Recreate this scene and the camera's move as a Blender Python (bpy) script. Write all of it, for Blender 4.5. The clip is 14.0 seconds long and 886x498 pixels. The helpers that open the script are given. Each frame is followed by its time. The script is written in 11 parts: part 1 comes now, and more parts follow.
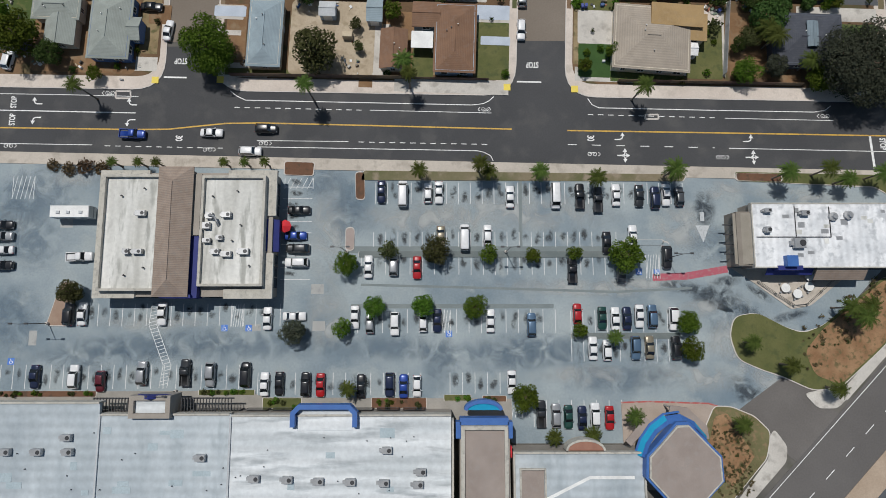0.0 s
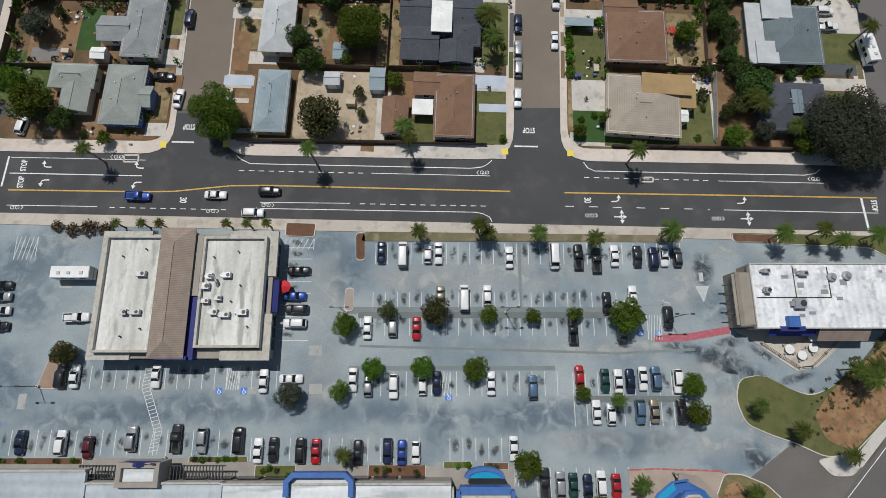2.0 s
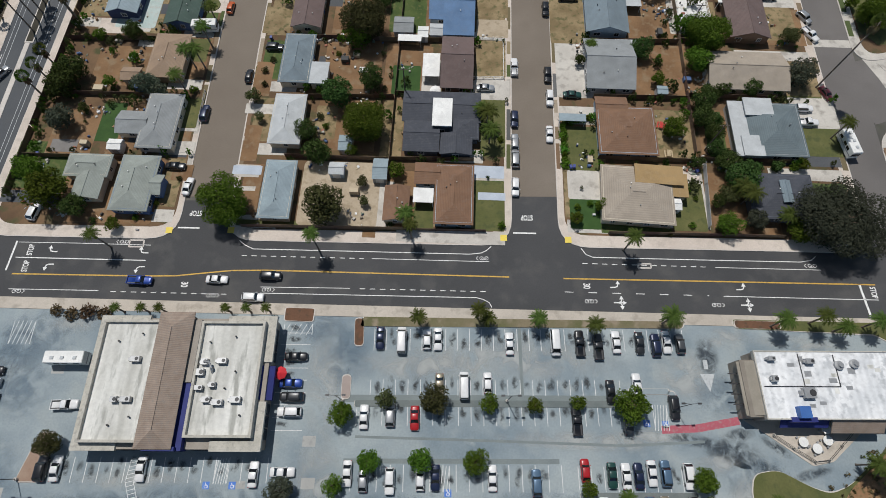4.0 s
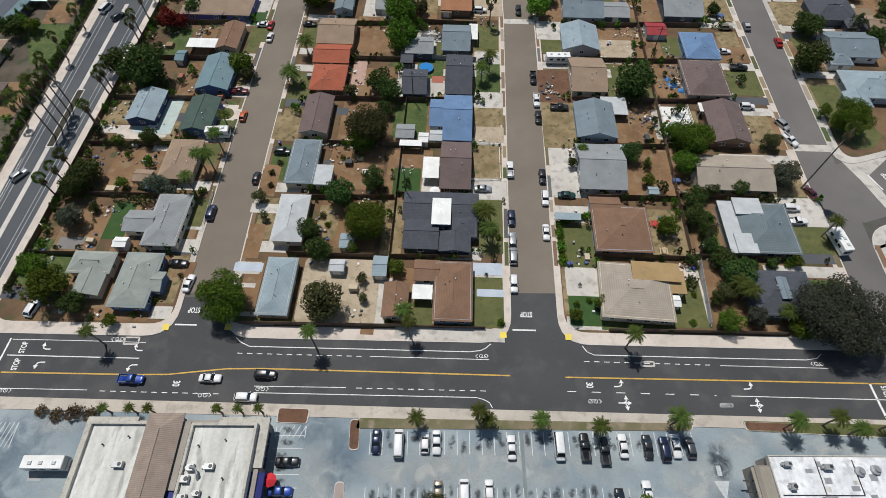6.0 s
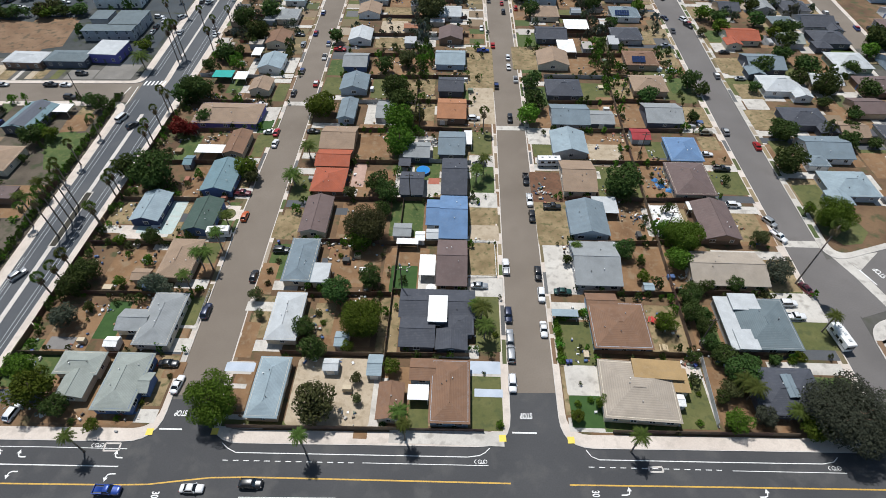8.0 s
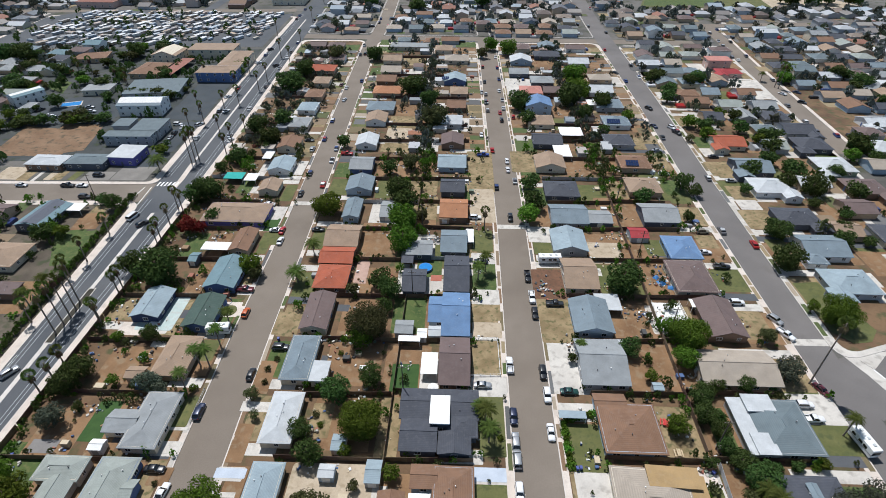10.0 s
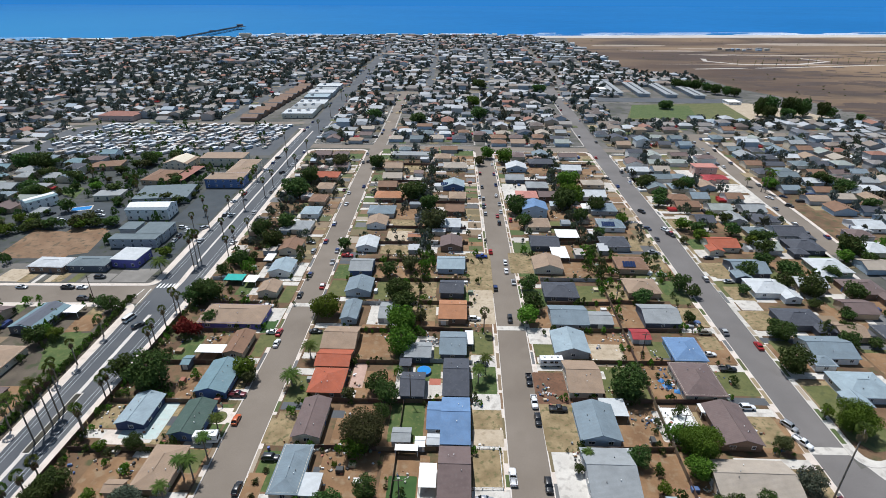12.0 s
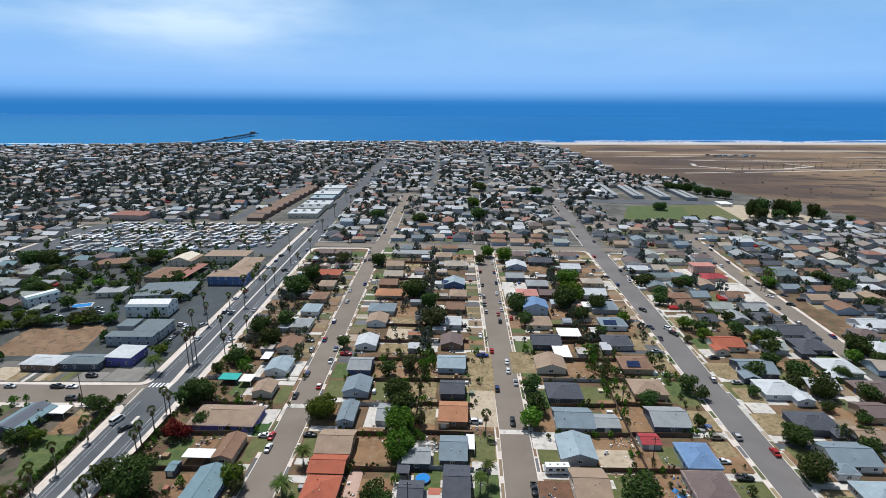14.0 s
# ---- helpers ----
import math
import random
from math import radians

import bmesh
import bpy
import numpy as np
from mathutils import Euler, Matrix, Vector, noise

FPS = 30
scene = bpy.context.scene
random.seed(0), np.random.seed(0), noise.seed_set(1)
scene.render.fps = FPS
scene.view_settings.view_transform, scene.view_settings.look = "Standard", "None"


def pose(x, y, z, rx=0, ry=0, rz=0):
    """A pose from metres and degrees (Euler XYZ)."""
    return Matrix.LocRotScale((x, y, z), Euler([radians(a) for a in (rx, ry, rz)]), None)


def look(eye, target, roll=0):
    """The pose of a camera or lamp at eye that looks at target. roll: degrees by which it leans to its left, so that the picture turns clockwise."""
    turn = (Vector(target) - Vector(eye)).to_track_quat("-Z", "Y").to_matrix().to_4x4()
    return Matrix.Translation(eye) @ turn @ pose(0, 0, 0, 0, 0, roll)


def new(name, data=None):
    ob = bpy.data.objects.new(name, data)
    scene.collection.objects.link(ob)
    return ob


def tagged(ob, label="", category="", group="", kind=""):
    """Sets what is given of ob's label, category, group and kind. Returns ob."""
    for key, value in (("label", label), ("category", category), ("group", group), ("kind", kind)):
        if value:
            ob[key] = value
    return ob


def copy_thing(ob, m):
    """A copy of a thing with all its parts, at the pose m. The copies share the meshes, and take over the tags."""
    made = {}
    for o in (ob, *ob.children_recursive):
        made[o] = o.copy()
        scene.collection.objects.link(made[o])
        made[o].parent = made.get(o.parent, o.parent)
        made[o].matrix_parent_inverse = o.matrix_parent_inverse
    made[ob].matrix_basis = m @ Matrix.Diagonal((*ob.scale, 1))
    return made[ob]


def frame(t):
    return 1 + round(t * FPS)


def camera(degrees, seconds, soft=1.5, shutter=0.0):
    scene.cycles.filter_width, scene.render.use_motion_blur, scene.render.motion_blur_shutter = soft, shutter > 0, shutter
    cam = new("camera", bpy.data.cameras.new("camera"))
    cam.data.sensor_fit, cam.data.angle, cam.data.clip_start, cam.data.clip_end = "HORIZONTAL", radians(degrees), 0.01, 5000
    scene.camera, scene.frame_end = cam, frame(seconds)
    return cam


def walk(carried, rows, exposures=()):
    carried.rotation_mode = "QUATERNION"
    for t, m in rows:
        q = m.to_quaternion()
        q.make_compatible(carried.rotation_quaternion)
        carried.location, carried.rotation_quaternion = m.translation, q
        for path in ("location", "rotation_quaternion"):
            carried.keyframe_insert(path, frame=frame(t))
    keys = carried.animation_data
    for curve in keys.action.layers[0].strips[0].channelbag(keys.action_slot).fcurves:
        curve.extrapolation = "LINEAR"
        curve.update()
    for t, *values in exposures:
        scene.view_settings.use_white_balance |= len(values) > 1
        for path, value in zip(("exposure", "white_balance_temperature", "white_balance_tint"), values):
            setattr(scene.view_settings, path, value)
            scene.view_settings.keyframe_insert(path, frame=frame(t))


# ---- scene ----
# camera
cam = camera(79.5, 14.0, 0.75)
PATH = [
    (0, (-0.424, -0.688, 110.926), (-0.415, -0.454, 108.94), 2.2),
    (0.5, (-0.439, -0.705, 110.941), (-0.428, -0.416, 108.962), 2.1),
    (1, (-0.456, -0.737, 110.964), (-0.445, -0.393, 108.993), 1.9),
    (1.5, (-0.492, -0.78, 110.993), (-0.48, -0.38, 109.034), 1.7),
    (2, (-0.528, -0.81, 111.038), (-0.516, -0.351, 109.091), 1.5),
    (2.5, (-0.514, -0.835, 111.103), (-0.501, -0.311, 109.173), 1.5),
    (3, (-0.419, -0.8, 111.151), (-0.408, -0.201, 109.243), 1.2),
    (5.3, (0.012, -0.713, 111.641), (0.016, 0.257, 109.892), 0.6),
    (5.5, (0.041, -0.686, 111.651), (0.045, 0.315, 109.919), 0.6),
    (6, (0.077, -0.59, 111.671), (0.081, 0.487, 109.986), 0.5),
    (6.5, (0.114, -0.509, 111.728), (0.121, 0.642, 110.093), 0.5),
    (7, (0.261, -0.462, 111.787), (0.269, 0.761, 110.205), 0.4),
    (7.5, (0.518, -0.437, 111.818), (0.525, 0.857, 110.293), 0.3),
    (8, (0.656, -0.368, 111.821), (0.664, 0.993, 110.356), 0.3),
    (8.2, (0.662, -0.353, 111.812), (0.67, 1.036, 110.373), 0.2),
    (10.3, (0.137, -0.306, 111.367), (0.141, 1.332, 110.22), 0.3),
    (10.5, (0.114, -0.294, 111.359), (0.121, 1.366, 110.244), 0.3),
    (11, (0.145, -0.246, 111.399), (0.151, 1.465, 110.363), 0.3),
    (11.5, (0.249, -0.115, 111.46), (0.255, 1.642, 110.504), 0.3),
    (12, (0.388, 0.043, 111.518), (0.393, 1.842, 110.646), 0.2),
    (12.5, (0.536, 0.129, 111.574), (0.539, 1.967, 110.786), 0.2),
    (13, (0.618, 0.121, 111.607), (0.62, 1.994, 110.905), 0.2),
    (13.5, (0.643, 0.011, 111.615), (0.645, 1.913, 110.998), 0.2),
    (14, (0.614, -0.187, 111.611), (0.614, 1.741, 111.081), 0.3),
]
walk(cam, [(t, look(*row)) for t, *row in PATH],
     [(0, -0.38, 6480, 10), (3, -0.33, 6510, 10), (5.5, -0.24, 6510, 10), (6.5, -0.09, 6450, 10), (8, 0.14, 6310, 10), (11, 0.22, 6160, 11), (12.5, 0.28, 6150, 10), (14, 0.17, 6180, 10)])

# ---- light ----
SUN_EL, SUN_AZ = radians(65), math.atan2(-0.45, 0.89)     # azimuth from +y towards +x
sun_dir = Vector((math.sin(SUN_AZ) * math.cos(SUN_EL), math.cos(SUN_AZ) * math.cos(SUN_EL), math.sin(SUN_EL)))
world = bpy.data.worlds.new("sky")
scene.world = world
world.use_nodes = True
wn, wl = world.node_tree.nodes, world.node_tree.links
wn.clear()
w_out = wn.new("ShaderNodeOutputWorld")
w_bg = wn.new("ShaderNodeBackground")
w_sky = wn.new("ShaderNodeTexSky")
w_sky.sky_type, w_sky.sun_disc = "NISHITA", False
w_sky.sun_elevation, w_sky.sun_rotation = SUN_EL, SUN_AZ
w_sky.altitude, w_sky.air_density, w_sky.dust_density, w_sky.ozone_density = 100, 1.0, 0.4, 2.0
w_co = wn.new("ShaderNodeTexCoord")
w_sep = wn.new("ShaderNodeSeparateXYZ")
wl.new(w_co.outputs["Generated"], w_sep.inputs[0])
# a blue marine layer low over the sea, fading upward into the sky
w_ramp = wn.new("ShaderNodeValToRGB")
w_ramp.color_ramp.elements[0].position, w_ramp.color_ramp.elements[0].color = 0.0, (1, 1, 1, 1)
w_ramp.color_ramp.elements[1].position, w_ramp.color_ramp.elements[1].color = 0.40, (0, 0, 0, 1)
wl.new(w_sep.outputs["Z"], w_ramp.inputs[0])
w_fac = wn.new("ShaderNodeMapRange")
w_fac.inputs["From Min"].default_value, w_fac.inputs["From Max"].default_value = -0.05, 0.25
wl.new(w_sep.outputs["Z"], w_fac.inputs["Value"])
w_haze = wn.new("ShaderNodeValToRGB")
hz = w_haze.color_ramp
hz.elements[0].position, hz.elements[0].color = 0.150, (0.88, 5.19, 13.53, 1)
hz.elements[1].position, hz.elements[1].color = 0.80, (8.17, 17.00, 29.16, 1)
for pos, col in ((0.172, (1.28, 5.95, 14.70, 1)), (0.24, (5.40, 12.00, 23.00, 1)), (0.33, (7.20, 14.00, 25.00, 1)), (0.5, (7.30, 14.90, 26.60, 1))):
    hz.elements.new(pos).color = col
wl.new(w_fac.outputs[0], w_haze.inputs[0])
w_mix = wn.new("ShaderNodeMix")
w_mix.data_type = "RGBA"
wl.new(w_ramp.outputs[0], w_mix.inputs["Factor"])
wl.new(w_sky.outputs[0], w_mix.inputs["A"])
wl.new(w_haze.outputs[0], w_mix.inputs["B"])
# thin clouds
w_map = wn.new("ShaderNodeMapping")
w_map.inputs["Scale"].default_value = (2.2, 2.2, 9.0)
w_map.inputs["Location"].default_value = (0.3, 0.1, 0.4)
wl.new(w_co.outputs["Generated"], w_map.inputs[0])
w_noise = wn.new("ShaderNodeTexNoise")
w_noise.inputs["Scale"].default_value, w_noise.inputs["Detail"].default_value = 1.6, 5
wl.new(w_map.outputs[0], w_noise.inputs["Vector"])
w_cr = wn.new("ShaderNodeValToRGB")
w_cr.color_ramp.elements[0].position, w_cr.color_ramp.elements[0].color = 0.34, (0, 0, 0, 1)
w_cr.color_ramp.elements[1].position, w_cr.color_ramp.elements[1].color = 0.62, (1, 1, 1, 1)
wl.new(w_noise.outputs[0], w_cr.inputs[0])
w_up = wn.new("ShaderNodeMapRange")
w_up.inputs["From Min"].default_value, w_up.inputs["From Max"].default_value = 0.03, 0.11
wl.new(w_sep.outputs["Z"], w_up.inputs["Value"])
w_dot = wn.new("ShaderNodeVectorMath")
w_dot.operation = "DISTANCE"
w_map2 = wn.new("ShaderNodeMapping")
w_map2.inputs["Scale"].default_value = (1, 1, 2.6)
wl.new(w_co.outputs["Generated"], w_map2.inputs[0])
wl.new(w_map2.outputs[0], w_dot.inputs[0])
w_dot.inputs[1].default_value = (-0.40, 0.90, 0.135 * 2.6)
w_bank = wn.new("ShaderNodeMapRange")
w_bank.inputs["From Min"].default_value, w_bank.inputs["From Max"].default_value = 0.04, 0.30
w_bank.inputs["To Min"].default_value, w_bank.inputs["To Max"].default_value = 1.0, 0.20
wl.new(w_dot.outputs["Value"], w_bank.inputs["Value"])
w_mul0 = wn.new("ShaderNodeMath")
w_mul0.operation = "MULTIPLY"
wl.new(w_bank.outputs[0], w_mul0.inputs[0])
wl.new(w_up.outputs[0], w_mul0.inputs[1])
w_mul = wn.new("ShaderNodeMath")
w_mul.operation = "MULTIPLY"
wl.new(w_cr.outputs[0], w_mul.inputs[0])
wl.new(w_mul0.outputs[0], w_mul.inputs[1])
w_mix2 = wn.new("ShaderNodeMix")
w_mix2.data_type = "RGBA"
w_mix2.inputs["B"].default_value = (16.66, 20.99, 24.99, 1)
wl.new(w_mul.outputs[0], w_mix2.inputs["Factor"])
wl.new(w_mix.outputs["Result"], w_mix2.inputs["A"])
wl.new(w_mix2.outputs["Result"], w_bg.inputs[0])
w_bg.inputs[1].default_value = 0.036
wl.new(w_bg.outputs[0], w_out.inputs[0])

sun_data = bpy.data.lights.new("sun", "SUN")
sun_data.energy, sun_data.angle, sun_data.color = 4.2, radians(0.53), (1.0, 0.975, 0.935)
sun = new("sun", sun_data)
sun.matrix_world = look(sun_dir * 300, (0, 0, 0))
scene.view_settings.exposure = 0.0

# ---- materials ----
MATS = {}


def surface(name, a, b, scale=0.3, fine=6.0, rough=0.9, metal=0.0, bump=0.3, c=None, vary=0.0, spread=0.2, stripes=None, coat=0.0, stretch=None):
    """Two-scale procedural surface in world metres: a and b mixed by broad noise, c as scattered wear, vary: tint by object."""
    if name in MATS:
        return MATS[name]
    m = bpy.data.materials.new(name)
    m.use_nodes = True
    n, l = m.node_tree.nodes, m.node_tree.links
    bs = n["Principled BSDF"]
    geo = n.new("ShaderNodeNewGeometry")
    n1, n2 = n.new("ShaderNodeTexNoise"), n.new("ShaderNodeTexNoise")
    n1.inputs["Scale"].default_value, n1.inputs["Detail"].default_value = scale, 6
    n2.inputs["Scale"].default_value, n2.inputs["Detail"].default_value = fine, 3
    pos = geo.outputs["Position"]
    if stretch:
        vm = n.new("ShaderNodeVectorMath")
        vm.operation = "MULTIPLY"
        vm.inputs[1].default_value = stretch
        l.new(pos, vm.inputs[0])
        pos = vm.outputs[0]
    l.new(pos, n1.inputs["Vector"])
    l.new(geo.outputs["Position"], n2.inputs["Vector"])
    ramp = n.new("ShaderNodeValToRGB")
    ramp.color_ramp.elements[0].position, ramp.color_ramp.elements[0].color = 0.5 - spread, (*a, 1)
    ramp.color_ramp.elements[1].position, ramp.color_ramp.elements[1].color = 0.5 + spread, (*b, 1)
    l.new(n1.outputs[0], ramp.inputs[0])
    out = ramp.outputs[0]
    if c:
        n3 = n.new("ShaderNodeTexNoise")
        n3.inputs["Scale"].default_value, n3.inputs["Detail"].default_value = scale * 3.1, 8
        l.new(pos, n3.inputs["Vector"])
        r3 = n.new("ShaderNodeValToRGB")
        r3.color_ramp.elements[0].position, r3.color_ramp.elements[1].position = 0.52, 0.66
        l.new(n3.outputs[0], r3.inputs[0])
        mx = n.new("ShaderNodeMix")
        mx.data_type = "RGBA"
        mx.inputs["B"].default_value = (*c, 1)
        l.new(r3.outputs[0], mx.inputs["Factor"])
        l.new(out, mx.inputs["A"])
        out = mx.outputs["Result"]
    hsv = n.new("ShaderNodeHueSaturation")
    mr = n.new("ShaderNodeMapRange")
    mr.inputs["To Min"].default_value, mr.inputs["To Max"].default_value = 0.82, 1.18
    l.new(n2.outputs[0], mr.inputs["Value"])
    if vary:
        oi = n.new("ShaderNodeObjectInfo")
        mv = n.new("ShaderNodeMapRange")
        mv.inputs["To Min"].default_value, mv.inputs["To Max"].default_value = 1 - vary, 1 + vary
        l.new(oi.outputs["Random"], mv.inputs["Value"])
        mm = n.new("ShaderNodeMath")
        mm.operation = "MULTIPLY"
        l.new(mr.outputs[0], mm.inputs[0])
        l.new(mv.outputs[0], mm.inputs[1])
        l.new(mm.outputs[0], hsv.inputs["Value"])
        mh = n.new("ShaderNodeMapRange")
        mh.inputs["To Min"].default_value, mh.inputs["To Max"].default_value = 0.5 - vary * 0.1, 0.5 + vary * 0.1
        l.new(oi.outputs["Random"], mh.inputs["Value"])
        l.new(mh.outputs[0], hsv.inputs["Hue"])
    else:
        l.new(mr.outputs[0], hsv.inputs["Value"])
    l.new(out, hsv.inputs["Color"])
    out = hsv.outputs[0]
    if stripes:
        axis, period, depth = stripes
        wv = n.new("ShaderNodeTexWave")
        wv.bands_direction = axis
        wv.inputs["Scale"].default_value = 0.314159 / period
        wv.inputs["Distortion"].default_value = 0.6
        l.new(geo.outputs["Position"], wv.inputs["Vector"])
        mr2 = n.new("ShaderNodeMapRange")
        mr2.inputs["To Min"].default_value, mr2.inputs["To Max"].default_value = 1 - depth, 1 + depth * 0.4
        l.new(wv.outputs["Fac"], mr2.inputs["Value"])
        hv = n.new("ShaderNodeHueSaturation")
        l.new(mr2.outputs[0], hv.inputs["Value"])
        l.new(out, hv.inputs["Color"])
        out = hv.outputs[0]
    l.new(out, bs.inputs["Base Color"])
    bs.inputs["Roughness"].default_value, bs.inputs["Metallic"].default_value = rough, metal
    bs.inputs["Coat Weight"].default_value = coat
    if bump:
        bp = n.new("ShaderNodeBump")
        bp.inputs["Strength"].default_value, bp.inputs["Distance"].default_value = bump, 0.03
        l.new(n2.outputs[0], bp.inputs["Height"])
        l.new(bp.outputs[0], bs.inputs["Normal"])
    MATS[name] = m
    return m


def glossy(name, col, rough=0.1, metal=0.0, coat=0.0, spec=0.5):
    if name in MATS:
        return MATS[name]
    m = surface(name, col, tuple(v * 0.9 for v in col), 1.5, 20, rough, metal, 0.0, coat=coat)
    m.node_tree.nodes["Principled BSDF"].inputs["Specular IOR Level"].default_value = spec
    return m


ASPHALT = surface("asphalt", (0.048, 0.049, 0.052), (0.070, 0.070, 0.072), 0.06, 3.0, 0.92, 0, 0.2, c=(0.079, 0.078, 0.077))
STREET = surface("street_asphalt", (0.155, 0.128, 0.102), (0.208, 0.175, 0.142), 0.05, 3.0, 0.95, 0, 0.2, c=(0.182, 0.152, 0.122))
AVENUE = surface("avenue_asphalt", (0.062, 0.069, 0.079), (0.100, 0.104, 0.110), 0.05, 3.0, 0.95, 0, 0.2, c=(0.085, 0.090, 0.096))
LOT = surface("lot_asphalt", (0.155, 0.205, 0.243), (0.330, 0.375, 0.388), 0.060, 2.5, 0.9, 0, 0.2, c=(0.290, 0.330, 0.342), spread=0.16)
CONCRETE = surface("concrete", (0.52, 0.45, 0.39), (0.62, 0.55, 0.485), 0.12, 4.0, 0.9, 0, 0.2, c=(0.48, 0.42, 0.365))
PALE_CONCRETE = surface("pale_concrete", (0.44, 0.41, 0.37), (0.57, 0.54, 0.49), 0.15, 4.0, 0.9, 0, 0.2, c=(0.36, 0.335, 0.30))
KERB = surface("kerb_concrete", (0.5, 0.46, 0.42), (0.6, 0.56, 0.52), 0.4, 6.0, 0.9)
KERB_RED = surface("red_kerb_paint", (0.42, 0.09, 0.08), (0.36, 0.10, 0.09), 0.5, 6.0, 0.8, c=(0.40, 0.24, 0.22))
RED_PATH = surface("red_path_paint", (0.42, 0.10, 0.13), (0.36, 0.09, 0.12), 0.5, 6.0, 0.8, c=(0.36, 0.18, 0.19))
PAINT = surface("white_road_paint", (0.80, 0.80, 0.78), (0.70, 0.70, 0.68), 0.8, 8.0, 0.7, c=(0.52, 0.52, 0.51), spread=0.12)
FADED = surface("faded_road_paint", (0.42, 0.44, 0.45), (0.52, 0.54, 0.55), 0.8, 8.0, 0.8, c=(0.34, 0.36, 0.37))
YELLOW = surface("yellow_road_paint", (0.60, 0.36, 0.055), (0.52, 0.31, 0.06), 0.6, 8.0, 0.7, c=(0.36, 0.23, 0.07), spread=0.12)
TACTILE = surface("yellow_tactile_plate", (0.78, 0.60, 0.08), (0.70, 0.55, 0.10), 0.6, 9.0, 0.7)
BLUE_PAINT = surface("blue_road_paint", (0.05, 0.16, 0.55), (0.08, 0.2, 0.55), 0.6, 8.0, 0.7, c=(0.2, 0.3, 0.5))
GRASS = surface("lawn_grass", (0.040, 0.072, 0.017), (0.080, 0.112, 0.030), 0.25, 3.0, 0.95, 0, 0.6, c=(0.11, 0.12, 0.04))
DULL_GRASS = surface("dull_grass", (0.078, 0.090, 0.026), (0.130, 0.128, 0.046), 0.2, 3.0, 0.95, 0, 0.6, c=(0.075, 0.088, 0.03))
VIVID = surface("watered_lawn", (0.026, 0.066, 0.014), (0.042, 0.090, 0.020), 0.3, 3.0, 0.95, 0, 0.5)
DRY = surface("dry_grass", (0.185, 0.135, 0.068), (0.290, 0.218, 0.120), 0.22, 3.0, 0.95, 0, 0.6, c=(0.115, 0.105, 0.045), spread=0.13)
DIRT = surface("bare_dirt", (0.155, 0.086, 0.042), (0.255, 0.152, 0.078), 0.15, 2.5, 0.97, 0, 0.6, c=(0.23, 0.16, 0.095))
MULCH = surface("brown_mulch", (0.115, 0.058, 0.034), (0.165, 0.085, 0.05), 0.3, 3.0, 0.97, 0, 0.8, c=(0.09, 0.055, 0.035))
SANDY = surface("sandy_soil", (0.36, 0.29, 0.205), (0.45, 0.375, 0.28), 0.2, 3.0, 0.97, 0, 0.5, c=(0.31, 0.25, 0.17))
WOOD = surface("weathered_fence_wood", (0.10, 0.065, 0.045), (0.15, 0.10, 0.07), 0.4, 7.0, 0.9, 0, 0.4, vary=0.3)
WHITE_WOOD = surface("white_painted_wood", (0.74, 0.73, 0.70), (0.80, 0.79, 0.77), 0.4, 7.0, 0.7, 0, 0.2)
BARK = surface("bark", (0.10, 0.072, 0.05), (0.16, 0.12, 0.085), 0.8, 9.0, 0.95, 0, 0.8)
PALM_BARK = surface("palm_bark", (0.15, 0.12, 0.095), (0.23, 0.19, 0.15), 0.8, 9.0, 0.95, 0, 0.8, stripes=("Z", 0.25, 0.3))
METAL = surface("galvanised_metal", (0.34, 0.345, 0.35), (0.44, 0.445, 0.45), 0.8, 9.0, 0.5, 0.6, 0.1)
DARK_METAL = surface("dark_metal", (0.045, 0.045, 0.048), (0.065, 0.065, 0.068), 0.8, 9.0, 0.5, 0.4, 0.1)
RUBBER = surface("tyre_rubber", (0.018, 0.018, 0.018), (0.026, 0.026, 0.026), 2, 9.0, 0.85)
GLASS = glossy("dark_glass", (0.012, 0.015, 0.018), 0.04, 0, 0, 0.6)
WIN = glossy("window_glass", (0.035, 0.042, 0.05), 0.05, 0, 0, 0.6)
POOL = glossy("pool_water", (0.03, 0.22, 0.55), 0.05)
LAMP_GLASS = glossy("headlamp_lens", (0.65, 0.66, 0.68), 0.08)
TAIL_GLASS = glossy("tail_lamp_lens", (0.30, 0.012, 0.012), 0.12)
TRUNK_DARK = surface("pole_wood", (0.075, 0.055, 0.042), (0.11, 0.085, 0.065), 0.8, 9.0, 0.9, 0, 0.4)


def leaf_mat(name, a, b):
    m = surface(name, a, b, 0.9, 7.0, 0.85, 0, 0.0, vary=0.32, spread=0.22)
    m.node_tree.nodes["Principled BSDF"].inputs["Specular IOR Level"].default_value = 0.12
    n = m.node_tree.nodes
    l = m.node_tree.links
    tr = n.new("ShaderNodeBsdfTranslucent")
    mix = n.new("ShaderNodeMixShader")
    mix.inputs[0].default_value = 0.3
    bs = n["Principled BSDF"]
    src = bs.inputs["Base Color"].links[0].from_socket
    l.new(src, tr.inputs[0])
    l.new(bs.outputs[0], mix.inputs[1])
    l.new(tr.outputs[0], mix.inputs[2])
    l.new(mix.outputs[0], n["Material Output"].inputs[0])
    return m


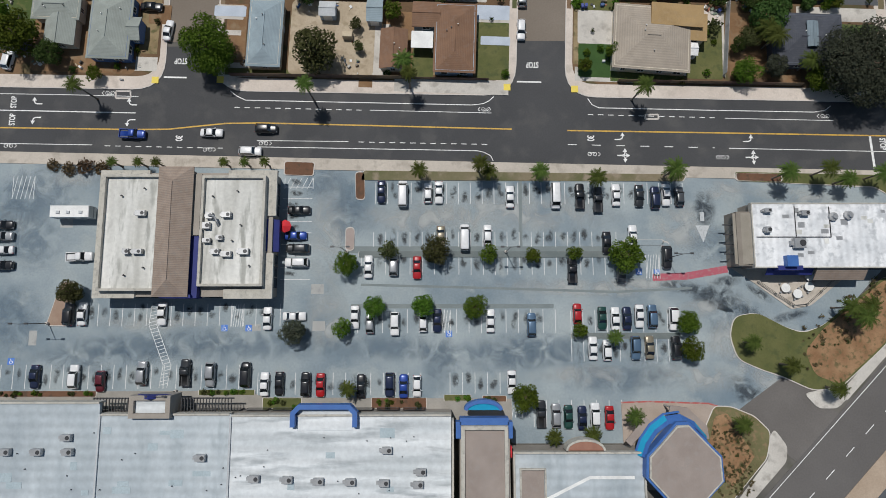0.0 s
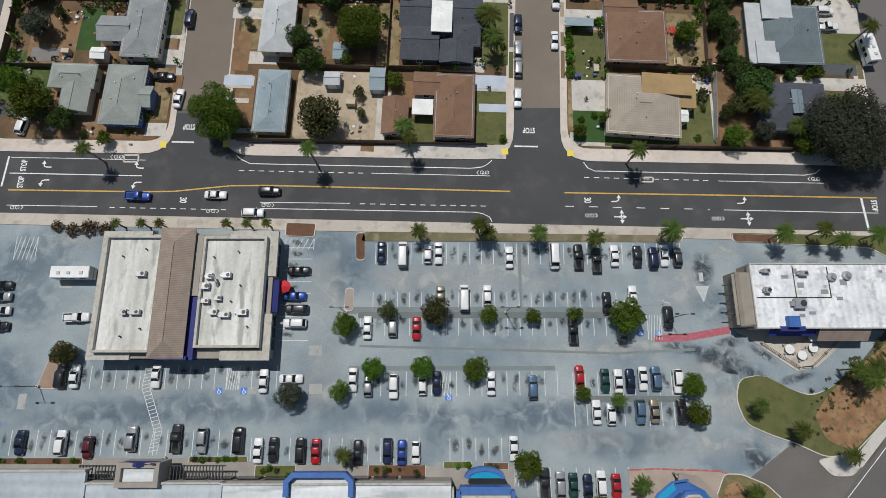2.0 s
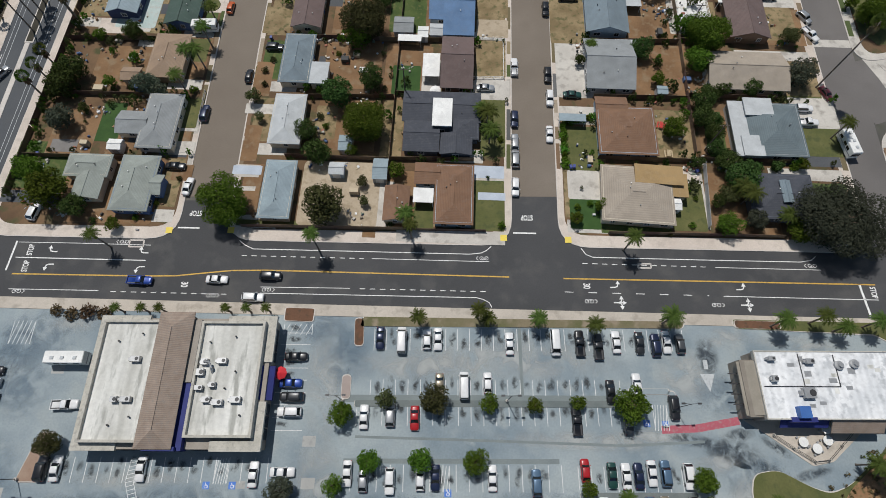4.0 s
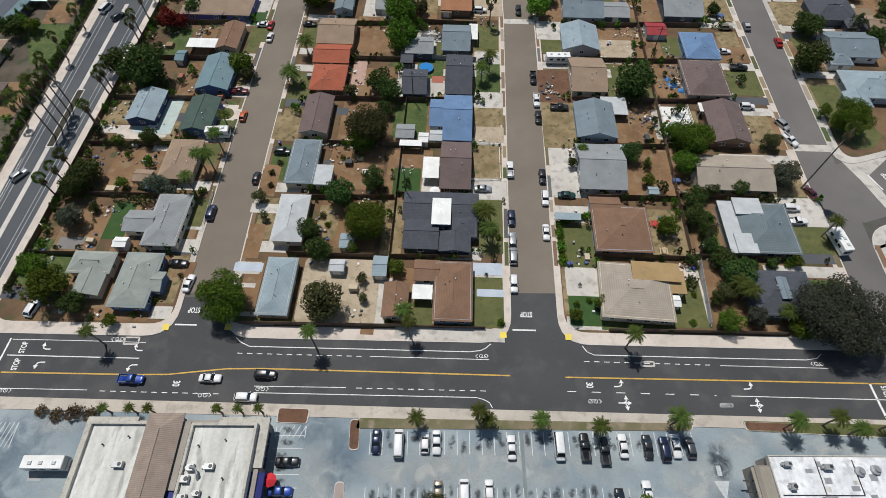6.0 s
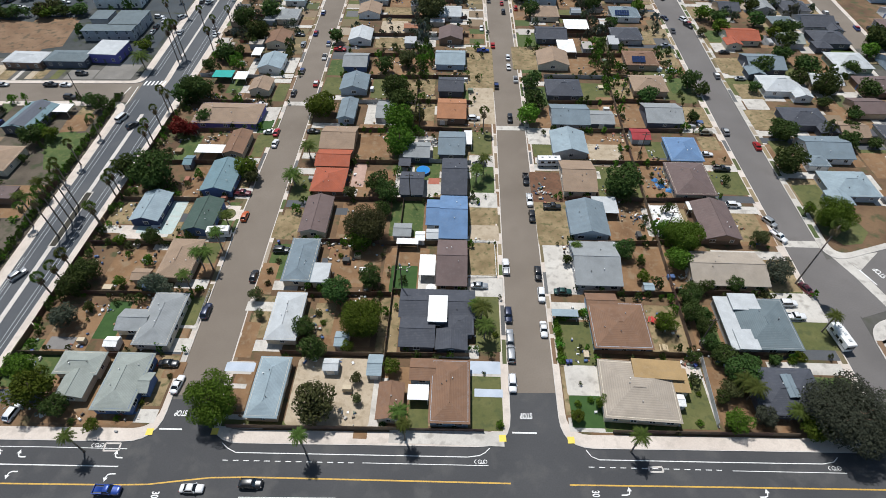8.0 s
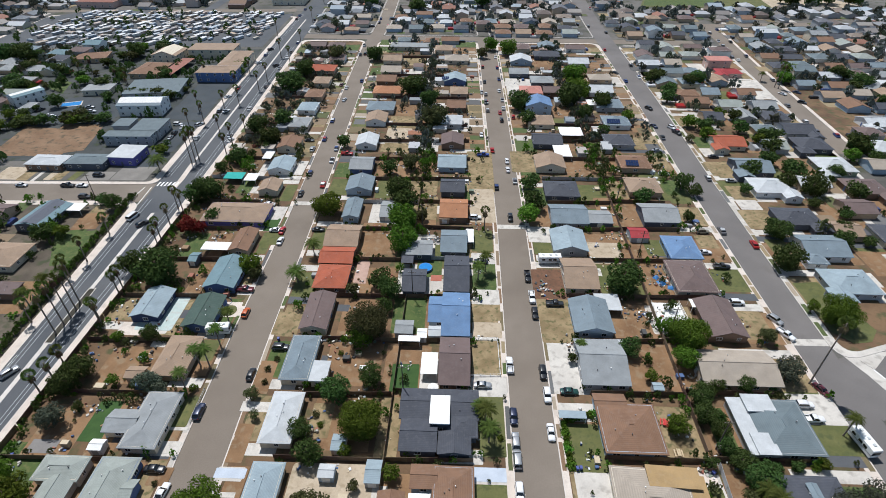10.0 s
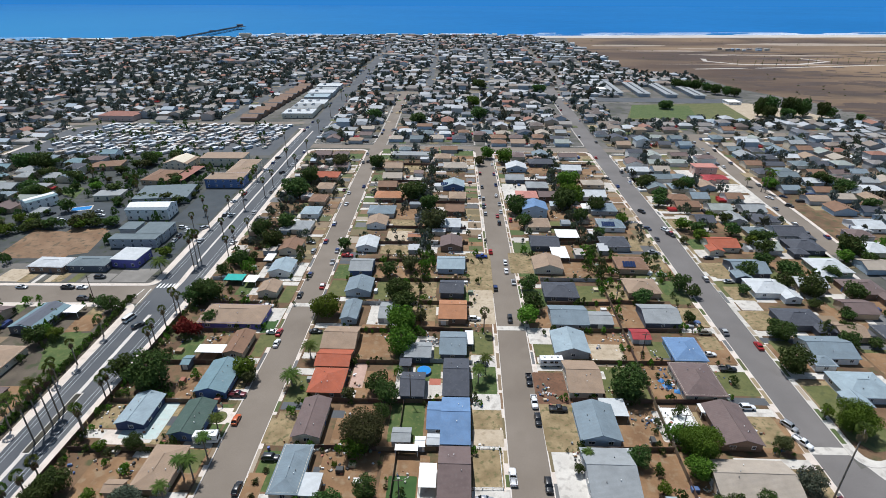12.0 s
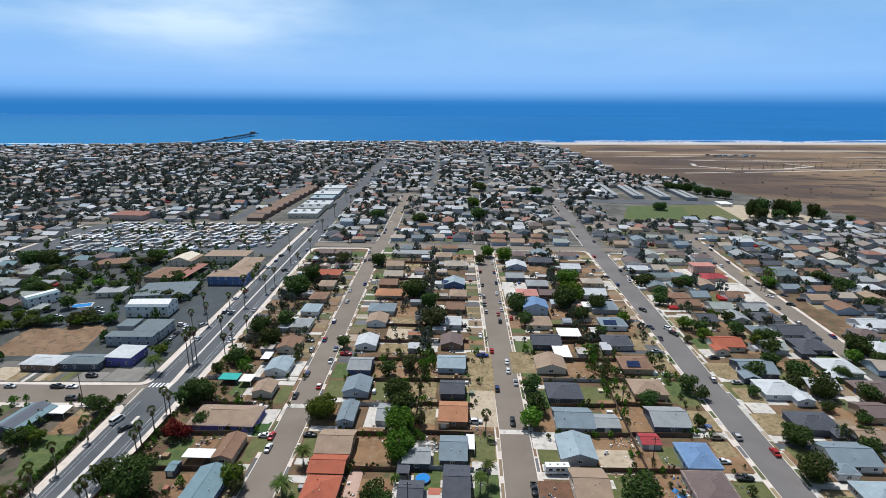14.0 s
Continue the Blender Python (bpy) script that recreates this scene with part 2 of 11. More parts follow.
LEAF = {
    "green": leaf_mat("leaves_green", (0.062, 0.108, 0.011), (0.108, 0.165, 0.020)),
    "dark": leaf_mat("leaves_dark_green", (0.040, 0.066, 0.017), (0.072, 0.110, 0.028)),
    "olive": leaf_mat("leaves_olive", (0.061, 0.068, 0.024), (0.097, 0.104, 0.040)),
    "bright": leaf_mat("leaves_bright_green", (0.080, 0.165, 0.016), (0.120, 0.220, 0.026)),
    "grey": leaf_mat("leaves_grey_green", (0.068, 0.085, 0.056), (0.115, 0.130, 0.090)),
    "red": leaf_mat("leaves_crimson", (0.115, 0.010, 0.012), (0.173, 0.022, 0.022)),
    "palm": leaf_mat("palm_fronds", (0.054, 0.083, 0.016), (0.101, 0.133, 0.030)),
    "pine": leaf_mat("pine_needles", (0.052, 0.064, 0.042), (0.088, 0.102, 0.068)),
    "dead": leaf_mat("dry_palm_skirt", (0.101, 0.072, 0.040), (0.144, 0.104, 0.061)),
}
# leaves of the far town, greyed in the colour to imitate distance haze
LEAF["dark_far"] = leaf_mat("hazed_leaves_dark", (0.052, 0.066, 0.056), (0.084, 0.098, 0.082))
LEAF["green_far"] = leaf_mat("hazed_leaves_green", (0.056, 0.076, 0.044), (0.088, 0.110, 0.062))
LEAF["olive_far"] = leaf_mat("hazed_leaves_olive", (0.062, 0.066, 0.044), (0.094, 0.098, 0.068))
ROOF = {}
for nm, col in dict(grey_green=(0.265, 0.29, 0.265), grey=(0.255, 0.27, 0.275), blue_grey=(0.165, 0.21, 0.24), light_blue=(0.26, 0.325, 0.36), dark_slate=(0.055, 0.06, 0.075),
                    brown=(0.195, 0.108, 0.064), tan=(0.29, 0.205, 0.14), beige=(0.34, 0.29, 0.235), mauve=(0.135, 0.095, 0.088), red=(0.34, 0.085, 0.04), orange=(0.36, 0.16, 0.075),
                    white=(0.72, 0.72, 0.70), blue=(0.12, 0.21, 0.36), green=(0.05, 0.085, 0.07), teal=(0.14, 0.22, 0.25), pale=(0.45, 0.47, 0.48), pink=(0.46, 0.20, 0.16), gold=(0.33, 0.22, 0.10), crimson=(0.30, 0.03, 0.035), steel=(0.125, 0.160, 0.175), bright_teal=(0.02, 0.34, 0.30), brick=(0.25, 0.105, 0.075)).items():
    ROOF[nm] = surface("roof_" + nm, tuple(v * 0.86 for v in col), tuple(min(0.85, v * 1.12) for v in col), 0.35, 5.0, 0.85 if nm != "white" else 0.6, 0, 0.35,
                       c=tuple(v * 0.9 + 0.02 for v in col), stripes=("Z", 0.09, 0.10) if nm not in ("white", "pale") else None)
WALL = {}
for nm, col in dict(cream=(0.62, 0.55, 0.43), white=(0.74, 0.73, 0.70), blue=(0.10, 0.16, 0.32), grey=(0.38, 0.385, 0.39), tan=(0.44, 0.34, 0.24), pink=(0.55, 0.38, 0.32), brown=(0.20, 0.13, 0.09),
                    slate=(0.10, 0.11, 0.135), green=(0.20, 0.27, 0.21), pale_blue=(0.36, 0.44, 0.52), purple=(0.13, 0.12, 0.36), navy=(0.035, 0.05, 0.115)).items():
    WALL[nm] = surface("stucco_" + nm, tuple(v * 0.93 for v in col), tuple(min(0.85, v * 1.06) for v in col), 0.5, 9.0, 0.9, 0, 0.25, c=tuple(v * 0.88 for v in col))
TRIM = WHITE_WOOD
CARPAINT = {nm: glossy("car_paint_" + nm, col, 0.3, me_, 1.0) for nm, col, me_ in
            (("white", (0.74, 0.74, 0.74), 0), ("black", (0.012, 0.012, 0.014), 0), ("silver", (0.42, 0.43, 0.44), 0.5), ("grey", (0.10, 0.105, 0.11), 0.4), ("red", (0.38, 0.012, 0.015), 0),
             ("blue", (0.02, 0.06, 0.30), 0.2), ("navy", (0.014, 0.022, 0.06), 0.2), ("maroon", (0.11, 0.012, 0.02), 0.1), ("green", (0.015, 0.06, 0.05), 0.1), ("gold", (0.30, 0.26, 0.19), 0.4),
             ("steel_blue", (0.10, 0.17, 0.26), 0.3), ("orange", (0.5, 0.10, 0.02), 0), ("charcoal", (0.035, 0.037, 0.04), 0.3))}

# ---- building blocks ----
class Soup:
    """Collects vertices and faces of one mesh."""

    def __init__(self):
        self.v, self.f = [], []

    def quad(self, *pts):
        k = len(self.v)
        self.v += [tuple(p) for p in pts]
        self.f.append(tuple(range(k, k + len(pts))))

    def prism(self, poly, z0, z1, inset=0.0):
        """Upright prism over a counter-clockwise outline; inset rounds the top edge."""
        k, n = len(self.v), len(poly)
        self.v += [(x, y, z0) for x, y in poly]
        if inset:
            cx, cy = sum(p[0] for p in poly) / n, sum(p[1] for p in poly) / n
            self.v += [(x, y, z1 - inset) for x, y in poly]
            for x, y in poly:
                d = math.hypot(x - cx, y - cy) or 1
                s = max(0.0, 1 - inset / d)
                self.v.append((cx + (x - cx) * s, cy + (y - cy) * s, z1))
            rings = 2
        else:
            self.v += [(x, y, z1) for x, y in poly]
            rings = 1
        for r in range(rings):
            for i in range(n):
                j = (i + 1) % n
                a = k + r * n
                self.f.append((a + i, a + j, a + n + j, a + n + i))
        self.f.append(tuple(k + rings * n + i for i in range(n)))
        self.f.append(tuple(k + n - 1 - i for i in range(n)))
        return self

    def box(self, cx, cy, z0, w, d, h, rot=0.0, inset=0.0):
        c, s = math.cos(radians(rot)), math.sin(radians(rot))
        pts = [(cx + x * c - y * s, cy + x * s + y * c) for x, y in ((-w / 2, -d / 2), (w / 2, -d / 2), (w / 2, d / 2), (-w / 2, d / 2))]
        return self.prism(pts, z0, z0 + h, inset)

    def tube(self, pts, radii, n=7, cap=True):
        """Round tube through points."""
        k = len(self.v)
        for i, p in enumerate(pts):
            p = Vector(p)
            a = Vector(pts[min(i + 1, len(pts) - 1)]) - Vector(pts[max(i - 1, 0)])
            a = a.normalized() if a.length > 1e-6 else Vector((0, 0, 1))
            u = a.cross(Vector((1, 0, 0)) if abs(a.x) < 0.8 else Vector((0, 1, 0))).normalized()
            w = a.cross(u)
            for j in range(n):
                t = 2 * math.pi * j / n
                self.v.append(tuple(p + (u * math.cos(t) + w * math.sin(t)) * radii[i]))
        for i in range(len(pts) - 1):
            for j in range(n):
                q = (j + 1) % n
                self.f.append((k + i * n + j, k + i * n + q, k + (i + 1) * n + q, k + (i + 1) * n + j))
        if cap:
            self.f.append(tuple(k + n - 1 - j for j in range(n)))
            self.f.append(tuple(k + (len(pts) - 1) * n + j for j in range(n)))
        return self

    def loft(self, rings, close=True):
        """Skin over rings of equal length."""
        k, n = len(self.v), len(rings[0])
        for r in rings:
            self.v += [tuple(p) for p in r]
        for i in range(len(rings) - 1):
            for j in range(n):
                q = (j + 1) % n
                self.f.append((k + i * n + j, k + i * n + q, k + (i + 1) * n + q, k + (i + 1) * n + j))
        if close:
            self.f.append(tuple(k + n - 1 - j for j in range(n)))
            self.f.append(tuple(k + (len(rings) - 1) * n + j for j in range(n)))
        return self

    def mesh(self, name, mats, smooth=False):
        me = bpy.data.meshes.new(name)
        me.from_pydata(self.v, [], self.f)
        for m in mats if isinstance(mats, (list, tuple)) else [mats]:
            me.materials.append(m)
        if smooth:
            me.polygons.foreach_set("use_smooth", [True] * len(me.polygons))
        me.update()
        return me


def part(name, soup, mat, parent, label="", smooth=False):
    me = soup if isinstance(soup, bpy.types.Mesh) else soup.mesh(name, mat, smooth)
    ob = new(name, me)
    ob.parent = parent
    if label:
        tagged(ob, label)
    return ob


def thing(name, m, label, category, group="", kind=""):
    ob = new(name)
    ob.matrix_basis = m
    ob.empty_display_size = 0.2
    return tagged(ob, label, category, group, kind)


def solid(name, soup, mat, label, category, group="", kind="", smooth=False):
    return tagged(new(name, soup.mesh(name, mat, smooth)), label, category, group, kind)


TILT = -2.0     # the blocks lie turned by this from the axes


# ---- houses ----
def roof_soup(w, d, h, kind, over=0.45, pitch=0.33, th=0.16):
    """Roof over a w x d plan with eaves at h. Kinds: hip, gable_x (ridge along x), gable_y, flat, shed."""
    s = Soup()
    a, b = w / 2 + over, d / 2 + over
    if kind == "flat":
        s.box(0, 0, h, 2 * a, 2 * b, 0.25)
        return s
    if kind == "shed":
        r = 0.12 * d
        lo = [(-a, -b, h), (a, -b, h), (a, b, h + r), (-a, b, h + r)]
        s.loft([lo, [(x, y, z + 0.12) for x, y, z in lo]])
        return s
    along_x = kind == "gable_x" or (kind == "hip" and w >= d)
    if not along_x:
        a, b = b, a
    r = b * pitch
    run = 0 if kind != "hip" else b * 0.95
    e = a - run if kind == "hip" else a
    e = max(e, 0.05)
    zl = h - over * pitch
    top = [(-a, -b, zl), (a, -b, zl), (a, b, zl), (-a, b, zl), (-e, 0, zl + r), (e, 0, zl + r)]
    bot = [(x, y, z - th) for x, y, z in top]
    v = top + bot
    f = [(0, 1, 5, 4), (2, 3, 4, 5), (1, 2, 5), (3, 0, 4)] if kind == "hip" else [(0, 1, 5, 4), (2, 3, 4, 5)]
    f += [(7, 6, 10, 11), (9, 8, 11, 10)] + ([(8, 7, 11), (6, 9, 10)] if kind == "hip" else [])
    f += [(0, 6, 7, 1), (2, 8, 9, 3)]
    if kind == "hip":
        f += [(1, 7, 8, 2), (3, 9, 6, 0)]
    else:
        f += [(1, 7, 11, 5), (5, 11, 8, 2), (3, 9, 10, 4), (4, 10, 6, 0)]
    if not along_x:
        v = [(-y, x, z) for x, y, z in v]
    s.v, s.f = v, f
    # ridge cap
    if kind == "hip" or kind.startswith("gable"):
        ca, cb = (-e, 0, zl + r + 0.02), (e, 0, zl + r + 0.02)
        if not along_x:
            ca, cb = (0, -e, ca[2]), (0, e, cb[2])
        s.tube([ca, cb], [0.11, 0.11], 5)
    return s


def wall_soup(w, d, h, kind, pitch=0.33):
    s = Soup()
    if kind.startswith("gable"):
        along_x = kind == "gable_x"
        a, b = (w / 2, d / 2) if along_x else (d / 2, w / 2)
        r = b * pitch
        rings = []
        for x in (-a, a):
            ring = [(x, -b, 0), (x, b, 0), (x, b, h - 0.18), (x, 0, h + r - 0.18), (x, -b, h - 0.18)]
            rings.append(ring if along_x else [(-y, x_, z) for x_, y, z in ring])
        s.loft(rings)
    else:
        s.box(0, 0, 0, w, d, h + 0.02)
    return s


def opening(parent, side, w, d, u, z, ww, hh, frame_mat, door=False, door_mat=None, near=True):
    """A window or door on one side (0: -y, 1: +x, 2: +y, 3: -x) at u along the wall."""
    nx, ny = ((0, -1), (1, 0), (0, 1), (-1, 0))[side]
    tx, ty = -ny, nx
    half = d / 2 if side % 2 == 0 else w / 2
    ox, oy = nx * half + tx * u, ny * half + ty * u

    def slab(uc, zc, wid, hei, o0, o1):
        s = Soup()
        lo = []
        for o in (o0, o1):
            lo.append([(ox + tx * (uc + a) + nx * o, oy + ty * (uc + a) + ny * o, zc + b) for a, b in ((-wid / 2, -hei / 2), (wid / 2, -hei / 2), (wid / 2, hei / 2), (-wid / 2, hei / 2))])
        return s.loft(lo)
    if door:
        p = part("door", slab(0, z, ww, hh, 0.0, 0.06), door_mat, parent)
        s = slab(0, z + hh / 2 + 0.05, ww + 0.24, 0.1, 0.0, 0.09)
        for q in (-1, 1):
            t = slab(q * (ww / 2 + 0.06), z, 0.12, hh, 0.0, 0.09)
            k = len(s.v)
            s.v += t.v
            s.f += [tuple(i + k for i in f) for f in t.f]
        if near:
            part("door_frame", s, frame_mat, p)
        return p
    s = Soup()
    for uc, zc, wid, hei in ((0, hh / 2, ww + 0.16, 0.09), (0, -hh / 2, ww + 0.16, 0.09), (-ww / 2, 0, 0.09, hh), (ww / 2, 0, 0.09, hh), (0, 0, 0.06, hh)):
        t = slab(uc, z + zc, wid, hei, 0.0, 0.08)
        k = len(s.v)
        s.v += t.v
        s.f += [tuple(i + k for i in f) for f in t.f]
    p = part("window", s, frame_mat, parent)
    part("pane", slab(0, z, ww, hh, 0.0, 0.03), WIN, p)
    if near and parent.name.startswith("wing"):
        part("sill", slab(0, z - hh / 2 - 0.08, ww + 0.3, 0.06, 0.0, 0.14), frame_mat, p)
    return p


WORDS = dict(gable_x="gabled", gable_y="gabled", hip="hipped", flat="flat", shed="low sloping")


def plain(c):
    return c.replace("_", " ")


def house(x, y, w, d, kind="hip", rc="grey", wc="cream", wings=(), h=2.8, rot=TILT, vents=3, storeys=1, chimney=False, glazed=True, pitch=0.33):
    """One dwelling. wings: (dx, dy, w, d, kind[, roof colour[, eaves]]) in the house's own axes."""
    rnd = random.Random(round(x * 13 + y * 7))
    hh = h * storeys
    near = y < 100
    ob = thing("house", pose(x, y, 0.1, 0, 0, rot),
               f"{'two-storey ' if storeys > 1 else ''}{plain(wc)} stucco house with a {WORDS[kind]} {plain(rc)} shingle roof", "house", "houses of the neighbourhood")
    part("wall", wall_soup(w, d, hh, kind, pitch), WALL[wc], ob)
    part("roof", roof_soup(w, d, hh, kind, 0.45, pitch), ROOF[rc], ob)
    for wg in wings:
        dx, dy, ww, wd, wk = wg[:5]
        wrc, wh = (wg[5] if len(wg) > 5 else rc), (wg[6] if len(wg) > 6 else h - 0.15)
        p = part("wing", wall_soup(ww, wd, wh, wk, pitch), WALL[wc], ob)
        p.location = (dx, dy, 0)
        r = part("roof", roof_soup(ww, wd, wh, wk, 0.4, pitch), ROOF[wrc], p)
        opening(p, 0, ww, wd, 0, 1.45, min(1.4, ww * 0.4), 1.05, TRIM)
    if glazed:
        for st in range(storeys):
            for side in ((0, 1, 3) if y < 190 else (0, 1) if x < 20 else (0, 3)):
                L = w if side == 0 else d
                n = max(1, int(L / 3.6)) if y < 110 else max(1, int(L / (4.6 if y < 150 else 6.5)))
                for i in range(n):
                    u = (i + 0.5) / n * L - L / 2 + rnd.uniform(-0.4, 0.4)
                    if side == (1 if x > -45 and x < 60 else 3) and st == 0 and i == n // 2:
                        opening(ob, side, w, d, u, 1.03, 0.95, 2.05, TRIM, True, WALL[rnd.choice(("brown", "slate", "blue", "white"))], near)
                    else:
                        opening(ob, side, w, d, u, st * h + 1.5, rnd.choice((1.0, 1.3, 1.7)), 1.1, TRIM, near=near)
    rise = pitch * min(w, d) / 2
    for i in range(vents if y < 200 else 0):
        px, py = rnd.uniform(-0.3, 0.3) * w, rnd.uniform(-0.3, 0.3) * d
        s = Soup()
        inx, iny = w / 2 - abs(px), d / 2 - abs(py)
        z = hh + pitch * (min(inx, iny) if kind == "hip" else iny if kind == "gable_x" else inx if kind == "gable_y" else 0.3) - 0.15
        s.tube([(px, py, z), (px, py, z + 0.5)], [0.08, 0.08], 6)
        s.tube([(px, py, z + 0.45), (px, py, z + 0.55)], [0.15, 0.12], 6)
        part("vent_pipe", s, rnd.choice((METAL, DARK_METAL, TRIM)), ob)
    if chimney:
        s = Soup().box(w * 0.25, d * 0.1, hh * 0.5, 0.9, 0.6, hh * 0.5 + rise + 0.6)
        s.box(w * 0.25, d * 0.1, hh + rise + 0.6, 1.05, 0.75, 0.12)
        part("chimney", s, WALL["brown"], ob)
    return ob


def shed(x, y, w, d, rc="pale", wc="grey", h=2.2, kind="gable_x", rot=TILT, name="garden_shed"):
    ob = thing(name, pose(x, y, 0.1, 0, 0, rot), f"small {plain(wc)} outbuilding with a {WORDS[kind]} {plain(rc)} roof in a yard", "shed", "yard outbuildings")
    part("wall", wall_soup(w, d, h, kind, 0.25), WALL[wc], ob)
    part("roof", roof_soup(w, d, h, kind, 0.18, 0.25, 0.08), ROOF[rc], ob)
    opening(ob, 0, w, d, 0, 1.0, min(1.6, w * 0.5), 1.9, TRIM, True, WALL["white" if wc != "white" else "grey"])
    return ob


def canopy(x, y, w, d, rc="white", h=2.4, rot=TILT, ribs=0, name="patio_cover"):
    ob = thing(name, pose(x, y, 0.1, 0, 0, rot), f"open-sided {plain(rc)} patio roof on slim posts beside a house", "patio cover", "patio covers")
    s = Soup().box(0, 0, h, w, d, 0.09)
    for i in range(ribs):
        s.box(0, -d / 2 + (i + 0.5) * d / ribs, h + 0.09, w, d / ribs * 0.45, 0.07)
    part("roof_sheet", s, ROOF[rc], ob)
    for i, j in ((-1, -1), (1, -1), (1, 1), (-1, 1)):
        part("post", Soup().box(i * (w / 2 - 0.15), j * (d / 2 - 0.15), 0, 0.1, 0.1, h), TRIM, ob)
    return ob


PANEL = {}


def fence(x0, y0, x1, y1, mat=None, h=1.7, label="weathered brown board fence between two yards"):
    mat = mat or WOOD
    L = math.hypot(x1 - x0, y1 - y0)
    n = max(1, round(L / 5.5))
    step = L / n
    key = (mat.name, h, round(step, 1))
    if key not in PANEL:
        s, st = Soup(), round(step, 1)
        nb = 16
        front, back = [], []
        for k in range(nb):
            a, e, o = k * st / nb, (k + 1) * st / nb, 0.014 * (k % 2)
            front += [(a + 0.006, -0.02 - o), (e - 0.012, -0.02 - o), (e - 0.006, 0.004), (e, 0.004)]
        poly = front + [(st, 0.03), (0, 0.03)]
        s.prism(poly, 0.05, h)
        PANEL[key] = (s.mesh("fence_panel", mat), Soup().box(0, 0.05, 0, 0.1, 0.1, h + 0.05, 0, 0.02).mesh("post", mat))
    ob = thing("fence", pose(x0, y0, 0.1, 0, 0, math.degrees(math.atan2(y1 - y0, x1 - x0))), label, "fence", "yard fences")
    for i in range(n):
        part("fence_panel", PANEL[key][0], None, ob).location = (i * step, 0, 0)
        part("post", PANEL[key][1], None, ob).location = (i * step, 0, 0)
    return ob


PATCHES = [0]


def patch(x, y, w, d, mat, label, rot=TILT):
    """A rectangle of lawn, soil or paving laid on the yard."""
    PATCHES[0] += 1
    top = 0.145 + 0.0011 * (PATCHES[0] % 23)
    ob = solid("lawn" if "lawn" in label else "drive" if "drive" in label else "yard_ground", Soup().prism(rounded([(-w / 2, -d / 2), (w / 2, -d / 2), (w / 2, d / 2), (-w / 2, d / 2)], min(w, d) * 0.08), -0.1, 0), mat, label, "ground", kind="structure")
    ob.matrix_basis = pose(x, y, top, 0, 0, rot)
    return ob


# ---- plants ----
def leaf_cloud(rnd, lobes, count, size):
    """Many small bent leaf sprays over the shells of several lobes, with an uneven outline."""
    s = Soup()
    tot = sum(r * r for *_, r in lobes)
    for cx, cy, cz, r in lobes:
        for _ in range(max(4, int(count * r * r / tot))):
            u, t = rnd.uniform(-0.75, 1), rnd.uniform(0, 2 * math.pi)
            q = math.sqrt(max(0, 1 - u * u))
            nrm = Vector((q * math.cos(t), q * math.sin(t), u))
            rr = r * rnd.choice((1.0, 0.95, 0.86, 0.7, 1.06)) * rnd.uniform(0.86, 1.08)
            p = Vector((cx, cy, cz)) + Vector((nrm.x * rr, nrm.y * rr, nrm.z * rr * 0.82))
            a = (nrm + Vector((rnd.gauss(0, .55), rnd.gauss(0, .55), rnd.gauss(0, .55)))).normalized()
            b = a.orthogonal().normalized()
            b.rotate(Matrix.Rotation(rnd.uniform(0, 6.28), 3, a))
            c = a.cross(b)
            k = size * rnd.uniform(0.6, 1.35)
            s.quad(p - b * k, p - c * k * 0.55 - a * k * 0.12, p + b * k, p + c * k * 0.55 + a * k * 0.15)
    return s


TREES = {}


def tree_type(seed, r, h, count, size, flat=0.8, lobes=9):
    """A tapered trunk with limbs and a crown, of crown radius r and full height h."""
    rnd = random.Random(seed)
    ls = [(0, 0, h - r * 0.75, r * 0.62)]
    for i in range(lobes):
        a = 6.283 * i / lobes + rnd.uniform(-0.35, 0.35)
        q = r * rnd.uniform(0.45, 0.72)
        ls.append((q * math.cos(a), q * math.sin(a), h - r * rnd.uniform(0.65, 1.45) * flat, r * rnd.uniform(0.30, 0.46)))
    for i in range(lobes // 2):
        a = 6.283 * i / (lobes // 2) + rnd.uniform(-0.4, 0.4)
        ls.append((r * 0.4 * math.cos(a), r * 0.4 * math.sin(a), h - r * 1.35, r * rnd.uniform(0.34, 0.46)))
    t = Soup()
    bend = rnd.uniform(-0.2, 0.2)
    base = h - r * 1.1
    rad = 0.035 * h + 0.05
    t.tube([(0, 0, -0.1), (bend * 0.4, 0, base * 0.5), (bend, 0.1, base), (bend, 0.1, h - r * 0.6)], [rad * 1.25, rad, rad * 0.8, rad * 0.3], 7)
    for lx, ly, lz, lr in ls[1:]:
        t.tube([(bend * 0.8, 0.05, base * 0.8), (lx * 0.5, ly * 0.5, (base + lz) / 2), (lx, ly, lz)], [rad * 0.5, rad * 0.32, rad * 0.12], 5)
    return t.mesh("trunk", BARK, True), leaf_cloud(rnd, ls, count, size)


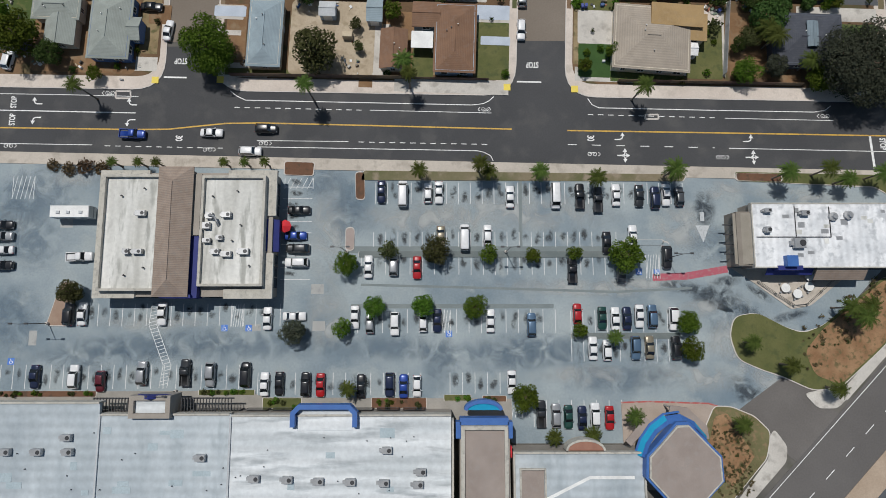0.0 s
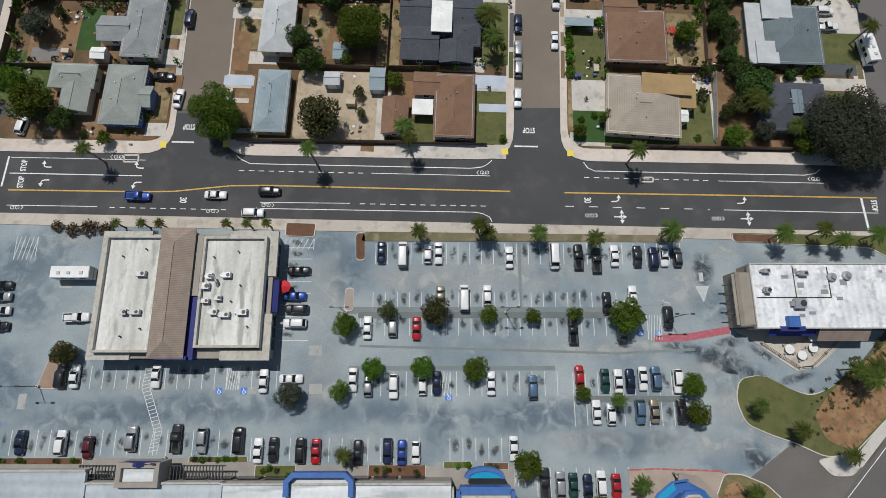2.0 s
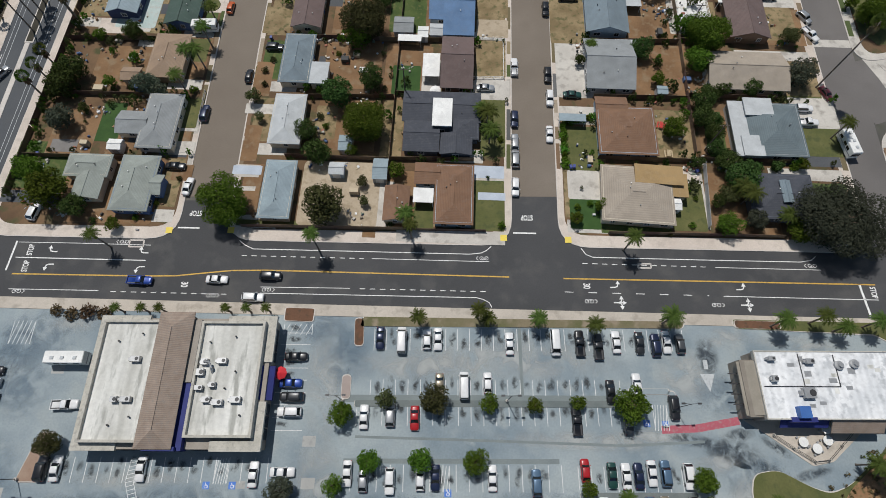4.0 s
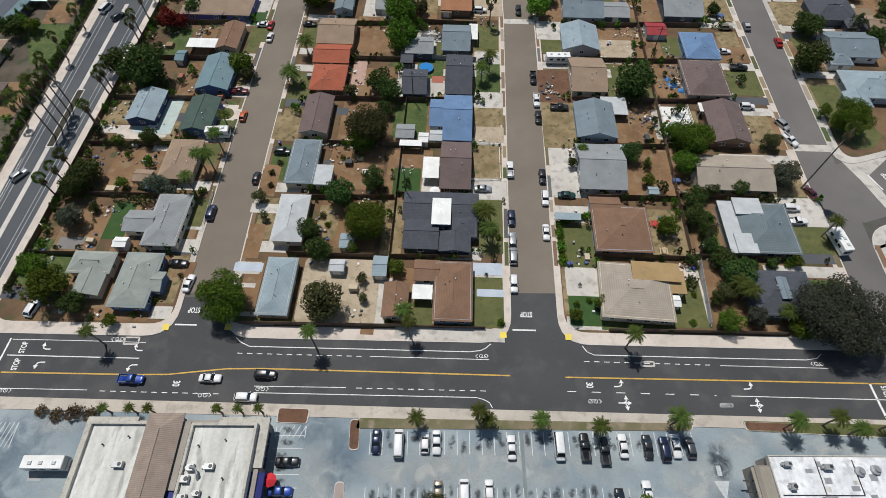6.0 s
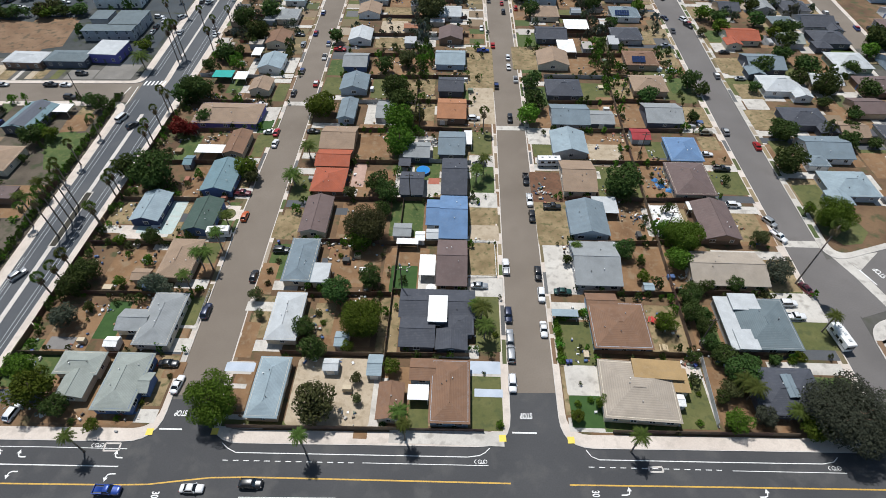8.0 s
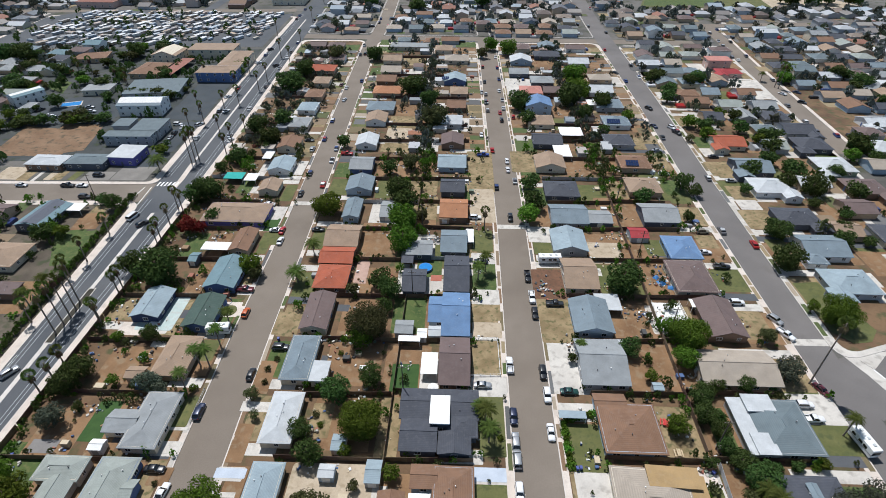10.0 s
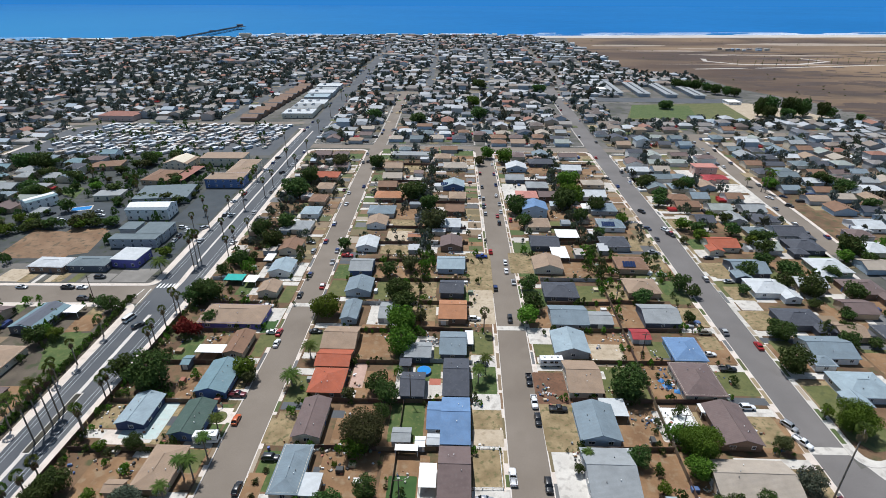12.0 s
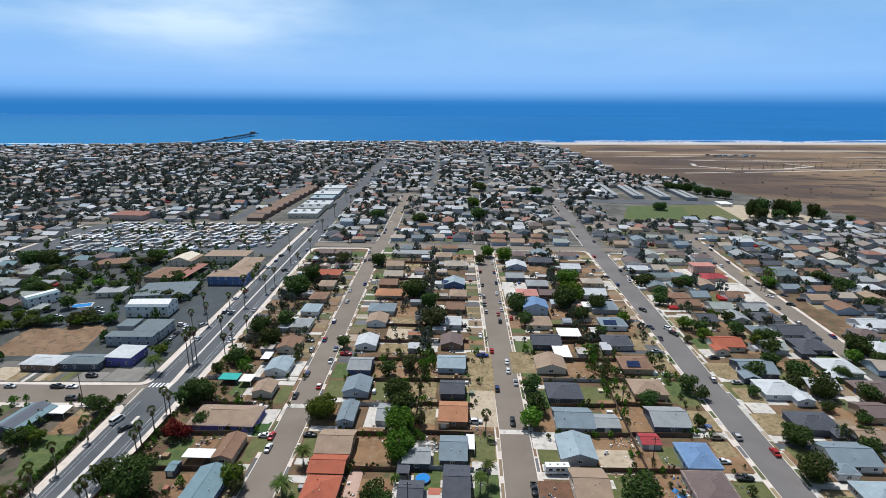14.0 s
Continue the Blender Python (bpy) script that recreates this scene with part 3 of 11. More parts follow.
def tree(x, y, r, h=None, leaf="green", z=0.1, rot=None, label=None, category="tree", size=None):
    """A broadleaf tree of crown radius r."""
    h = h or r * 1.8 + 0.6
    kind = 0 if h > 2.4 * r + 1.5 else 1
    rnd = random.Random(round(x * 31 + y * 17))
    var = rnd.randrange(4)
    big = 2 if r > 5.0 else 1 if r > 2.2 else 0
    far = 0 if y < 125 else 1 if y < 210 else 2
    key = (var, big, leaf, far)
    if key not in TREES:
        R = (1.6, 3.2, 6.5)[big]
        H = (3.6, 6.4, 12.0)[big]
        count, size = (30000, 0.165) if leaf == "pine" and big == 2 and far == 0 else (((1050, 3000, 14500), (350, 1000, 3400), (200, 520, 1700))[far][big], ((0.165, 0.22, 0.245), (0.28, 0.37, 0.48), (0.37, 0.50, 0.66))[far][big])
        tm, cs = tree_type(var * 7 + big * 101 + len(leaf), R, H, count, size, lobes=(6, 9, 14)[big])
        TREES[key] = (R, H, tm, cs.mesh("crown", LEAF[leaf]))
    R, H, tm, cm = TREES[key]
    ob = thing("tree", pose(x, y, z, 0, 0, rnd.uniform(0, 360) if rot is None else rot), label or f"leafy {leaf_word(leaf)} broadleaf tree with an uneven rounded crown", category, "broadleaf trees")
    ob.scale = (r / R, r / R, h / H)
    part("trunk", tm, None, ob)
    part("crown", cm, None, ob)
    return ob


def leaf_word(c):
    return {"green": "mid-green", "dark": "dark green", "olive": "olive-green", "bright": "bright green", "grey": "grey-green", "red": "crimson", "palm": "green", "dead": "dry", "pine": "grey-green"}[c]


BUSHES = {}


def bush(x, y, r, leaf="green", h=None, z=0.1):
    rnd = random.Random(round(x * 31 + y * 17))
    key = (leaf, rnd.randrange(3))
    if key not in BUSHES:
        q = random.Random(key[1])
        lo = [(0, 0, 0.55, 0.55)] + [(0.5 * math.cos(a), 0.5 * math.sin(a), 0.4 + 0.15 * math.sin(3 * a), 0.42) for a in (0.3, 1.4, 2.7, 3.8, 5.1)]
        BUSHES[key] = leaf_cloud(q, lo, 230, 0.16).mesh("foliage", LEAF[leaf])
    ob = tagged(new("shrub", BUSHES[key]), f"low {leaf_word(leaf)} shrub growing in a yard bed", "shrub", "shrubs")
    ob.matrix_basis = pose(x, y, z, 0, 0, rnd.uniform(0, 360)) @ Matrix.Diagonal((r, r, h or r * 1.1, 1))
    return ob


def frond(s, o, ang, length, rise, droop, width, n=7):
    """An arching feather frond with separate leaflets."""
    d = Vector((math.cos(ang), math.sin(ang), 0))
    side = Vector((-d.y, d.x, 0))
    prev = None
    for i in range(n + 1):
        t = i / n
        p = o + d * (length * t) + Vector((0, 0, rise * length * t - droop * length * t * t))
        if prev is not None:
            s.quad(prev - side * 0.03, prev + side * 0.03, p + side * 0.02, p - side * 0.02)
            wdt = width * math.sin(math.pi * min(1, 0.18 + t * 0.8)) + 0.08
            for q in (-1, 1):
                for f in (0.0, 0.5):
                    b0 = prev.lerp(p, f)
                    b1 = prev.lerp(p, f + 0.36)
                    tip = b0.lerp(b1, 0.8) + side * (q * wdt) + d * (0.22 * length / n * 1.5) - Vector((0, 0, 0.35 * wdt))
                    s.quad(b0, b1, tip)
        prev = p


PALMS = {}


def palm(x, y, h=8.0, kind="feather", crown=2.2, lean=(0, 0), z=0.1, label=None):
    """feather: arching fronds; fan: tall thin trunk, round head of stiff fans over a dry skirt."""
    rnd = random.Random(round(x * 31 + y * 17))
    key = (kind, rnd.randrange(3))
    if key not in PALMS:
        q = random.Random(key[1] + 5)
        s, sk = Soup(), Soup()
        o = Vector((0, 0, 0))
        if kind == "feather":
            for i in range(34):
                a = i * 2.39996 + q.uniform(-0.2, 0.2)
                k = i / 33
                frond(s, o, a, q.uniform(0.85, 1.08), 1.0 - 1.15 * k, 0.85 - 0.35 * k, 0.20)
            for i in range(5):
                frond(sk, o - Vector((0, 0, 0.05)), i * 1.3, 0.55, -0.5, 0.6, 0.1, 4)
        else:
            for i in range(34):
                a = i * 2.39996
                el = math.asin(1 - 1.35 * (i + 0.5) / 34)
                d = Vector((math.cos(a) * math.cos(el), math.sin(a) * math.cos(el), math.sin(el)))
                u = d.orthogonal().normalized()
                u.rotate(Matrix.Rotation(q.uniform(0, 6.28), 3, d))
                wv = d.cross(u)
                c = o + d * 0.55
                for j in range(5):
                    t = (j - 2) * 0.5
                    t2 = t + 0.34
                    e0 = c + (d * math.cos(t) + u * math.sin(t)) * 0.46
                    e1 = c + (d * math.cos(t2) + u * math.sin(t2)) * 0.40 - Vector((0, 0, 0.06))
                    s.quad(c, e0, e1)
            for i in range(26):
                a = i * 2.39996
                zz = -0.25 - 0.9 * (i / 26)
                p0 = Vector((0.16 * math.cos(a), 0.16 * math.sin(a), zz))
                p1 = p0 + Vector((0.34 * math.cos(a), 0.34 * math.sin(a), -0.45))
                sd = Vector((-math.sin(a), math.cos(a), 0)) * 0.16
                sk.quad(p0 - sd * 0.4, p0 + sd * 0.4, p1 + sd, p1 - sd)
        PALMS[key] = (s.mesh("crown", LEAF["palm"]), sk.mesh("dry_skirt", LEAF["dead"]))
    ob = thing("palm_tree", pose(x, y, z, 0, 0, 0), label or ("tall slender fan palm with a round green head" if kind == "fan" else "feather palm with arching green fronds on a bare trunk"), "palm tree", "palm trees")
    r0 = 0.2 if kind == "fan" else 0.17
    top = (lean[0], lean[1], h)
    part("trunk", Soup().tube([(0, 0, -0.1), (0, 0, 0.3), (lean[0] * 0.3, lean[1] * 0.3, h * 0.5), top], [r0 * 1.8, r0 * 1.2, r0, r0 * 0.8], 7), PALM_BARK, ob, smooth=True)
    c = part("crown", PALMS[key][0], None, ob)
    c.location, c.scale, c.rotation_euler = top, (crown,) * 3, (0, 0, rnd.uniform(0, 6))
    c = part("dry_skirt", PALMS[key][1], None, ob)
    c.location, c.scale = top, (crown,) * 3
    return ob


# ---- vehicles ----
CARS = {}
SHAPES = {   # length, width, height, deck height, windscreen base, roof front, roof back, rear glass base (fractions from the nose)
    "sedan": (4.7, 1.80, 1.45, 0.92, 0.28, 0.42, 0.68, 0.84),
    "hatch": (4.2, 1.76, 1.50, 0.95, 0.25, 0.38, 0.80, 0.95),
    "suv": (4.75, 1.88, 1.75, 1.08, 0.26, 0.37, 0.86, 0.97),
    "minivan": (4.95, 1.95, 1.76, 1.05, 0.18, 0.33, 0.90, 0.98),
    "van": (5.5, 2.0, 2.1, 1.15, 0.10, 0.22, 0.96, 0.99),
    "pickup": (5.4, 1.92, 1.78, 1.10, 0.27, 0.37, 0.56, 0.61),
}


def car_parts(ob, shape, paint, far=False):
    L, W, H, D, f0, f1, f2, f3 = SHAPES[shape]
    X = lambda f: L / 2 - f * L

    def ring(x, hw, z0, z1, r=0.13):
        return [(x, -hw + 0.02, z0 + 0.12), (x, -hw + 0.1, z0), (x, hw - 0.1, z0), (x, hw - 0.02, z0 + 0.12), (x, hw, (z0 + z1) / 2), (x, hw - 0.05, z1 - r), (x, hw - r * 1.3, z1 - 0.02), (x, hw * 0.4, z1 + 0.045),
                (x, -hw * 0.4, z1 + 0.045), (x, -hw + r * 1.3, z1 - 0.02), (x, -hw + 0.05, z1 - r), (x, -hw, (z0 + z1) / 2)]
    hw = W / 2
    s = Soup()
    nose = 0.72 if shape not in ("van", "suv", "pickup") else 0.86
    rings = [ring(X(0.0), hw * 0.78, 0.30, nose * D, 0.1), ring(X(0.025), hw * 0.92, 0.24, nose * D + 0.1), ring(X(0.10), hw * 0.99, 0.2, D * 0.93), ring(X(f0), hw, 0.2, D), ring(X(0.6), hw, 0.2, D)]
    if shape == "pickup":
        rings += [ring(X(f3 + 0.01), hw, 0.22, D), ring(X(f3 + 0.012), hw, 0.22, D * 0.72), ring(X(0.97), hw, 0.25, D * 0.72), ring(X(1.0), hw * 0.96, 0.32, D * 0.72)]
    else:
        rings += [ring(X(0.92), hw * 0.98, 0.22, D), ring(X(0.985), hw * 0.93, 0.26, D * 0.95), ring(X(1.0), hw * 0.82, 0.34, D * 0.85)]
    s.loft([r[::-1] for r in rings])
    part("body", s, CARPAINT[paint], ob, smooth=True)
    if shape == "pickup":
        for q in (-1, 1):
            part("bed_side", Soup().box((X(f3) + X(1)) / 2, q * (hw - 0.07), D * 0.70, X(f3) - X(1) - 0.02, 0.13, D * 0.32, 0, 0.02), CARPAINT[paint], ob)
        part("tailgate", Soup().box(X(1) + 0.06, 0, D * 0.70, 0.1, W - 0.28, D * 0.32, 0, 0.02), CARPAINT[paint], ob)
        part("bed_liner", Soup().box((X(f3) + X(1)) / 2, 0, D * 0.70, X(f3) - X(1) - 0.18, W - 0.28, 0.04), DARK_METAL, ob)
    # glass house
    tw = hw - 0.20
    lo = [(X(f0), -hw + 0.1, D - 0.03), (X(f0), hw - 0.1, D - 0.03), (X(f3), hw - 0.1, D - 0.03), (X(f3), -hw + 0.1, D - 0.03)]
    hi = [(X(f1), -tw, H - 0.06), (X(f1), tw, H - 0.06), (X(f2), tw, H - 0.06), (X(f2), -tw, H - 0.06)]
    g = Soup()
    g.loft([[lo[0], lo[3], lo[2], lo[1]], [hi[0], hi[3], hi[2], hi[1]]])
    part("glass", g, GLASS, ob)
    rf = Soup()
    c0, c1 = X(f1) + 0.03, X(f2) - 0.03
    arc = [(-tw - 0.03, -0.09), (-tw + 0.08, -0.02), (-tw * 0.4, 0.025), (tw * 0.4, 0.025), (tw - 0.08, -0.02), (tw + 0.03, -0.09)]
    rf.loft([[(cx, yy, H + dz + o - (0.06 if yy in (arc[0][0], arc[-1][0]) else 0) * 0) for yy, dz in arc] for cx, o in ((c0, -0.05), (c0 - 0.25, 0.0), ((c0 + c1) / 2, 0.02), (c1 + 0.25, 0.0), (c1, -0.05))])
    for q in (-1, 1):
        for fa, fb in ((f0, f1), (f3, f2)):
            rf.tube([(X(fa), q * (hw - 0.1), D - 0.02), (X(fb), q * (tw + 0.01), H - 0.06)], [0.05, 0.045], 5)
    part("roof_panel", rf, CARPAINT[paint], ob, smooth=True)
    for q in (-1, 1):
        if not far:
            part("headlight", Soup().box(X(0.022), q * hw * 0.68, nose * D - 0.14, 0.16, 0.36, 0.16, 0, 0.03), LAMP_GLASS, ob)
        part("tail_light", Soup().box(X(0.99), q * hw * 0.74, D * 0.66, 0.1, 0.22, 0.22, 0, 0.02), TAIL_GLASS, ob)
        if not far:
            part("mirror", Soup().box(X(f0 + 0.05), q * (hw + 0.09), D - 0.02, 0.12, 0.2, 0.13, 0, 0.02), CARPAINT[paint], ob)
        for fx in (0.19, 0.80):
            R = 0.33 if shape not in ("suv", "pickup", "van") else 0.38
            t = part("wheel", Soup().tube([(X(fx), q * (hw - 0.2), R), (X(fx), q * (hw - 0.17), R), (X(fx), q * (hw + 0.0), R), (X(fx), q * (hw + 0.02), R)], [R * 0.85, R, R, R * 0.9], 14), RUBBER, ob)
            if not far:
                part("rim", Soup().tube([(X(fx), q * (hw + 0.0), R), (X(fx), q * (hw + 0.03), R)], [R * 0.62, R * 0.55], 10), METAL, t)


def car(x, y, ang, shape="sedan", paint="white", z=0.01, where="parked beside the kerb", group="parked vehicles"):
    """ang: the way that its nose points, degrees from +x."""
    m = pose(x, y, z, 0, 0, ang)
    far = y > 105
    key = (shape, paint, where, far, z > 0.1)
    if key in CARS:
        return copy_thing(CARS[key], m)
    word = {"suv": "utility car", "hatch": "hatchback"}.get(shape, shape)
    ob = thing({"suv": "suv", "hatch": "hatchback"}.get(shape, shape), m, f"{plain(paint)} {word} with dark windows, {where}", "car" if shape != "pickup" else "pickup truck", group)
    car_parts(ob, shape, paint, far)
    CARS[key] = ob
    return ob


def rv(x, y, ang, L=9.0, z=0.1):
    ob = thing("motorhome", pose(x, y, z, 0, 0, ang), "long white motorhome with roof vents, parked beside a kerb", "motorhome", "motorhomes and trailers")
    part("body", Soup().box(0, 0, 0.55, L, 2.45, 2.5, 0, 0.12), ROOF["white"], ob)
    part("stripe", Soup().box(0, 0, 1.3, L + 0.02, 2.48, 0.3), WALL["grey"], ob)
    part("windscreen", Soup().box(L / 2 + 0.0, 0, 1.5, 0.06, 2.1, 0.9), GLASS, ob)
    for q in (-1, 1):
        for fx in (-0.28, 0.3):
            part("wheel", Soup().tube([(fx * L, q * 0.95, 0.42), (fx * L, q * 1.2, 0.42)], [0.42, 0.40], 12), RUBBER, ob)
        for fx in (-0.3, 0.0, 0.2):
            part("window", Soup().box(fx * L, q * 1.235, 1.7, 1.1, 0.04, 0.7), GLASS, ob)
    for fx in (-0.3, 0.02, 0.28):
        part("roof_vent", Soup().box(fx * L, 0.2, 3.05, 0.7, 0.6, 0.2, 0, 0.04), ROOF["pale"], ob)
    return ob

# ---- ground, sea and roads ----
def line(*pts):
    """x as a function of y along a polyline of (y, x)."""
    def f(y):
        if y <= pts[0][0]:
            (a, b), (c, d) = pts[0], pts[1]
        else:
            for (a, b), (c, d) in zip(pts, pts[1:]):
                if y <= c:
                    break
        return b + (d - b) * (y - a) / (c - a)
    return f


cent_l, cent_r = line((50, 16.0), (160, 20.8), (376, 25.6)), line((50, 26.6), (160, 31.0), (376, 37.6))
left_l, left_r = line((50, -60.3), (110, -60.0), (172, -58.0), (404, -57.0), (440, -52.6), (680, -50.6)), line((50, -49.4), (110, -49.2), (170, -48.2), (404, -46.9), (440, -42.2), (680, -40.4))
right_l, right_r = line((50, 97.8), (184, 102.6), (269, 108.2), (369, 112.5), (447, 115.5), (560, 122.5), (700, 130)), line((50, 107.0), (184, 113.8), (269, 120.2), (369, 125.2), (447, 128.5), (560, 136.5), (700, 143))
beyond_l, beyond_r = line((690, 151), (873, 162.5), (1097, 170.5), (1340, 176)), line((690, 161), (873, 172.5), (1097, 179.5), (1340, 185))
ave_l, ave_r = line((50, -116.5), (200, -119), (400, -122), (1000, -122)), line((50, -105.8), (130, -103.2), (200, -101.5), (405, -103.5), (1000, -107))
far_l, far_r = line((240, 185), (334, 194), (450, 208)), line((240, 195.5), (334, 205), (450, 219))
north_kerb = lambda x: 46.05 - 0.0165 * x
south_kerb = lambda x: 31.3 - 0.0215 * x
shore = line((-1079, 1352), (-756, 1405), (-415, 1515), (-137, 1552), (513, 1606), (1300, 1656))

# greyed and cooled in the colour to stand in for distance haze
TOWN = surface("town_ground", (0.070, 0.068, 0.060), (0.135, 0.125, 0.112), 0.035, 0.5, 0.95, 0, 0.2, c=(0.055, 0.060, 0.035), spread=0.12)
MARSH = surface("marsh_scrub", (0.070, 0.042, 0.026), (0.200, 0.132, 0.074), 0.0035, 0.12, 0.97, 0, 0.2, c=(0.040, 0.026, 0.018), spread=0.09, stretch=(0.5, 1, 1))
SAND = surface("beach_sand", (0.40, 0.36, 0.32), (0.50, 0.46, 0.41), 0.01, 0.2, 0.95, 0, 0.0)
FOAM = surface("surf_foam", (0.80, 0.82, 0.83), (0.72, 0.76, 0.79), 0.03, 0.4, 0.8, 0, 0.0)


def water_mat():
    # sky reflection is carried by the blue base colour; specular is almost off
    m = surface("sea_water", (0.010, 0.115, 0.31), (0.014, 0.135, 0.355), 0.0016, 0.02, 0.55, 0, 0.0)
    n, l = m.node_tree.nodes, m.node_tree.links
    bs = n["Principled BSDF"]
    bs.inputs["Specular IOR Level"].default_value = 0.02
    # greener, paler water towards the pier, fading out to sea
    geo, sep, mr, mx = n.new("ShaderNodeNewGeometry"), n.new("ShaderNodeSeparateXYZ"), n.new("ShaderNodeMapRange"), n.new("ShaderNodeMix")
    mx.data_type = "RGBA"
    mx.inputs["B"].default_value = (0.030, 0.175, 0.360, 1)
    mr.inputs["From Min"].default_value, mr.inputs["From Max"].default_value = 300, -1300
    l.new(geo.outputs["Position"], sep.inputs[0])
    l.new(sep.outputs["X"], mr.inputs["Value"])
    far = n.new("ShaderNodeMapRange")
    far.inputs["From Min"].default_value, far.inputs["From Max"].default_value = 4600, 1600
    l.new(sep.outputs["Y"], far.inputs["Value"])
    both = n.new("ShaderNodeMath")
    both.operation = "MULTIPLY"
    l.new(mr.outputs[0], both.inputs[0])
    l.new(far.outputs[0], both.inputs[1])
    l.new(both.outputs[0], mx.inputs["Factor"])
    l.new(bs.inputs["Base Color"].links[0].from_socket, mx.inputs["A"])
    l.new(mx.outputs["Result"], bs.inputs["Base Color"])
    return m


SEA = water_mat()


def sheet(name, poly, z, mat, label, thick=0.3, category=None):
    return solid(name, Soup().prism(poly, z - thick, z), mat, label, category or name, kind="structure")


FARX = 4800
# the coast runs through these x; line() takes its argument in ascending order
COAST = [-FARX, -1079, -756, -415, -137, 513, 1300, FARX]
sheet("ground", [(-FARX, -1500), (FARX, -1500)] + [(x, shore(x) + 6) for x in COAST[::-1]], -0.05, TOWN, "dusty town ground of soil and worn paving, greyed for haze, reaching the shore", 2.0)
sheet("water", [(x, shore(x)) for x in COAST] + [(FARX, 4900), (-FARX, 4900)], -0.6, SEA, "deep blue ocean reaching the horizon")
sheet("beach", [(x, shore(x) - (28 if x < 0 else 34 if x < 200 else 80)) for x in (-FARX, -1079, -756, -415, -137, 120, 330, 513, 1300, FARX)] + [(x, shore(x) + 4) for x in COAST[::-1]], 0.05, SAND, "pale sandy beach along the ocean", 0.8)
sheet("marsh", [(440, 470), (800, 415), (2600, 700), (4700, 1500), (4700, shore(4700) - 85), (330, shore(330) - 68), (294, 1300), (296, 850), (372, 812), (378, 700), (420, 600), (432, 505)], 0.0, MARSH, "flat brown scrub marshland beyond the houses")


def ribbon(pts, wid, z0, z1, soup=None):
    """A flat strip along a polyline."""
    s = soup or Soup()
    lft, rgt = [], []
    for i, p in enumerate(pts):
        a, b = pts[max(i - 1, 0)], pts[min(i + 1, len(pts) - 1)]
        dx, dy = b[0] - a[0], b[1] - a[1]
        q = math.hypot(dx, dy) or 1
        nx, ny = -dy / q * wid / 2, dx / q * wid / 2
        lft.append((p[0] + nx, p[1] + ny))
        rgt.append((p[0] - nx, p[1] - ny))
    for i in range(len(pts) - 1):
        s.prism([rgt[i], rgt[i + 1], lft[i + 1], lft[i]], z0, z1)
    return s


def between(name, fl, fr, ys, z, mat, label):
    """A road lying between two edge lines over the stretch ys."""
    s = Soup()
    n = max(2, int((ys[1] - ys[0]) / 30))
    yy = [ys[0] + (ys[1] - ys[0]) * i / n for i in range(n + 1)]
    for a, b in zip(yy, yy[1:]):
        s.quad((fl(a), a, z), (fr(a), a, z), (fr(b), b, z), (fl(b), b, z))
    return solid(name, s, mat, label, "road", kind="structure")


# main road across the view, and the streets that run off it
s = Soup()
xs = [-700, -110] + list(range(-100, 120, 20)) + [300, 1200]
for a, b in zip(xs, xs[1:]):
    s.quad((a, south_kerb(a), 0.012), (b, south_kerb(b), 0.012), (b, north_kerb(b) + 0.3, 0.012), (a, north_kerb(a) + 0.3, 0.012))
solid("road", s, ASPHALT, "dark fresh asphalt main road with painted lanes", "road", kind="structure")
between("road", cent_l, cent_r, (58, 410), 0.006, STREET, "worn brown-grey asphalt residential street")
between("road", left_l, left_r, (58, 690), 0.0065, STREET, "worn brown-grey asphalt residential street")
GREY_STREET = surface("street_asphalt_grey", (0.120, 0.111, 0.106), (0.165, 0.153, 0.146), 0.05, 3.0, 0.95, 0, 0.2, c=(0.142, 0.131, 0.124))
between("road", right_l, right_r, (40, 700), 0.007, GREY_STREET, "grey worn asphalt residential street")
between("road", beyond_l, beyond_r, (676, 1340), 0.0072, GREY_STREET, "grey worn asphalt street beyond the cross street")
between("road", ave_l, ave_r, (25, 1480), 0.0045, AVENUE, "broad grey asphalt avenue with lane lines")
between("road", far_l, far_r, (225, 450), 0.0085, STREET, "worn asphalt residential street")
# dark fresh aprons where the streets meet the main road
between("road", lambda y: cent_l(y) - 0.2, lambda y: cent_r(y) + 0.2, (44, 58.5), 0.0092, ASPHALT, "dark fresh asphalt apron of a side street")
between("road", lambda y: left_l(y) - 0.2, lambda y: left_r(y) + 0.2, (44, 57.0), 0.0096, ASPHALT, "dark fresh asphalt apron of a side street")
for fl, fr, z in ((cent_l, cent_r, 0.0088), (left_l, left_r, 0.0090)):
    between("road", lambda y: fl(y) - 6.6, lambda y: fr(y) + 6.6, (44.5, 53), z, ASPHALT, "dark fresh asphalt mouth of a side street")
for (x0, y0, x1, y1, wd) in ((-128, 419.5, 185, 404, 11), (-112, 659, 260, 685, 11), (-700, 189, -118, 187.4, 14.5), (106, 88.5, 330, 157, 19), (-560, 486, -128, 500, 9), (185, 452, 330, 462, 10)):
    solid("road", ribbon([(x0, y0), ((x0 + x1) / 2, (y0 + y1) / 2), (x1, y1)], wd, -0.03, 0.002 + 0.0007 * (abs(x0) % 5)), GREY_STREET if x0 == 106 else STREET, "worn brown-grey asphalt cross street", "road", kind="structure")
far_streets = ((-205, 500, -188, 1330, 9), (-300, 520, -290, 1300, 9), (-420, 520, -420, 1260, 9), (31.5, 470, 41.5, 664, 8), (-16, 700, -12, 1400, 9), (61, 690, 100, 1400, 10), (-560, 420, -560, 1250, 9), (-760, 620, -760, 1220, 9), (225, 900, 250, 1250, 8),
               (-900, 690, -110, 705, 9), (-1000, 930, 220, 945, 9), (-1100, 1180, 250, 1190, 9))
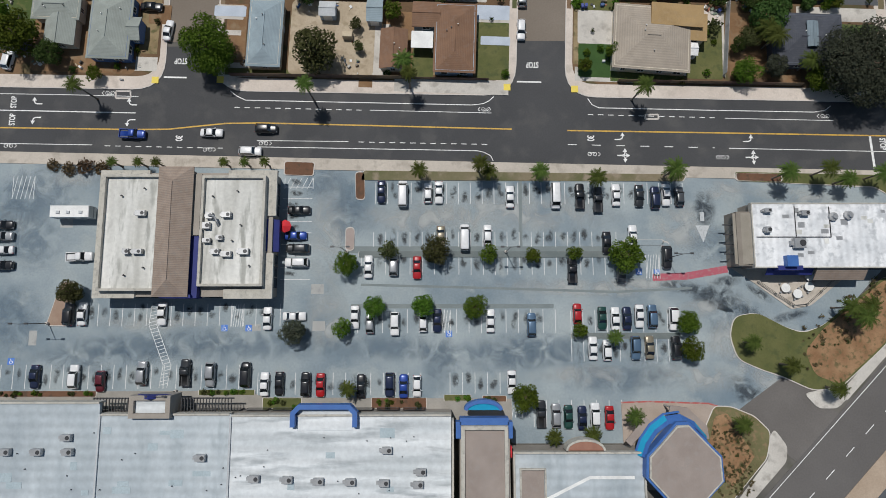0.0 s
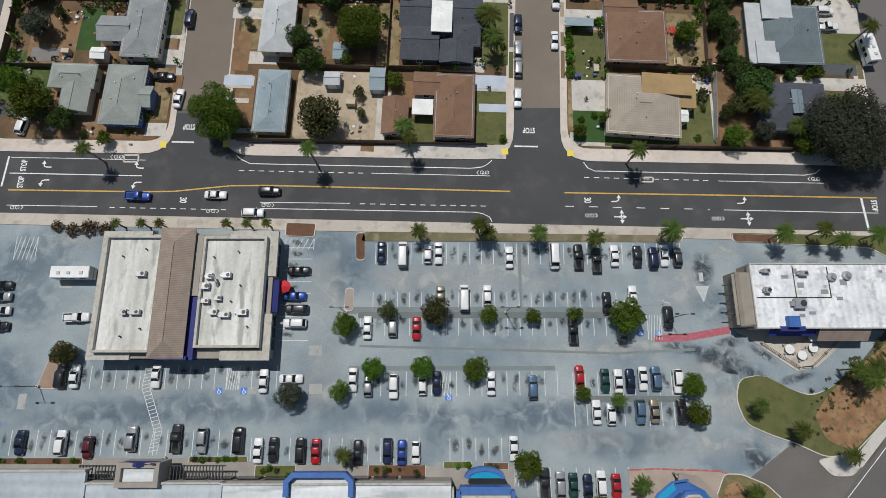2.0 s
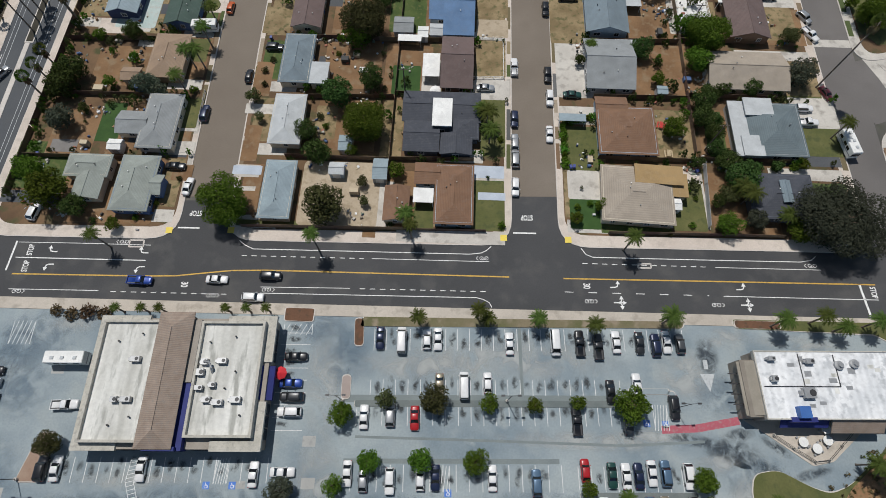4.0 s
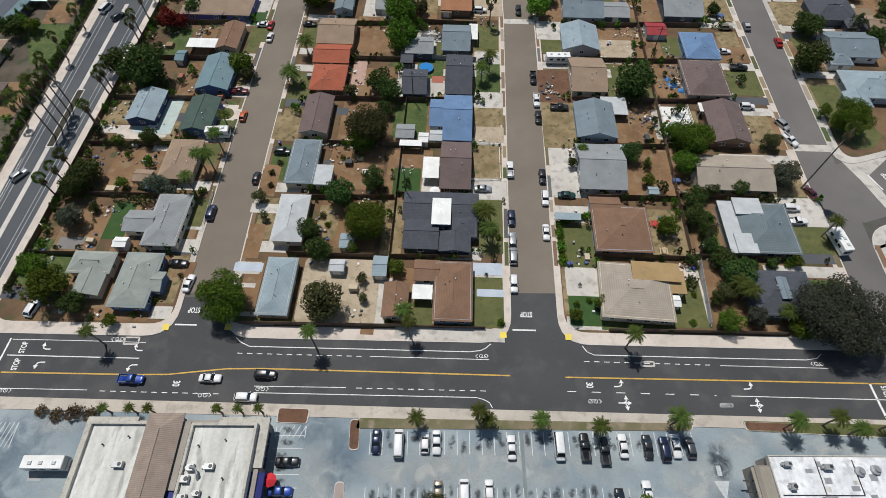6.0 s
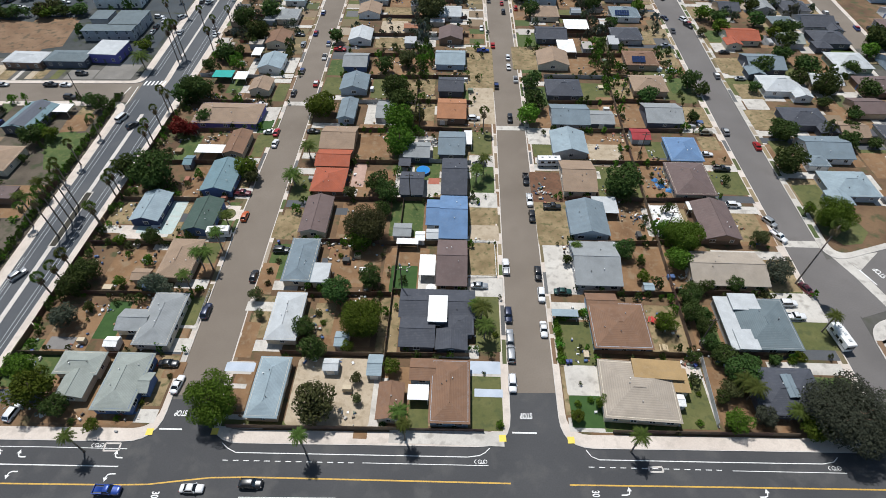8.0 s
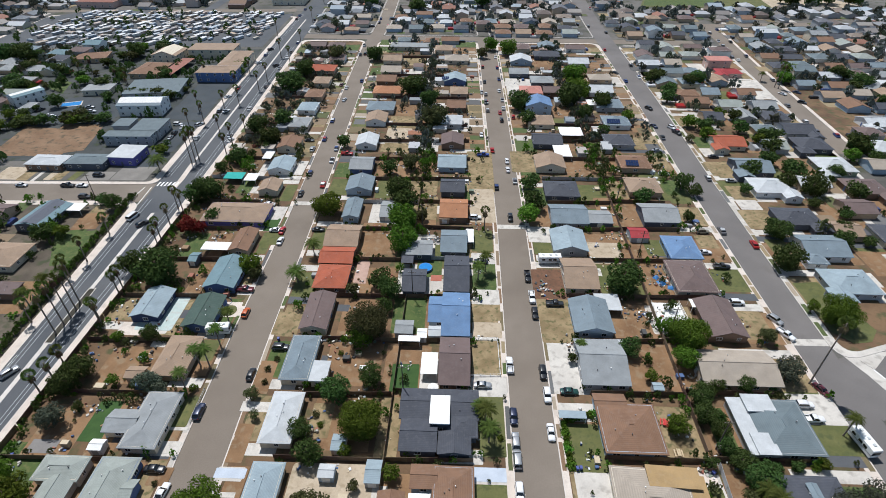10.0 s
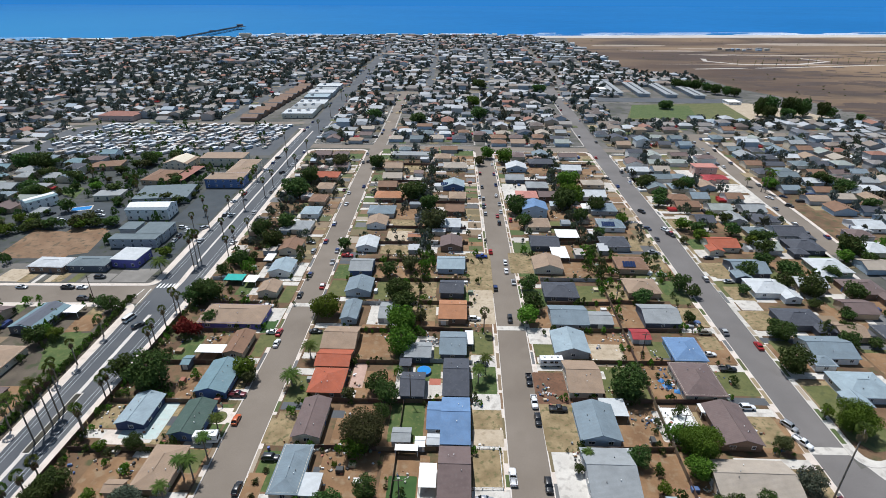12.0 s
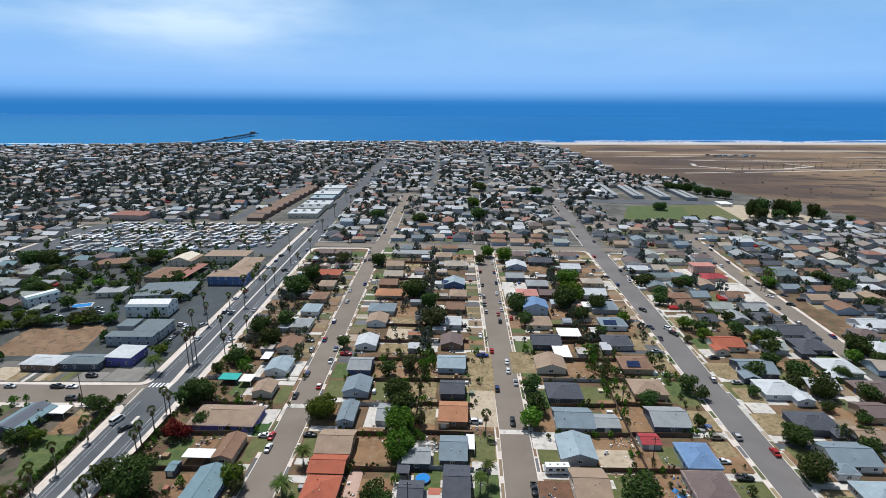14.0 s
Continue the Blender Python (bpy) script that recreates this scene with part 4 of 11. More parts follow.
for (x0, y0, x1, y1, wd) in far_streets:
    solid("road", ribbon([(x0, y0), (x1, y1)], wd, -0.03, 0.0011 + 0.0005 * (abs(x0) % 7)), AVENUE, "distant worn asphalt street among houses", "road", kind="structure")


# raised blocks: kerb, pavement and yards
def rounded(poly, r):
    out = []
    n = len(poly)
    for i in range(n):
        p, a, b = Vector(poly[i]), Vector(poly[i - 1]), Vector(poly[(i + 1) % n])
        ri = r[i] if isinstance(r, (list, tuple)) else r
        if ri <= 0:
            out.append(tuple(p))
            continue
        u, v = (a - p).normalized(), (b - p).normalized()
        for k in range(7):
            t = k / 6
            q = (p + u * ri) * (1 - t) ** 2 + p * 2 * t * (1 - t) + (p + v * ri) * t ** 2
            out.append(tuple(q))
    return out


def block(fl, fr, y0, y1, walk_w=2.0, front=3.0, r=7.0, mat=None, yard=None):
    """One raised block of yards between two streets: pavement slab with a kerb round it, and soil inside."""
    f0 = y0 if callable(y0) else (lambda x: y0)
    f1 = y1 if callable(y1) else (lambda x: y1)
    n = 6
    ya, yb = f0(0), f1(0)

    def ring(m, mf, rr):
        yy = [ya + (yb - ya) * i / n for i in range(n + 1)]
        ml, mr = m if isinstance(m, tuple) else (m, m)
        m = ml
        rt = [(fr(y) - mr, y) for y in yy]
        lf = [(fl(y) + ml, y) for y in yy]
        rt[0] = (rt[0][0], f0(rt[0][0]) + mf)
        lf[0] = (lf[0][0], f0(lf[0][0]) + mf)
        rt[-1] = (rt[-1][0], f1(rt[-1][0]) - m)
        lf[-1] = (lf[-1][0], f1(lf[-1][0]) - m)
        poly = [lf[0]] + rt + lf[:0:-1]
        rs = [rr if i in (0, 1, n + 1, n + 2) else 0 for i in range(len(poly))]
        return rounded(poly, rs)
    solid("kerb", Soup().prism(ring(0, 0, r), -0.06, 0.125), KERB, "pale concrete kerb edging a block", "kerb", kind="structure")
    solid("pavement", Soup().prism(ring(0.16, 0.16, r), -0.05, 0.13), mat or CONCRETE, "pinkish concrete pavement round a block", "pavement", kind="structure")
    solid("ground", Soup().prism(ring(walk_w, front, max(1, r - 2)), -0.05, 0.138), yard or DIRT, "bare soil and dry grass of the house yards", "ground", kind="structure")


YARD = surface("yard_soil", (0.090, 0.053, 0.029), (0.170, 0.105, 0.056), 0.09, 2.5, 0.97, 0, 0.5, c=(0.072, 0.072, 0.030), spread=0.14)
block(ave_r, left_l, north_kerb, 408, (3.0, 1.4), 3.0, 7, yard=YARD)
block(left_r, cent_l, north_kerb, 405, (1.3, 1.8), 3.0, 7, yard=YARD)
block(cent_r, right_l, north_kerb, 402, (1.7, 2.6), 3.0, 7, yard=YARD)
block(right_r, far_l, lambda x: 98 + 0.3 * max(0, x - 110), 397, 3.0, 2.0, 8, mat=PALE_CONCRETE, yard=YARD)
block(right_r, line((0, 175), (200, 175)), north_kerb, lambda x: 77 + 0.3 * max(0, x - 108), 3.0, 3, 6, mat=PALE_CONCRETE, yard=YARD)
block(far_r, line((0, 330), (500, 345)), 118, 446, 2.0, 2.0, 4, yard=YARD)
# YARD darkened in the colour, imitating shade left of the avenue
SHADED_YARD = surface("shaded_yard_soil", (0.060, 0.048, 0.036), (0.120, 0.098, 0.072), 0.09, 2.5, 0.97, 0, 0.5, c=(0.050, 0.058, 0.028), spread=0.14)
block(line((0, -330), (300, -330)), ave_l, north_kerb, 180.6, 3.0, 3.0, 7, yard=SHADED_YARD)
block(line((0, -330), (600, -330)), ave_l, 194, 478, 3.0, 2.0, 5, yard=TOWN)
FAR_WALK = surface("far_pavement", (0.28, 0.26, 0.235), (0.36, 0.335, 0.305), 0.1, 2, 0.9)
block(ave_r, left_l, 426, 652, 1.2, 1, 5, mat=FAR_WALK, yard=TOWN)
block(left_r, line((400, 27.2), (480, 27.9), (660, 37.1)), 420, 656, 1.0, 1, 5, mat=FAR_WALK, yard=TOWN)
block(line((400, 35.4), (480, 36.1), (660, 45.3)), right_l, 417, 662, 1.0, 1, 3, mat=FAR_WALK, yard=TOWN)
solid("ground", Soup().prism([(27.4, 419.5), (35.6, 419), (35.9, 466), (27.7, 466)], -0.05, 0.137), TOWN, "planted ground closing the end of a lane", "ground", kind="structure")

def marking(pts, wid, mat, z=0.016, name="road_marking", label="painted line on the asphalt"):
    return solid(name, ribbon(pts, wid, z - 0.004, z + 0.004), mat, label, "road marking", kind="structure")


def dashes(a, b, wid, on, step, mat):
    L = math.hypot(b[0] - a[0], b[1] - a[1])
    n = int(L / step)
    s = Soup()
    for i in range(n + 1):
        u, v = i * step / L, min(1, (i * step + on) / L)
        ribbon([(a[0] + (b[0] - a[0]) * u, a[1] + (b[1] - a[1]) * u), (a[0] + (b[0] - a[0]) * v, a[1] + (b[1] - a[1]) * v)], wid, 0.012, 0.02, s)
    return solid("road_marking", s, mat, "dashed painted lane line on the asphalt", "road marking", kind="structure")


def painted_word(text, x, y, size, rot, stretch=1.6, z=0.021):
    c = bpy.data.curves.new("painted_word", "FONT")
    c.body, c.size, c.align_x, c.align_y = text, size, "CENTER", "CENTER"
    c.offset = 0.03
    tmp = bpy.data.objects.new("tmp", c)
    me = bpy.data.meshes.new_from_object(tmp)
    bpy.data.objects.remove(tmp)
    me.materials.clear()
    me.materials.append(PAINT)
    ob = tagged(new("painted_word", me), "white painted word on the asphalt", "road marking", kind="structure")
    ob.matrix_basis = pose(x, y, z, 0, 0, rot) @ Matrix.Diagonal((1, stretch, 1, 1))
    return ob


def road_arrow(x, y, heading, turns, L=2.6):
    """White lane arrow: turns holds any of l, r and s (straight)."""
    s = Soup()

    def head(px, py, a):
        c, q = math.cos(a), math.sin(a)
        s.prism([(px + c * 0.75, py + q * 0.75), (px - q * 0.5 - c * 0.1, py + c * 0.5 - q * 0.1), (px + q * 0.5 - c * 0.1, py - c * 0.5 - q * 0.1)], 0.014, 0.022)
    if "s" in turns:
        ribbon([(-L / 2, 0), (L / 2 - 0.5, 0)], 0.26, 0.014, 0.022, s)
        head(L / 2 - 0.5, 0, 0)
    for q, k in (("l", 1), ("r", -1)):
        if q in turns:
            pts = [(-L / 2 + (0.7 if "s" in turns else 0.0), 0.0), (-0.2, 0.02 * k), (0.25, 0.2 * k), (0.42, 0.55 * k), (0.45, 0.85 * k)]
            ribbon(pts, 0.26, 0.0141, 0.0222 + 0.0004 * k, s)
            head(0.45, 0.85 * k, k * math.pi / 2)
    ob = solid("road_arrow", s, PAINT, "white painted lane arrow on the asphalt", "road marking", kind="structure")
    ob.matrix_basis = pose(x, y, 0.002, 0, 0, heading)
    return ob


def bike_mark(x, y, heading):
    s = Soup()
    for px in (-0.55, 0.55):
        pts = [(px + 0.4 * math.cos(i * 0.698), 0.4 * math.sin(i * 0.698)) for i in range(10)]
        ribbon(pts, 0.11, 0.014, 0.022, s)
    ribbon([(-0.55, 0), (-0.1, 0.35), (0.4, 0.35), (0.55, 0)], 0.1, 0.014, 0.0225, s)
    ribbon([(1.3, 0.45), (1.75, 0), (1.3, -0.45)], 0.14, 0.014, 0.0215, s)
    ob = solid("bicycle_symbol", s, PAINT, "white painted bicycle symbol on the asphalt", "road marking", kind="structure")
    ob.matrix_basis = pose(x, y, 0.002, 0, 0, heading)
    return ob


# ---- road markings ----
marking([(-95.7, 46.2), (-82.3, 46.0), (-65.8, 45.6)], .14, PAINT)
marking([(-95.4, 42.5), (-80.8, 42.2), (-66.2, 41.9)], .22, PAINT)
marking([(-95.0, 38.6), (-65.9, 38.2), (-58.7, 38.3), (-55.1, 38.7), (-46.6, 39.6), (-39.3, 39.7), (-29.6, 39.5), (14.9, 38.4)], .30, YELLOW)
marking([(26.9, 38.1), (60.6, 37.6), (95.7, 37.0)], .30, YELLOW)
marking([(-94.7, 35.1), (-75.0, 34.8)], .14, PAINT)
dashes((-72.3, 34.6), (-47.0, 34.1), .16, 1.2, 2.2, PAINT)
marking([(-39.8, 35.8), (-20.2, 35.6)], .14, PAINT)
dashes((-18.0, 35.5), (9.6, 35.0), .16, 1.2, 2.2, PAINT)
marking([(-39.7, 34.4), (7.5, 33.6), (9.0, 33.2), (10.3, 32.5), (10.8, 31.4)], .16, PAINT)
marking([(-46.0, 46.9), (-44.7, 45.8), (-42.6, 44.8), (-17.5, 44.3), (6.3, 43.8), (8.8, 44.1), (10.0, 44.7), (11.1, 45.7)], .18, PAINT)
dashes((-45.0, 43.2), (-17.5, 42.6), .16, 1.2, 2.2, PAINT)
marking([(-15.7, 42.6), (10.6, 42.0)], .14, PAINT)
marking([(31.5, 45.3), (32.4, 43.9), (33.9, 43.2), (57.2, 42.7), (80.5, 42.3), (83.0, 42.7), (84.3, 43.7)], .18, PAINT)
dashes((31.4, 41.7), (58.9, 41.0), .16, 1.2, 2.2, PAINT)
marking([(61.1, 40.9), (84.6, 40.4)], .14, PAINT)
dashes((26.9, 35.0), (58.5, 34.3), .16, 1.9, 5.2, PAINT)
marking([(61.6, 34.2), (95.4, 33.5)], .16, PAINT)
marking([(92.2, 37.1), (92.6, 29.8)], .5, PAINT)
marking([(-60.6, 50.0), (-55.6, 49.9)], .35, PAINT)
marking([(16.2, 49.1), (21.5, 49.0)], .35, PAINT)
marking([(-96.2, 46.5), (-96.6, 39.4)], .4, PAINT)
marking([(-70.8, 46.8), (-67.6, 46.8)], .35, KERB)
marking([(-67.6, 46.8), (-67.5, 45.2)], .35, KERB)
marking([(-67.5, 45.2), (-70.7, 45.2)], .35, KERB)
marking([(-70.7, 45.2), (-70.8, 46.8)], .35, KERB)
marking([(43.9, 41.7), (46.7, 41.7)], .35, KERB)
marking([(46.7, 41.7), (46.7, 40.7)], .35, KERB)
marking([(46.7, 40.7), (43.8, 40.7)], .35, KERB)
marking([(43.8, 40.7), (43.9, 41.7)], .35, KERB)
painted_word("STOP", -57.1, 53.7, 1.15, 180)
painted_word("STOP", 19.6, 53.0, 1.15, 180)
painted_word("STOP", -92.5, 44.3, 1.1, 90)
painted_word("STOP", -92.5, 40.4, 1.1, 90)
painted_word("30", -56.6, 36.3, 1.3, -90)
painted_word("30", 31.8, 36.4, 1.3, -90)
painted_word("STOP", 94.8, 35.2, 1.1, -90)
road_arrow(-87.7, 43.9, 180, "r")
road_arrow(-87.7, 40.9, 180, "l")
road_arrow(-67.3, 43.7, 180, "r")
road_arrow(-67.4, 40.4, 180, "l")
road_arrow(38.3, 36.1, 0, "l")
road_arrow(66.0, 35.7, 0, "l")
road_arrow(38.7, 32.6, 0, "slr")
road_arrow(66.3, 32.2, 0, "slr")
bike_mark(-72.0, 46.4, 180)
bike_mark(9.4, 42.8, 180)
bike_mark(-92.8, 34.6, 0)
bike_mark(-50.3, 33.8, 0)
bike_mark(-38.4, 35.2, 0)
bike_mark(32.1, 32.9, 0)
bike_mark(59.7, 32.2, 0)
bike_mark(82.9, 41.4, 180)
solid("tactile_plate", Soup().box(-62.4, 49.3, 0.125, 1.5, 1.5, 0.02), TACTILE, "yellow tactile plate at a kerb ramp", "tactile plate", kind="structure")
solid("tactile_plate", Soup().box(-48.3, 49.4, 0.125, 1.5, 1.5, 0.02), TACTILE, "yellow tactile plate at a kerb ramp", "tactile plate", kind="structure")
solid("tactile_plate", Soup().box(14.0, 47.8, 0.125, 1.5, 1.5, 0.02), TACTILE, "yellow tactile plate at a kerb ramp", "tactile plate", kind="structure")
solid("tactile_plate", Soup().box(28.7, 47.4, 0.125, 1.5, 1.5, 0.02), TACTILE, "yellow tactile plate at a kerb ramp", "tactile plate", kind="structure")
# avenue lanes, median and crossings
def ave_mid(y):
    return (ave_l(y) + ave_r(y)) / 2


for off, wid, y0, y1 in ((-6.6, 0.14, 50, 186), (-5.2, 0.14, 50, 186), (4.6, 0.14, 50, 186), (6.0, 0.14, 50, 186), (4.6, 0.14, 200, 400), (6.0, 0.14, 200, 400), (-6.4, 0.14, 200, 500), (-5.2, 0.14, 200, 500)):
    marking([(ave_mid(y) + off * (ave_r(y) - ave_l(y)) / 16, y) for y in range(y0, y1, 12)], wid - 0.02, FADED, 0.012)
solid("median", ribbon([(ave_mid(y) - 0.4, y) for y in range(52, 182, 10)], 1.3, 0.0, 0.07), KERB, "pale concrete median strip along the avenue", "median", kind="structure")
solid("median", ribbon([(ave_mid(y) - 0.4, y) for y in range(216, 470, 12)], 1.0, 0.0, 0.07), KERB, "pale concrete median strip along the avenue", "median", kind="structure")
solid("median", ribbon([(ave_mid(y), y) for y in (104, 112, 120, 128)], 2.4, 0.0, 0.16), KERB, "pale kerb round a planted median bed", "median", kind="structure")
solid("median", ribbon([(ave_mid(y), y) for y in (104.4, 112, 120, 127.6)], 1.8, 0.0, 0.18), surface("dark_bed", (0.030, 0.028, 0.020), (0.052, 0.046, 0.032), 0.5, 4, 0.97, 0, 0.6), "planted median bed under tall palms", "median", kind="structure")
for i in range(13):
    xx = ave_l(194) + 0.8 + i * 1.5 + (1.6 if i > 6 else 0)
    if i not in (6, 7):
        marking([(xx, 192.6), (xx + 0.2, 196.0)], 0.65, PAINT, 0.013)
for a, b in (((-122.7, 191.5), (-124.1, 180.3)), ((-119.9, 191.6), (-119.5, 178.0))):
    marking([a, b], 0.3, PAINT, 0.013)
solid("median", ribbon([(-110.6, 191.4), (-110.2, 198.0), (-110.8, 213.0)], 2.2, 0.0, 0.015), CONCRETE, "pale flush paved median strip at the crossing", "median", kind="structure")
marking([(ave_l(100) + 0.8, 60), (ave_l(100) + 0.6, 100)], 0.12, PAINT, 0.012)

# ---- the houses, block by block ----
# block A
house(-83.2, 64.8, 9.6, 5.3, "hip", "grey_green", "cream", wings=((1.3, -5.3, 5.8, 6.1, "gable_y"),))
house(-71.3, 60.2, 8.2, 13.8, "hip", "grey_green", "blue", wings=((5.1, -0.3, 2.0, 4.5, "gable_x"),))
house(-68.9, 77.5, 8.0, 15.1, "hip", "grey", "cream", wings=((-6.6, -0.7, 6.8, 5.8, "gable_x"),))
house(-70.9, 97.7, 8.4, 13.4, "hip", "tan", "tan", wings=((-8.2, -6.2, 4.1, 3.3, "gable_x"),))
house(-86.5, 118.5, 7.9, 11.9, "gable_y", "light_blue", "navy")
house(-69.9, 115.0, 7.9, 12.9, "gable_y", "green", "blue")
house(-69.2, 133.0, 9.3, 14.5, "gable_y", "teal", "blue")
house(-69.0, 151.1, 6.2, 12.4, "gable_y", "brown", "tan")
canopy(-77.4, 147.5, 9.6, 4.6, "white")
house(-76.8, 168.8, 23.0, 12.5, "hip", "tan", "purple")
shed(-82.9, 141.6, 2.7, 4.7, "teal", "slate")
# block B west
house(-38.1, 58.8, 6.5, 14.4, "hip", "light_blue", "cream")
house(-38.0, 78.3, 7.0, 13.8, "hip", "pale", "cream")
house(-37.6, 97.2, 7.1, 15.0, "hip", "blue_grey", "cream", wings=((6.3, -4.8, 3.8, 6.1, "flat", "pale"),))
house(-36.3, 115.2, 7.3, 14.7, "gable_y", "mauve", "cream")
house(-34.8, 131.2, 9.8, 10.9, "hip", "red", "brown", wings=((-0.5, 11.3, 10.7, 8.3, "gable_x"),))
house(-34.6, 153.9, 11.1, 12.5, "gable_x", "tan", "tan")
house(-33.8, 171.9, 5.6, 12.5, "gable_y", "blue_grey", "pale_blue")
shed(-19.9, 172.1, 6.2, 11.1, "grey", "grey")
shed(-25.0, 64.6, 3.3, 3.0, "pale", "pale_blue")
shed(-23.4, 71.7, 3.0, 4.0, "light_blue", "cream")
shed(-14.7, 64.5, 3.2, 5.3, "light_blue", "grey")
# block B east
house(2.7, 57.7, 8.2, 14.8, "hip", "brown", "pale_blue", wings=((-6.4, 5.2, 5.2, 5.0, "gable_x"),), pitch=0.24)
canopy(-4.4, 57.4, 4.7, 3.8, "white")
house(-10.5, 55.2, 5.0, 8.1, "gable_y", "brown", "cream")
house(-0.2, 82.0, 18.4, 8.2, "gable_x", "dark_slate", "slate", wings=((-4.6, -8.4, 8.0, 8.6, "gable_x"), (5.6, -5.6, 6.6, 6.4, "hip"), (3.8, -10.6, 7.0, 5.2, "gable_y"), (0.2, -2.6, 4.0, 7.4, "flat", "white", 3.9)), pitch=0.22)
house(3.7, 96.1, 7.4, 15.9, "gable_x", "mauve", "brown")
canopy(-3.0, 95.3, 4.4, 7.5, "white")
house(4.4, 114.2, 7.4, 17.5, "gable_x", "blue", "pale_blue", wings=((-4.8, 1.8, 5.9, 10.4, "gable_x"),))
shed(-10.5, 109.1, 5.0, 5.1, "grey", "grey")
shed(-5.3, 106.6, 2.5, 3.4, "white", "white")
shed(-1.2, 107.4, 4.4, 3.7, "pale", "white")
canopy(-8.8, 104.2, 6.2, 2.2, "white")
house(5.0, 133.0, 7.3, 17.4, "gable_x", "dark_slate", "slate")
house(-8.4, 129.4, 6.7, 10.4, "gable_x", "dark_slate", "slate")
house(4.4, 150.7, 8.3, 12.5, "gable_x", "blue_grey", "slate")
canopy(10.1, 154.2, 2.8, 8.2, "white")
house(-7.4, 146.8, 8.2, 7.7, "gable_x", "grey", "slate")
house(4.7, 172.1, 9.8, 12.5, "gable_x", "orange", "brown")
shed(1.2, 168.5, 3.6, 6.6, "tan", "tan")
# block C west
house(45.0, 57.8, 15.8, 13.8, "hip", "beige", "cream", wings=((5.0, 5.2, 10.4, 4.2, "flat", "gold", 3.3), (9.4, 3.2, 4.0, 5.4, "flat", "gold", 2.5)), rot=-4.5, pitch=0.17)
shed(53.4, 55.6, 2.9, 2.7, "white", "white")
house(44.8, 75.4, 13.4, 13.0, "hip", "brown", "pale_blue", wings=((-3.2, 7.2, 7.2, 4.6, "gable_x"),), pitch=0.2)
house(42.8, 95.9, 11.6, 15.3, "gable_x", "grey", "grey")
shed(48.3, 102.3, 5.3, 3.8, "pale", "white")
house(44.0, 113.5, 10.6, 13.5, "gable_y", "blue_grey", "pale_blue")
canopy(50.5, 119.6, 7.4, 7.4, "pale")
house(44.5, 133.2, 9.9, 14.9, "gable_x", "tan", "cream")
house(44.6, 151.4, 11.2, 12.2, "gable_y", "light_blue", "grey")
house(47.6, 168.4, 13.0, 12.5, "gable_x", "blue_grey", "grey")
shed(58.7, 167.2, 9.4, 8.5, "grey", "slate")
# block C east
house(78.4, 57.5, 14.4, 11.0, "hip", "dark_slate", "slate", wings=((0.4, 0.6, 1.6, 5.0, "gable_y", "blue_grey", 4.1),), pitch=0.22)
house(80.8, 75.9, 13.2, 14.6, "hip", "steel", "grey", wings=((-8.3, 0.0, 3.2, 15.2, "flat", "pale", 2.6), (-3.2, 6.0, 6.2, 4.4, "flat", "pale", 3.3), (-6.2, -5.2, 4.2, 5.0, "flat", "pale", 3.0)), pitch=0.2)
house(77.7, 93.9, 19.5, 11.4, "gable_x", "beige", "tan")
house(81.7, 112.8, 10.0, 15.2, "gable_y", "mauve", "brown")
canopy(78.7, 119.1, 6.6, 3.7, "white")
house(80.2, 132.0, 12.2, 15.4, "hip", "mauve", "cream")
house(82.8, 147.5, 10.3, 12.5, "hip", "blue", "pale_blue")
house(81.8, 169.3, 12.7, 12.5, "gable_x", "grey", "slate")
shed(70.7, 156.7, 6.3, 6.3, "crimson", "grey")
# D
house(129.7, 129.4, 14.5, 11.6, "hip", "light_blue", "grey", wings=((-5.8, -6.8, 6.5, 6.0, "gable_y"),))
house(131.6, 148.6, 14.5, 12.2, "gable_x", "blue_grey", "white", wings=((-5.8, -7.1, 6.5, 6.0, "hip"),))
house(132.9, 167.2, 14.5, 11.0, "hip", "dark_slate", "slate", wings=((5.8, -6.5, 6.5, 6.0, "hip"),))
house(134.3, 190.5, 14.5, 11.6, "hip", "pale", "white", wings=((5.8, -6.8, 6.5, 6.0, "gable_y"),))
house(134.8, 207.8, 14.5, 12.9, "gable_x", "blue_grey", "slate", wings=((-5.8, -7.5, 6.5, 6.0, "gable_y"),))
house(134.8, 232.6, 13.8, 11.5, "gable_x", "red", "cream", wings=((-5.4, -6.8, 6.5, 6.0, "gable_y"),))
house(171.4, 209.1, 14.5, 13.0, "hip", "pale", "green", wings=((-5.8, -7.5, 6.5, 6.0, "hip"),))
house(172.9, 189.9, 14.5, 11.8, "hip", "mauve", "brown", wings=((5.8, -6.9, 6.5, 6.0, "hip"),))
house(175.0, 246.9, 14.5, 13.1, "gable_x", "dark_slate", "grey", wings=((5.8, -7.6, 6.5, 6.0, "gable_y"),))
house(173.2, 230.2, 14.5, 12.3, "hip", "dark_slate", "slate", wings=((-5.8, -7.1, 6.5, 6.0, "hip"),))
house(221.2, 255.6, 14.5, 12.2, "gable_x", "pale", "white", wings=((-5.8, -7.1, 6.5, 6.0, "gable_y"),))
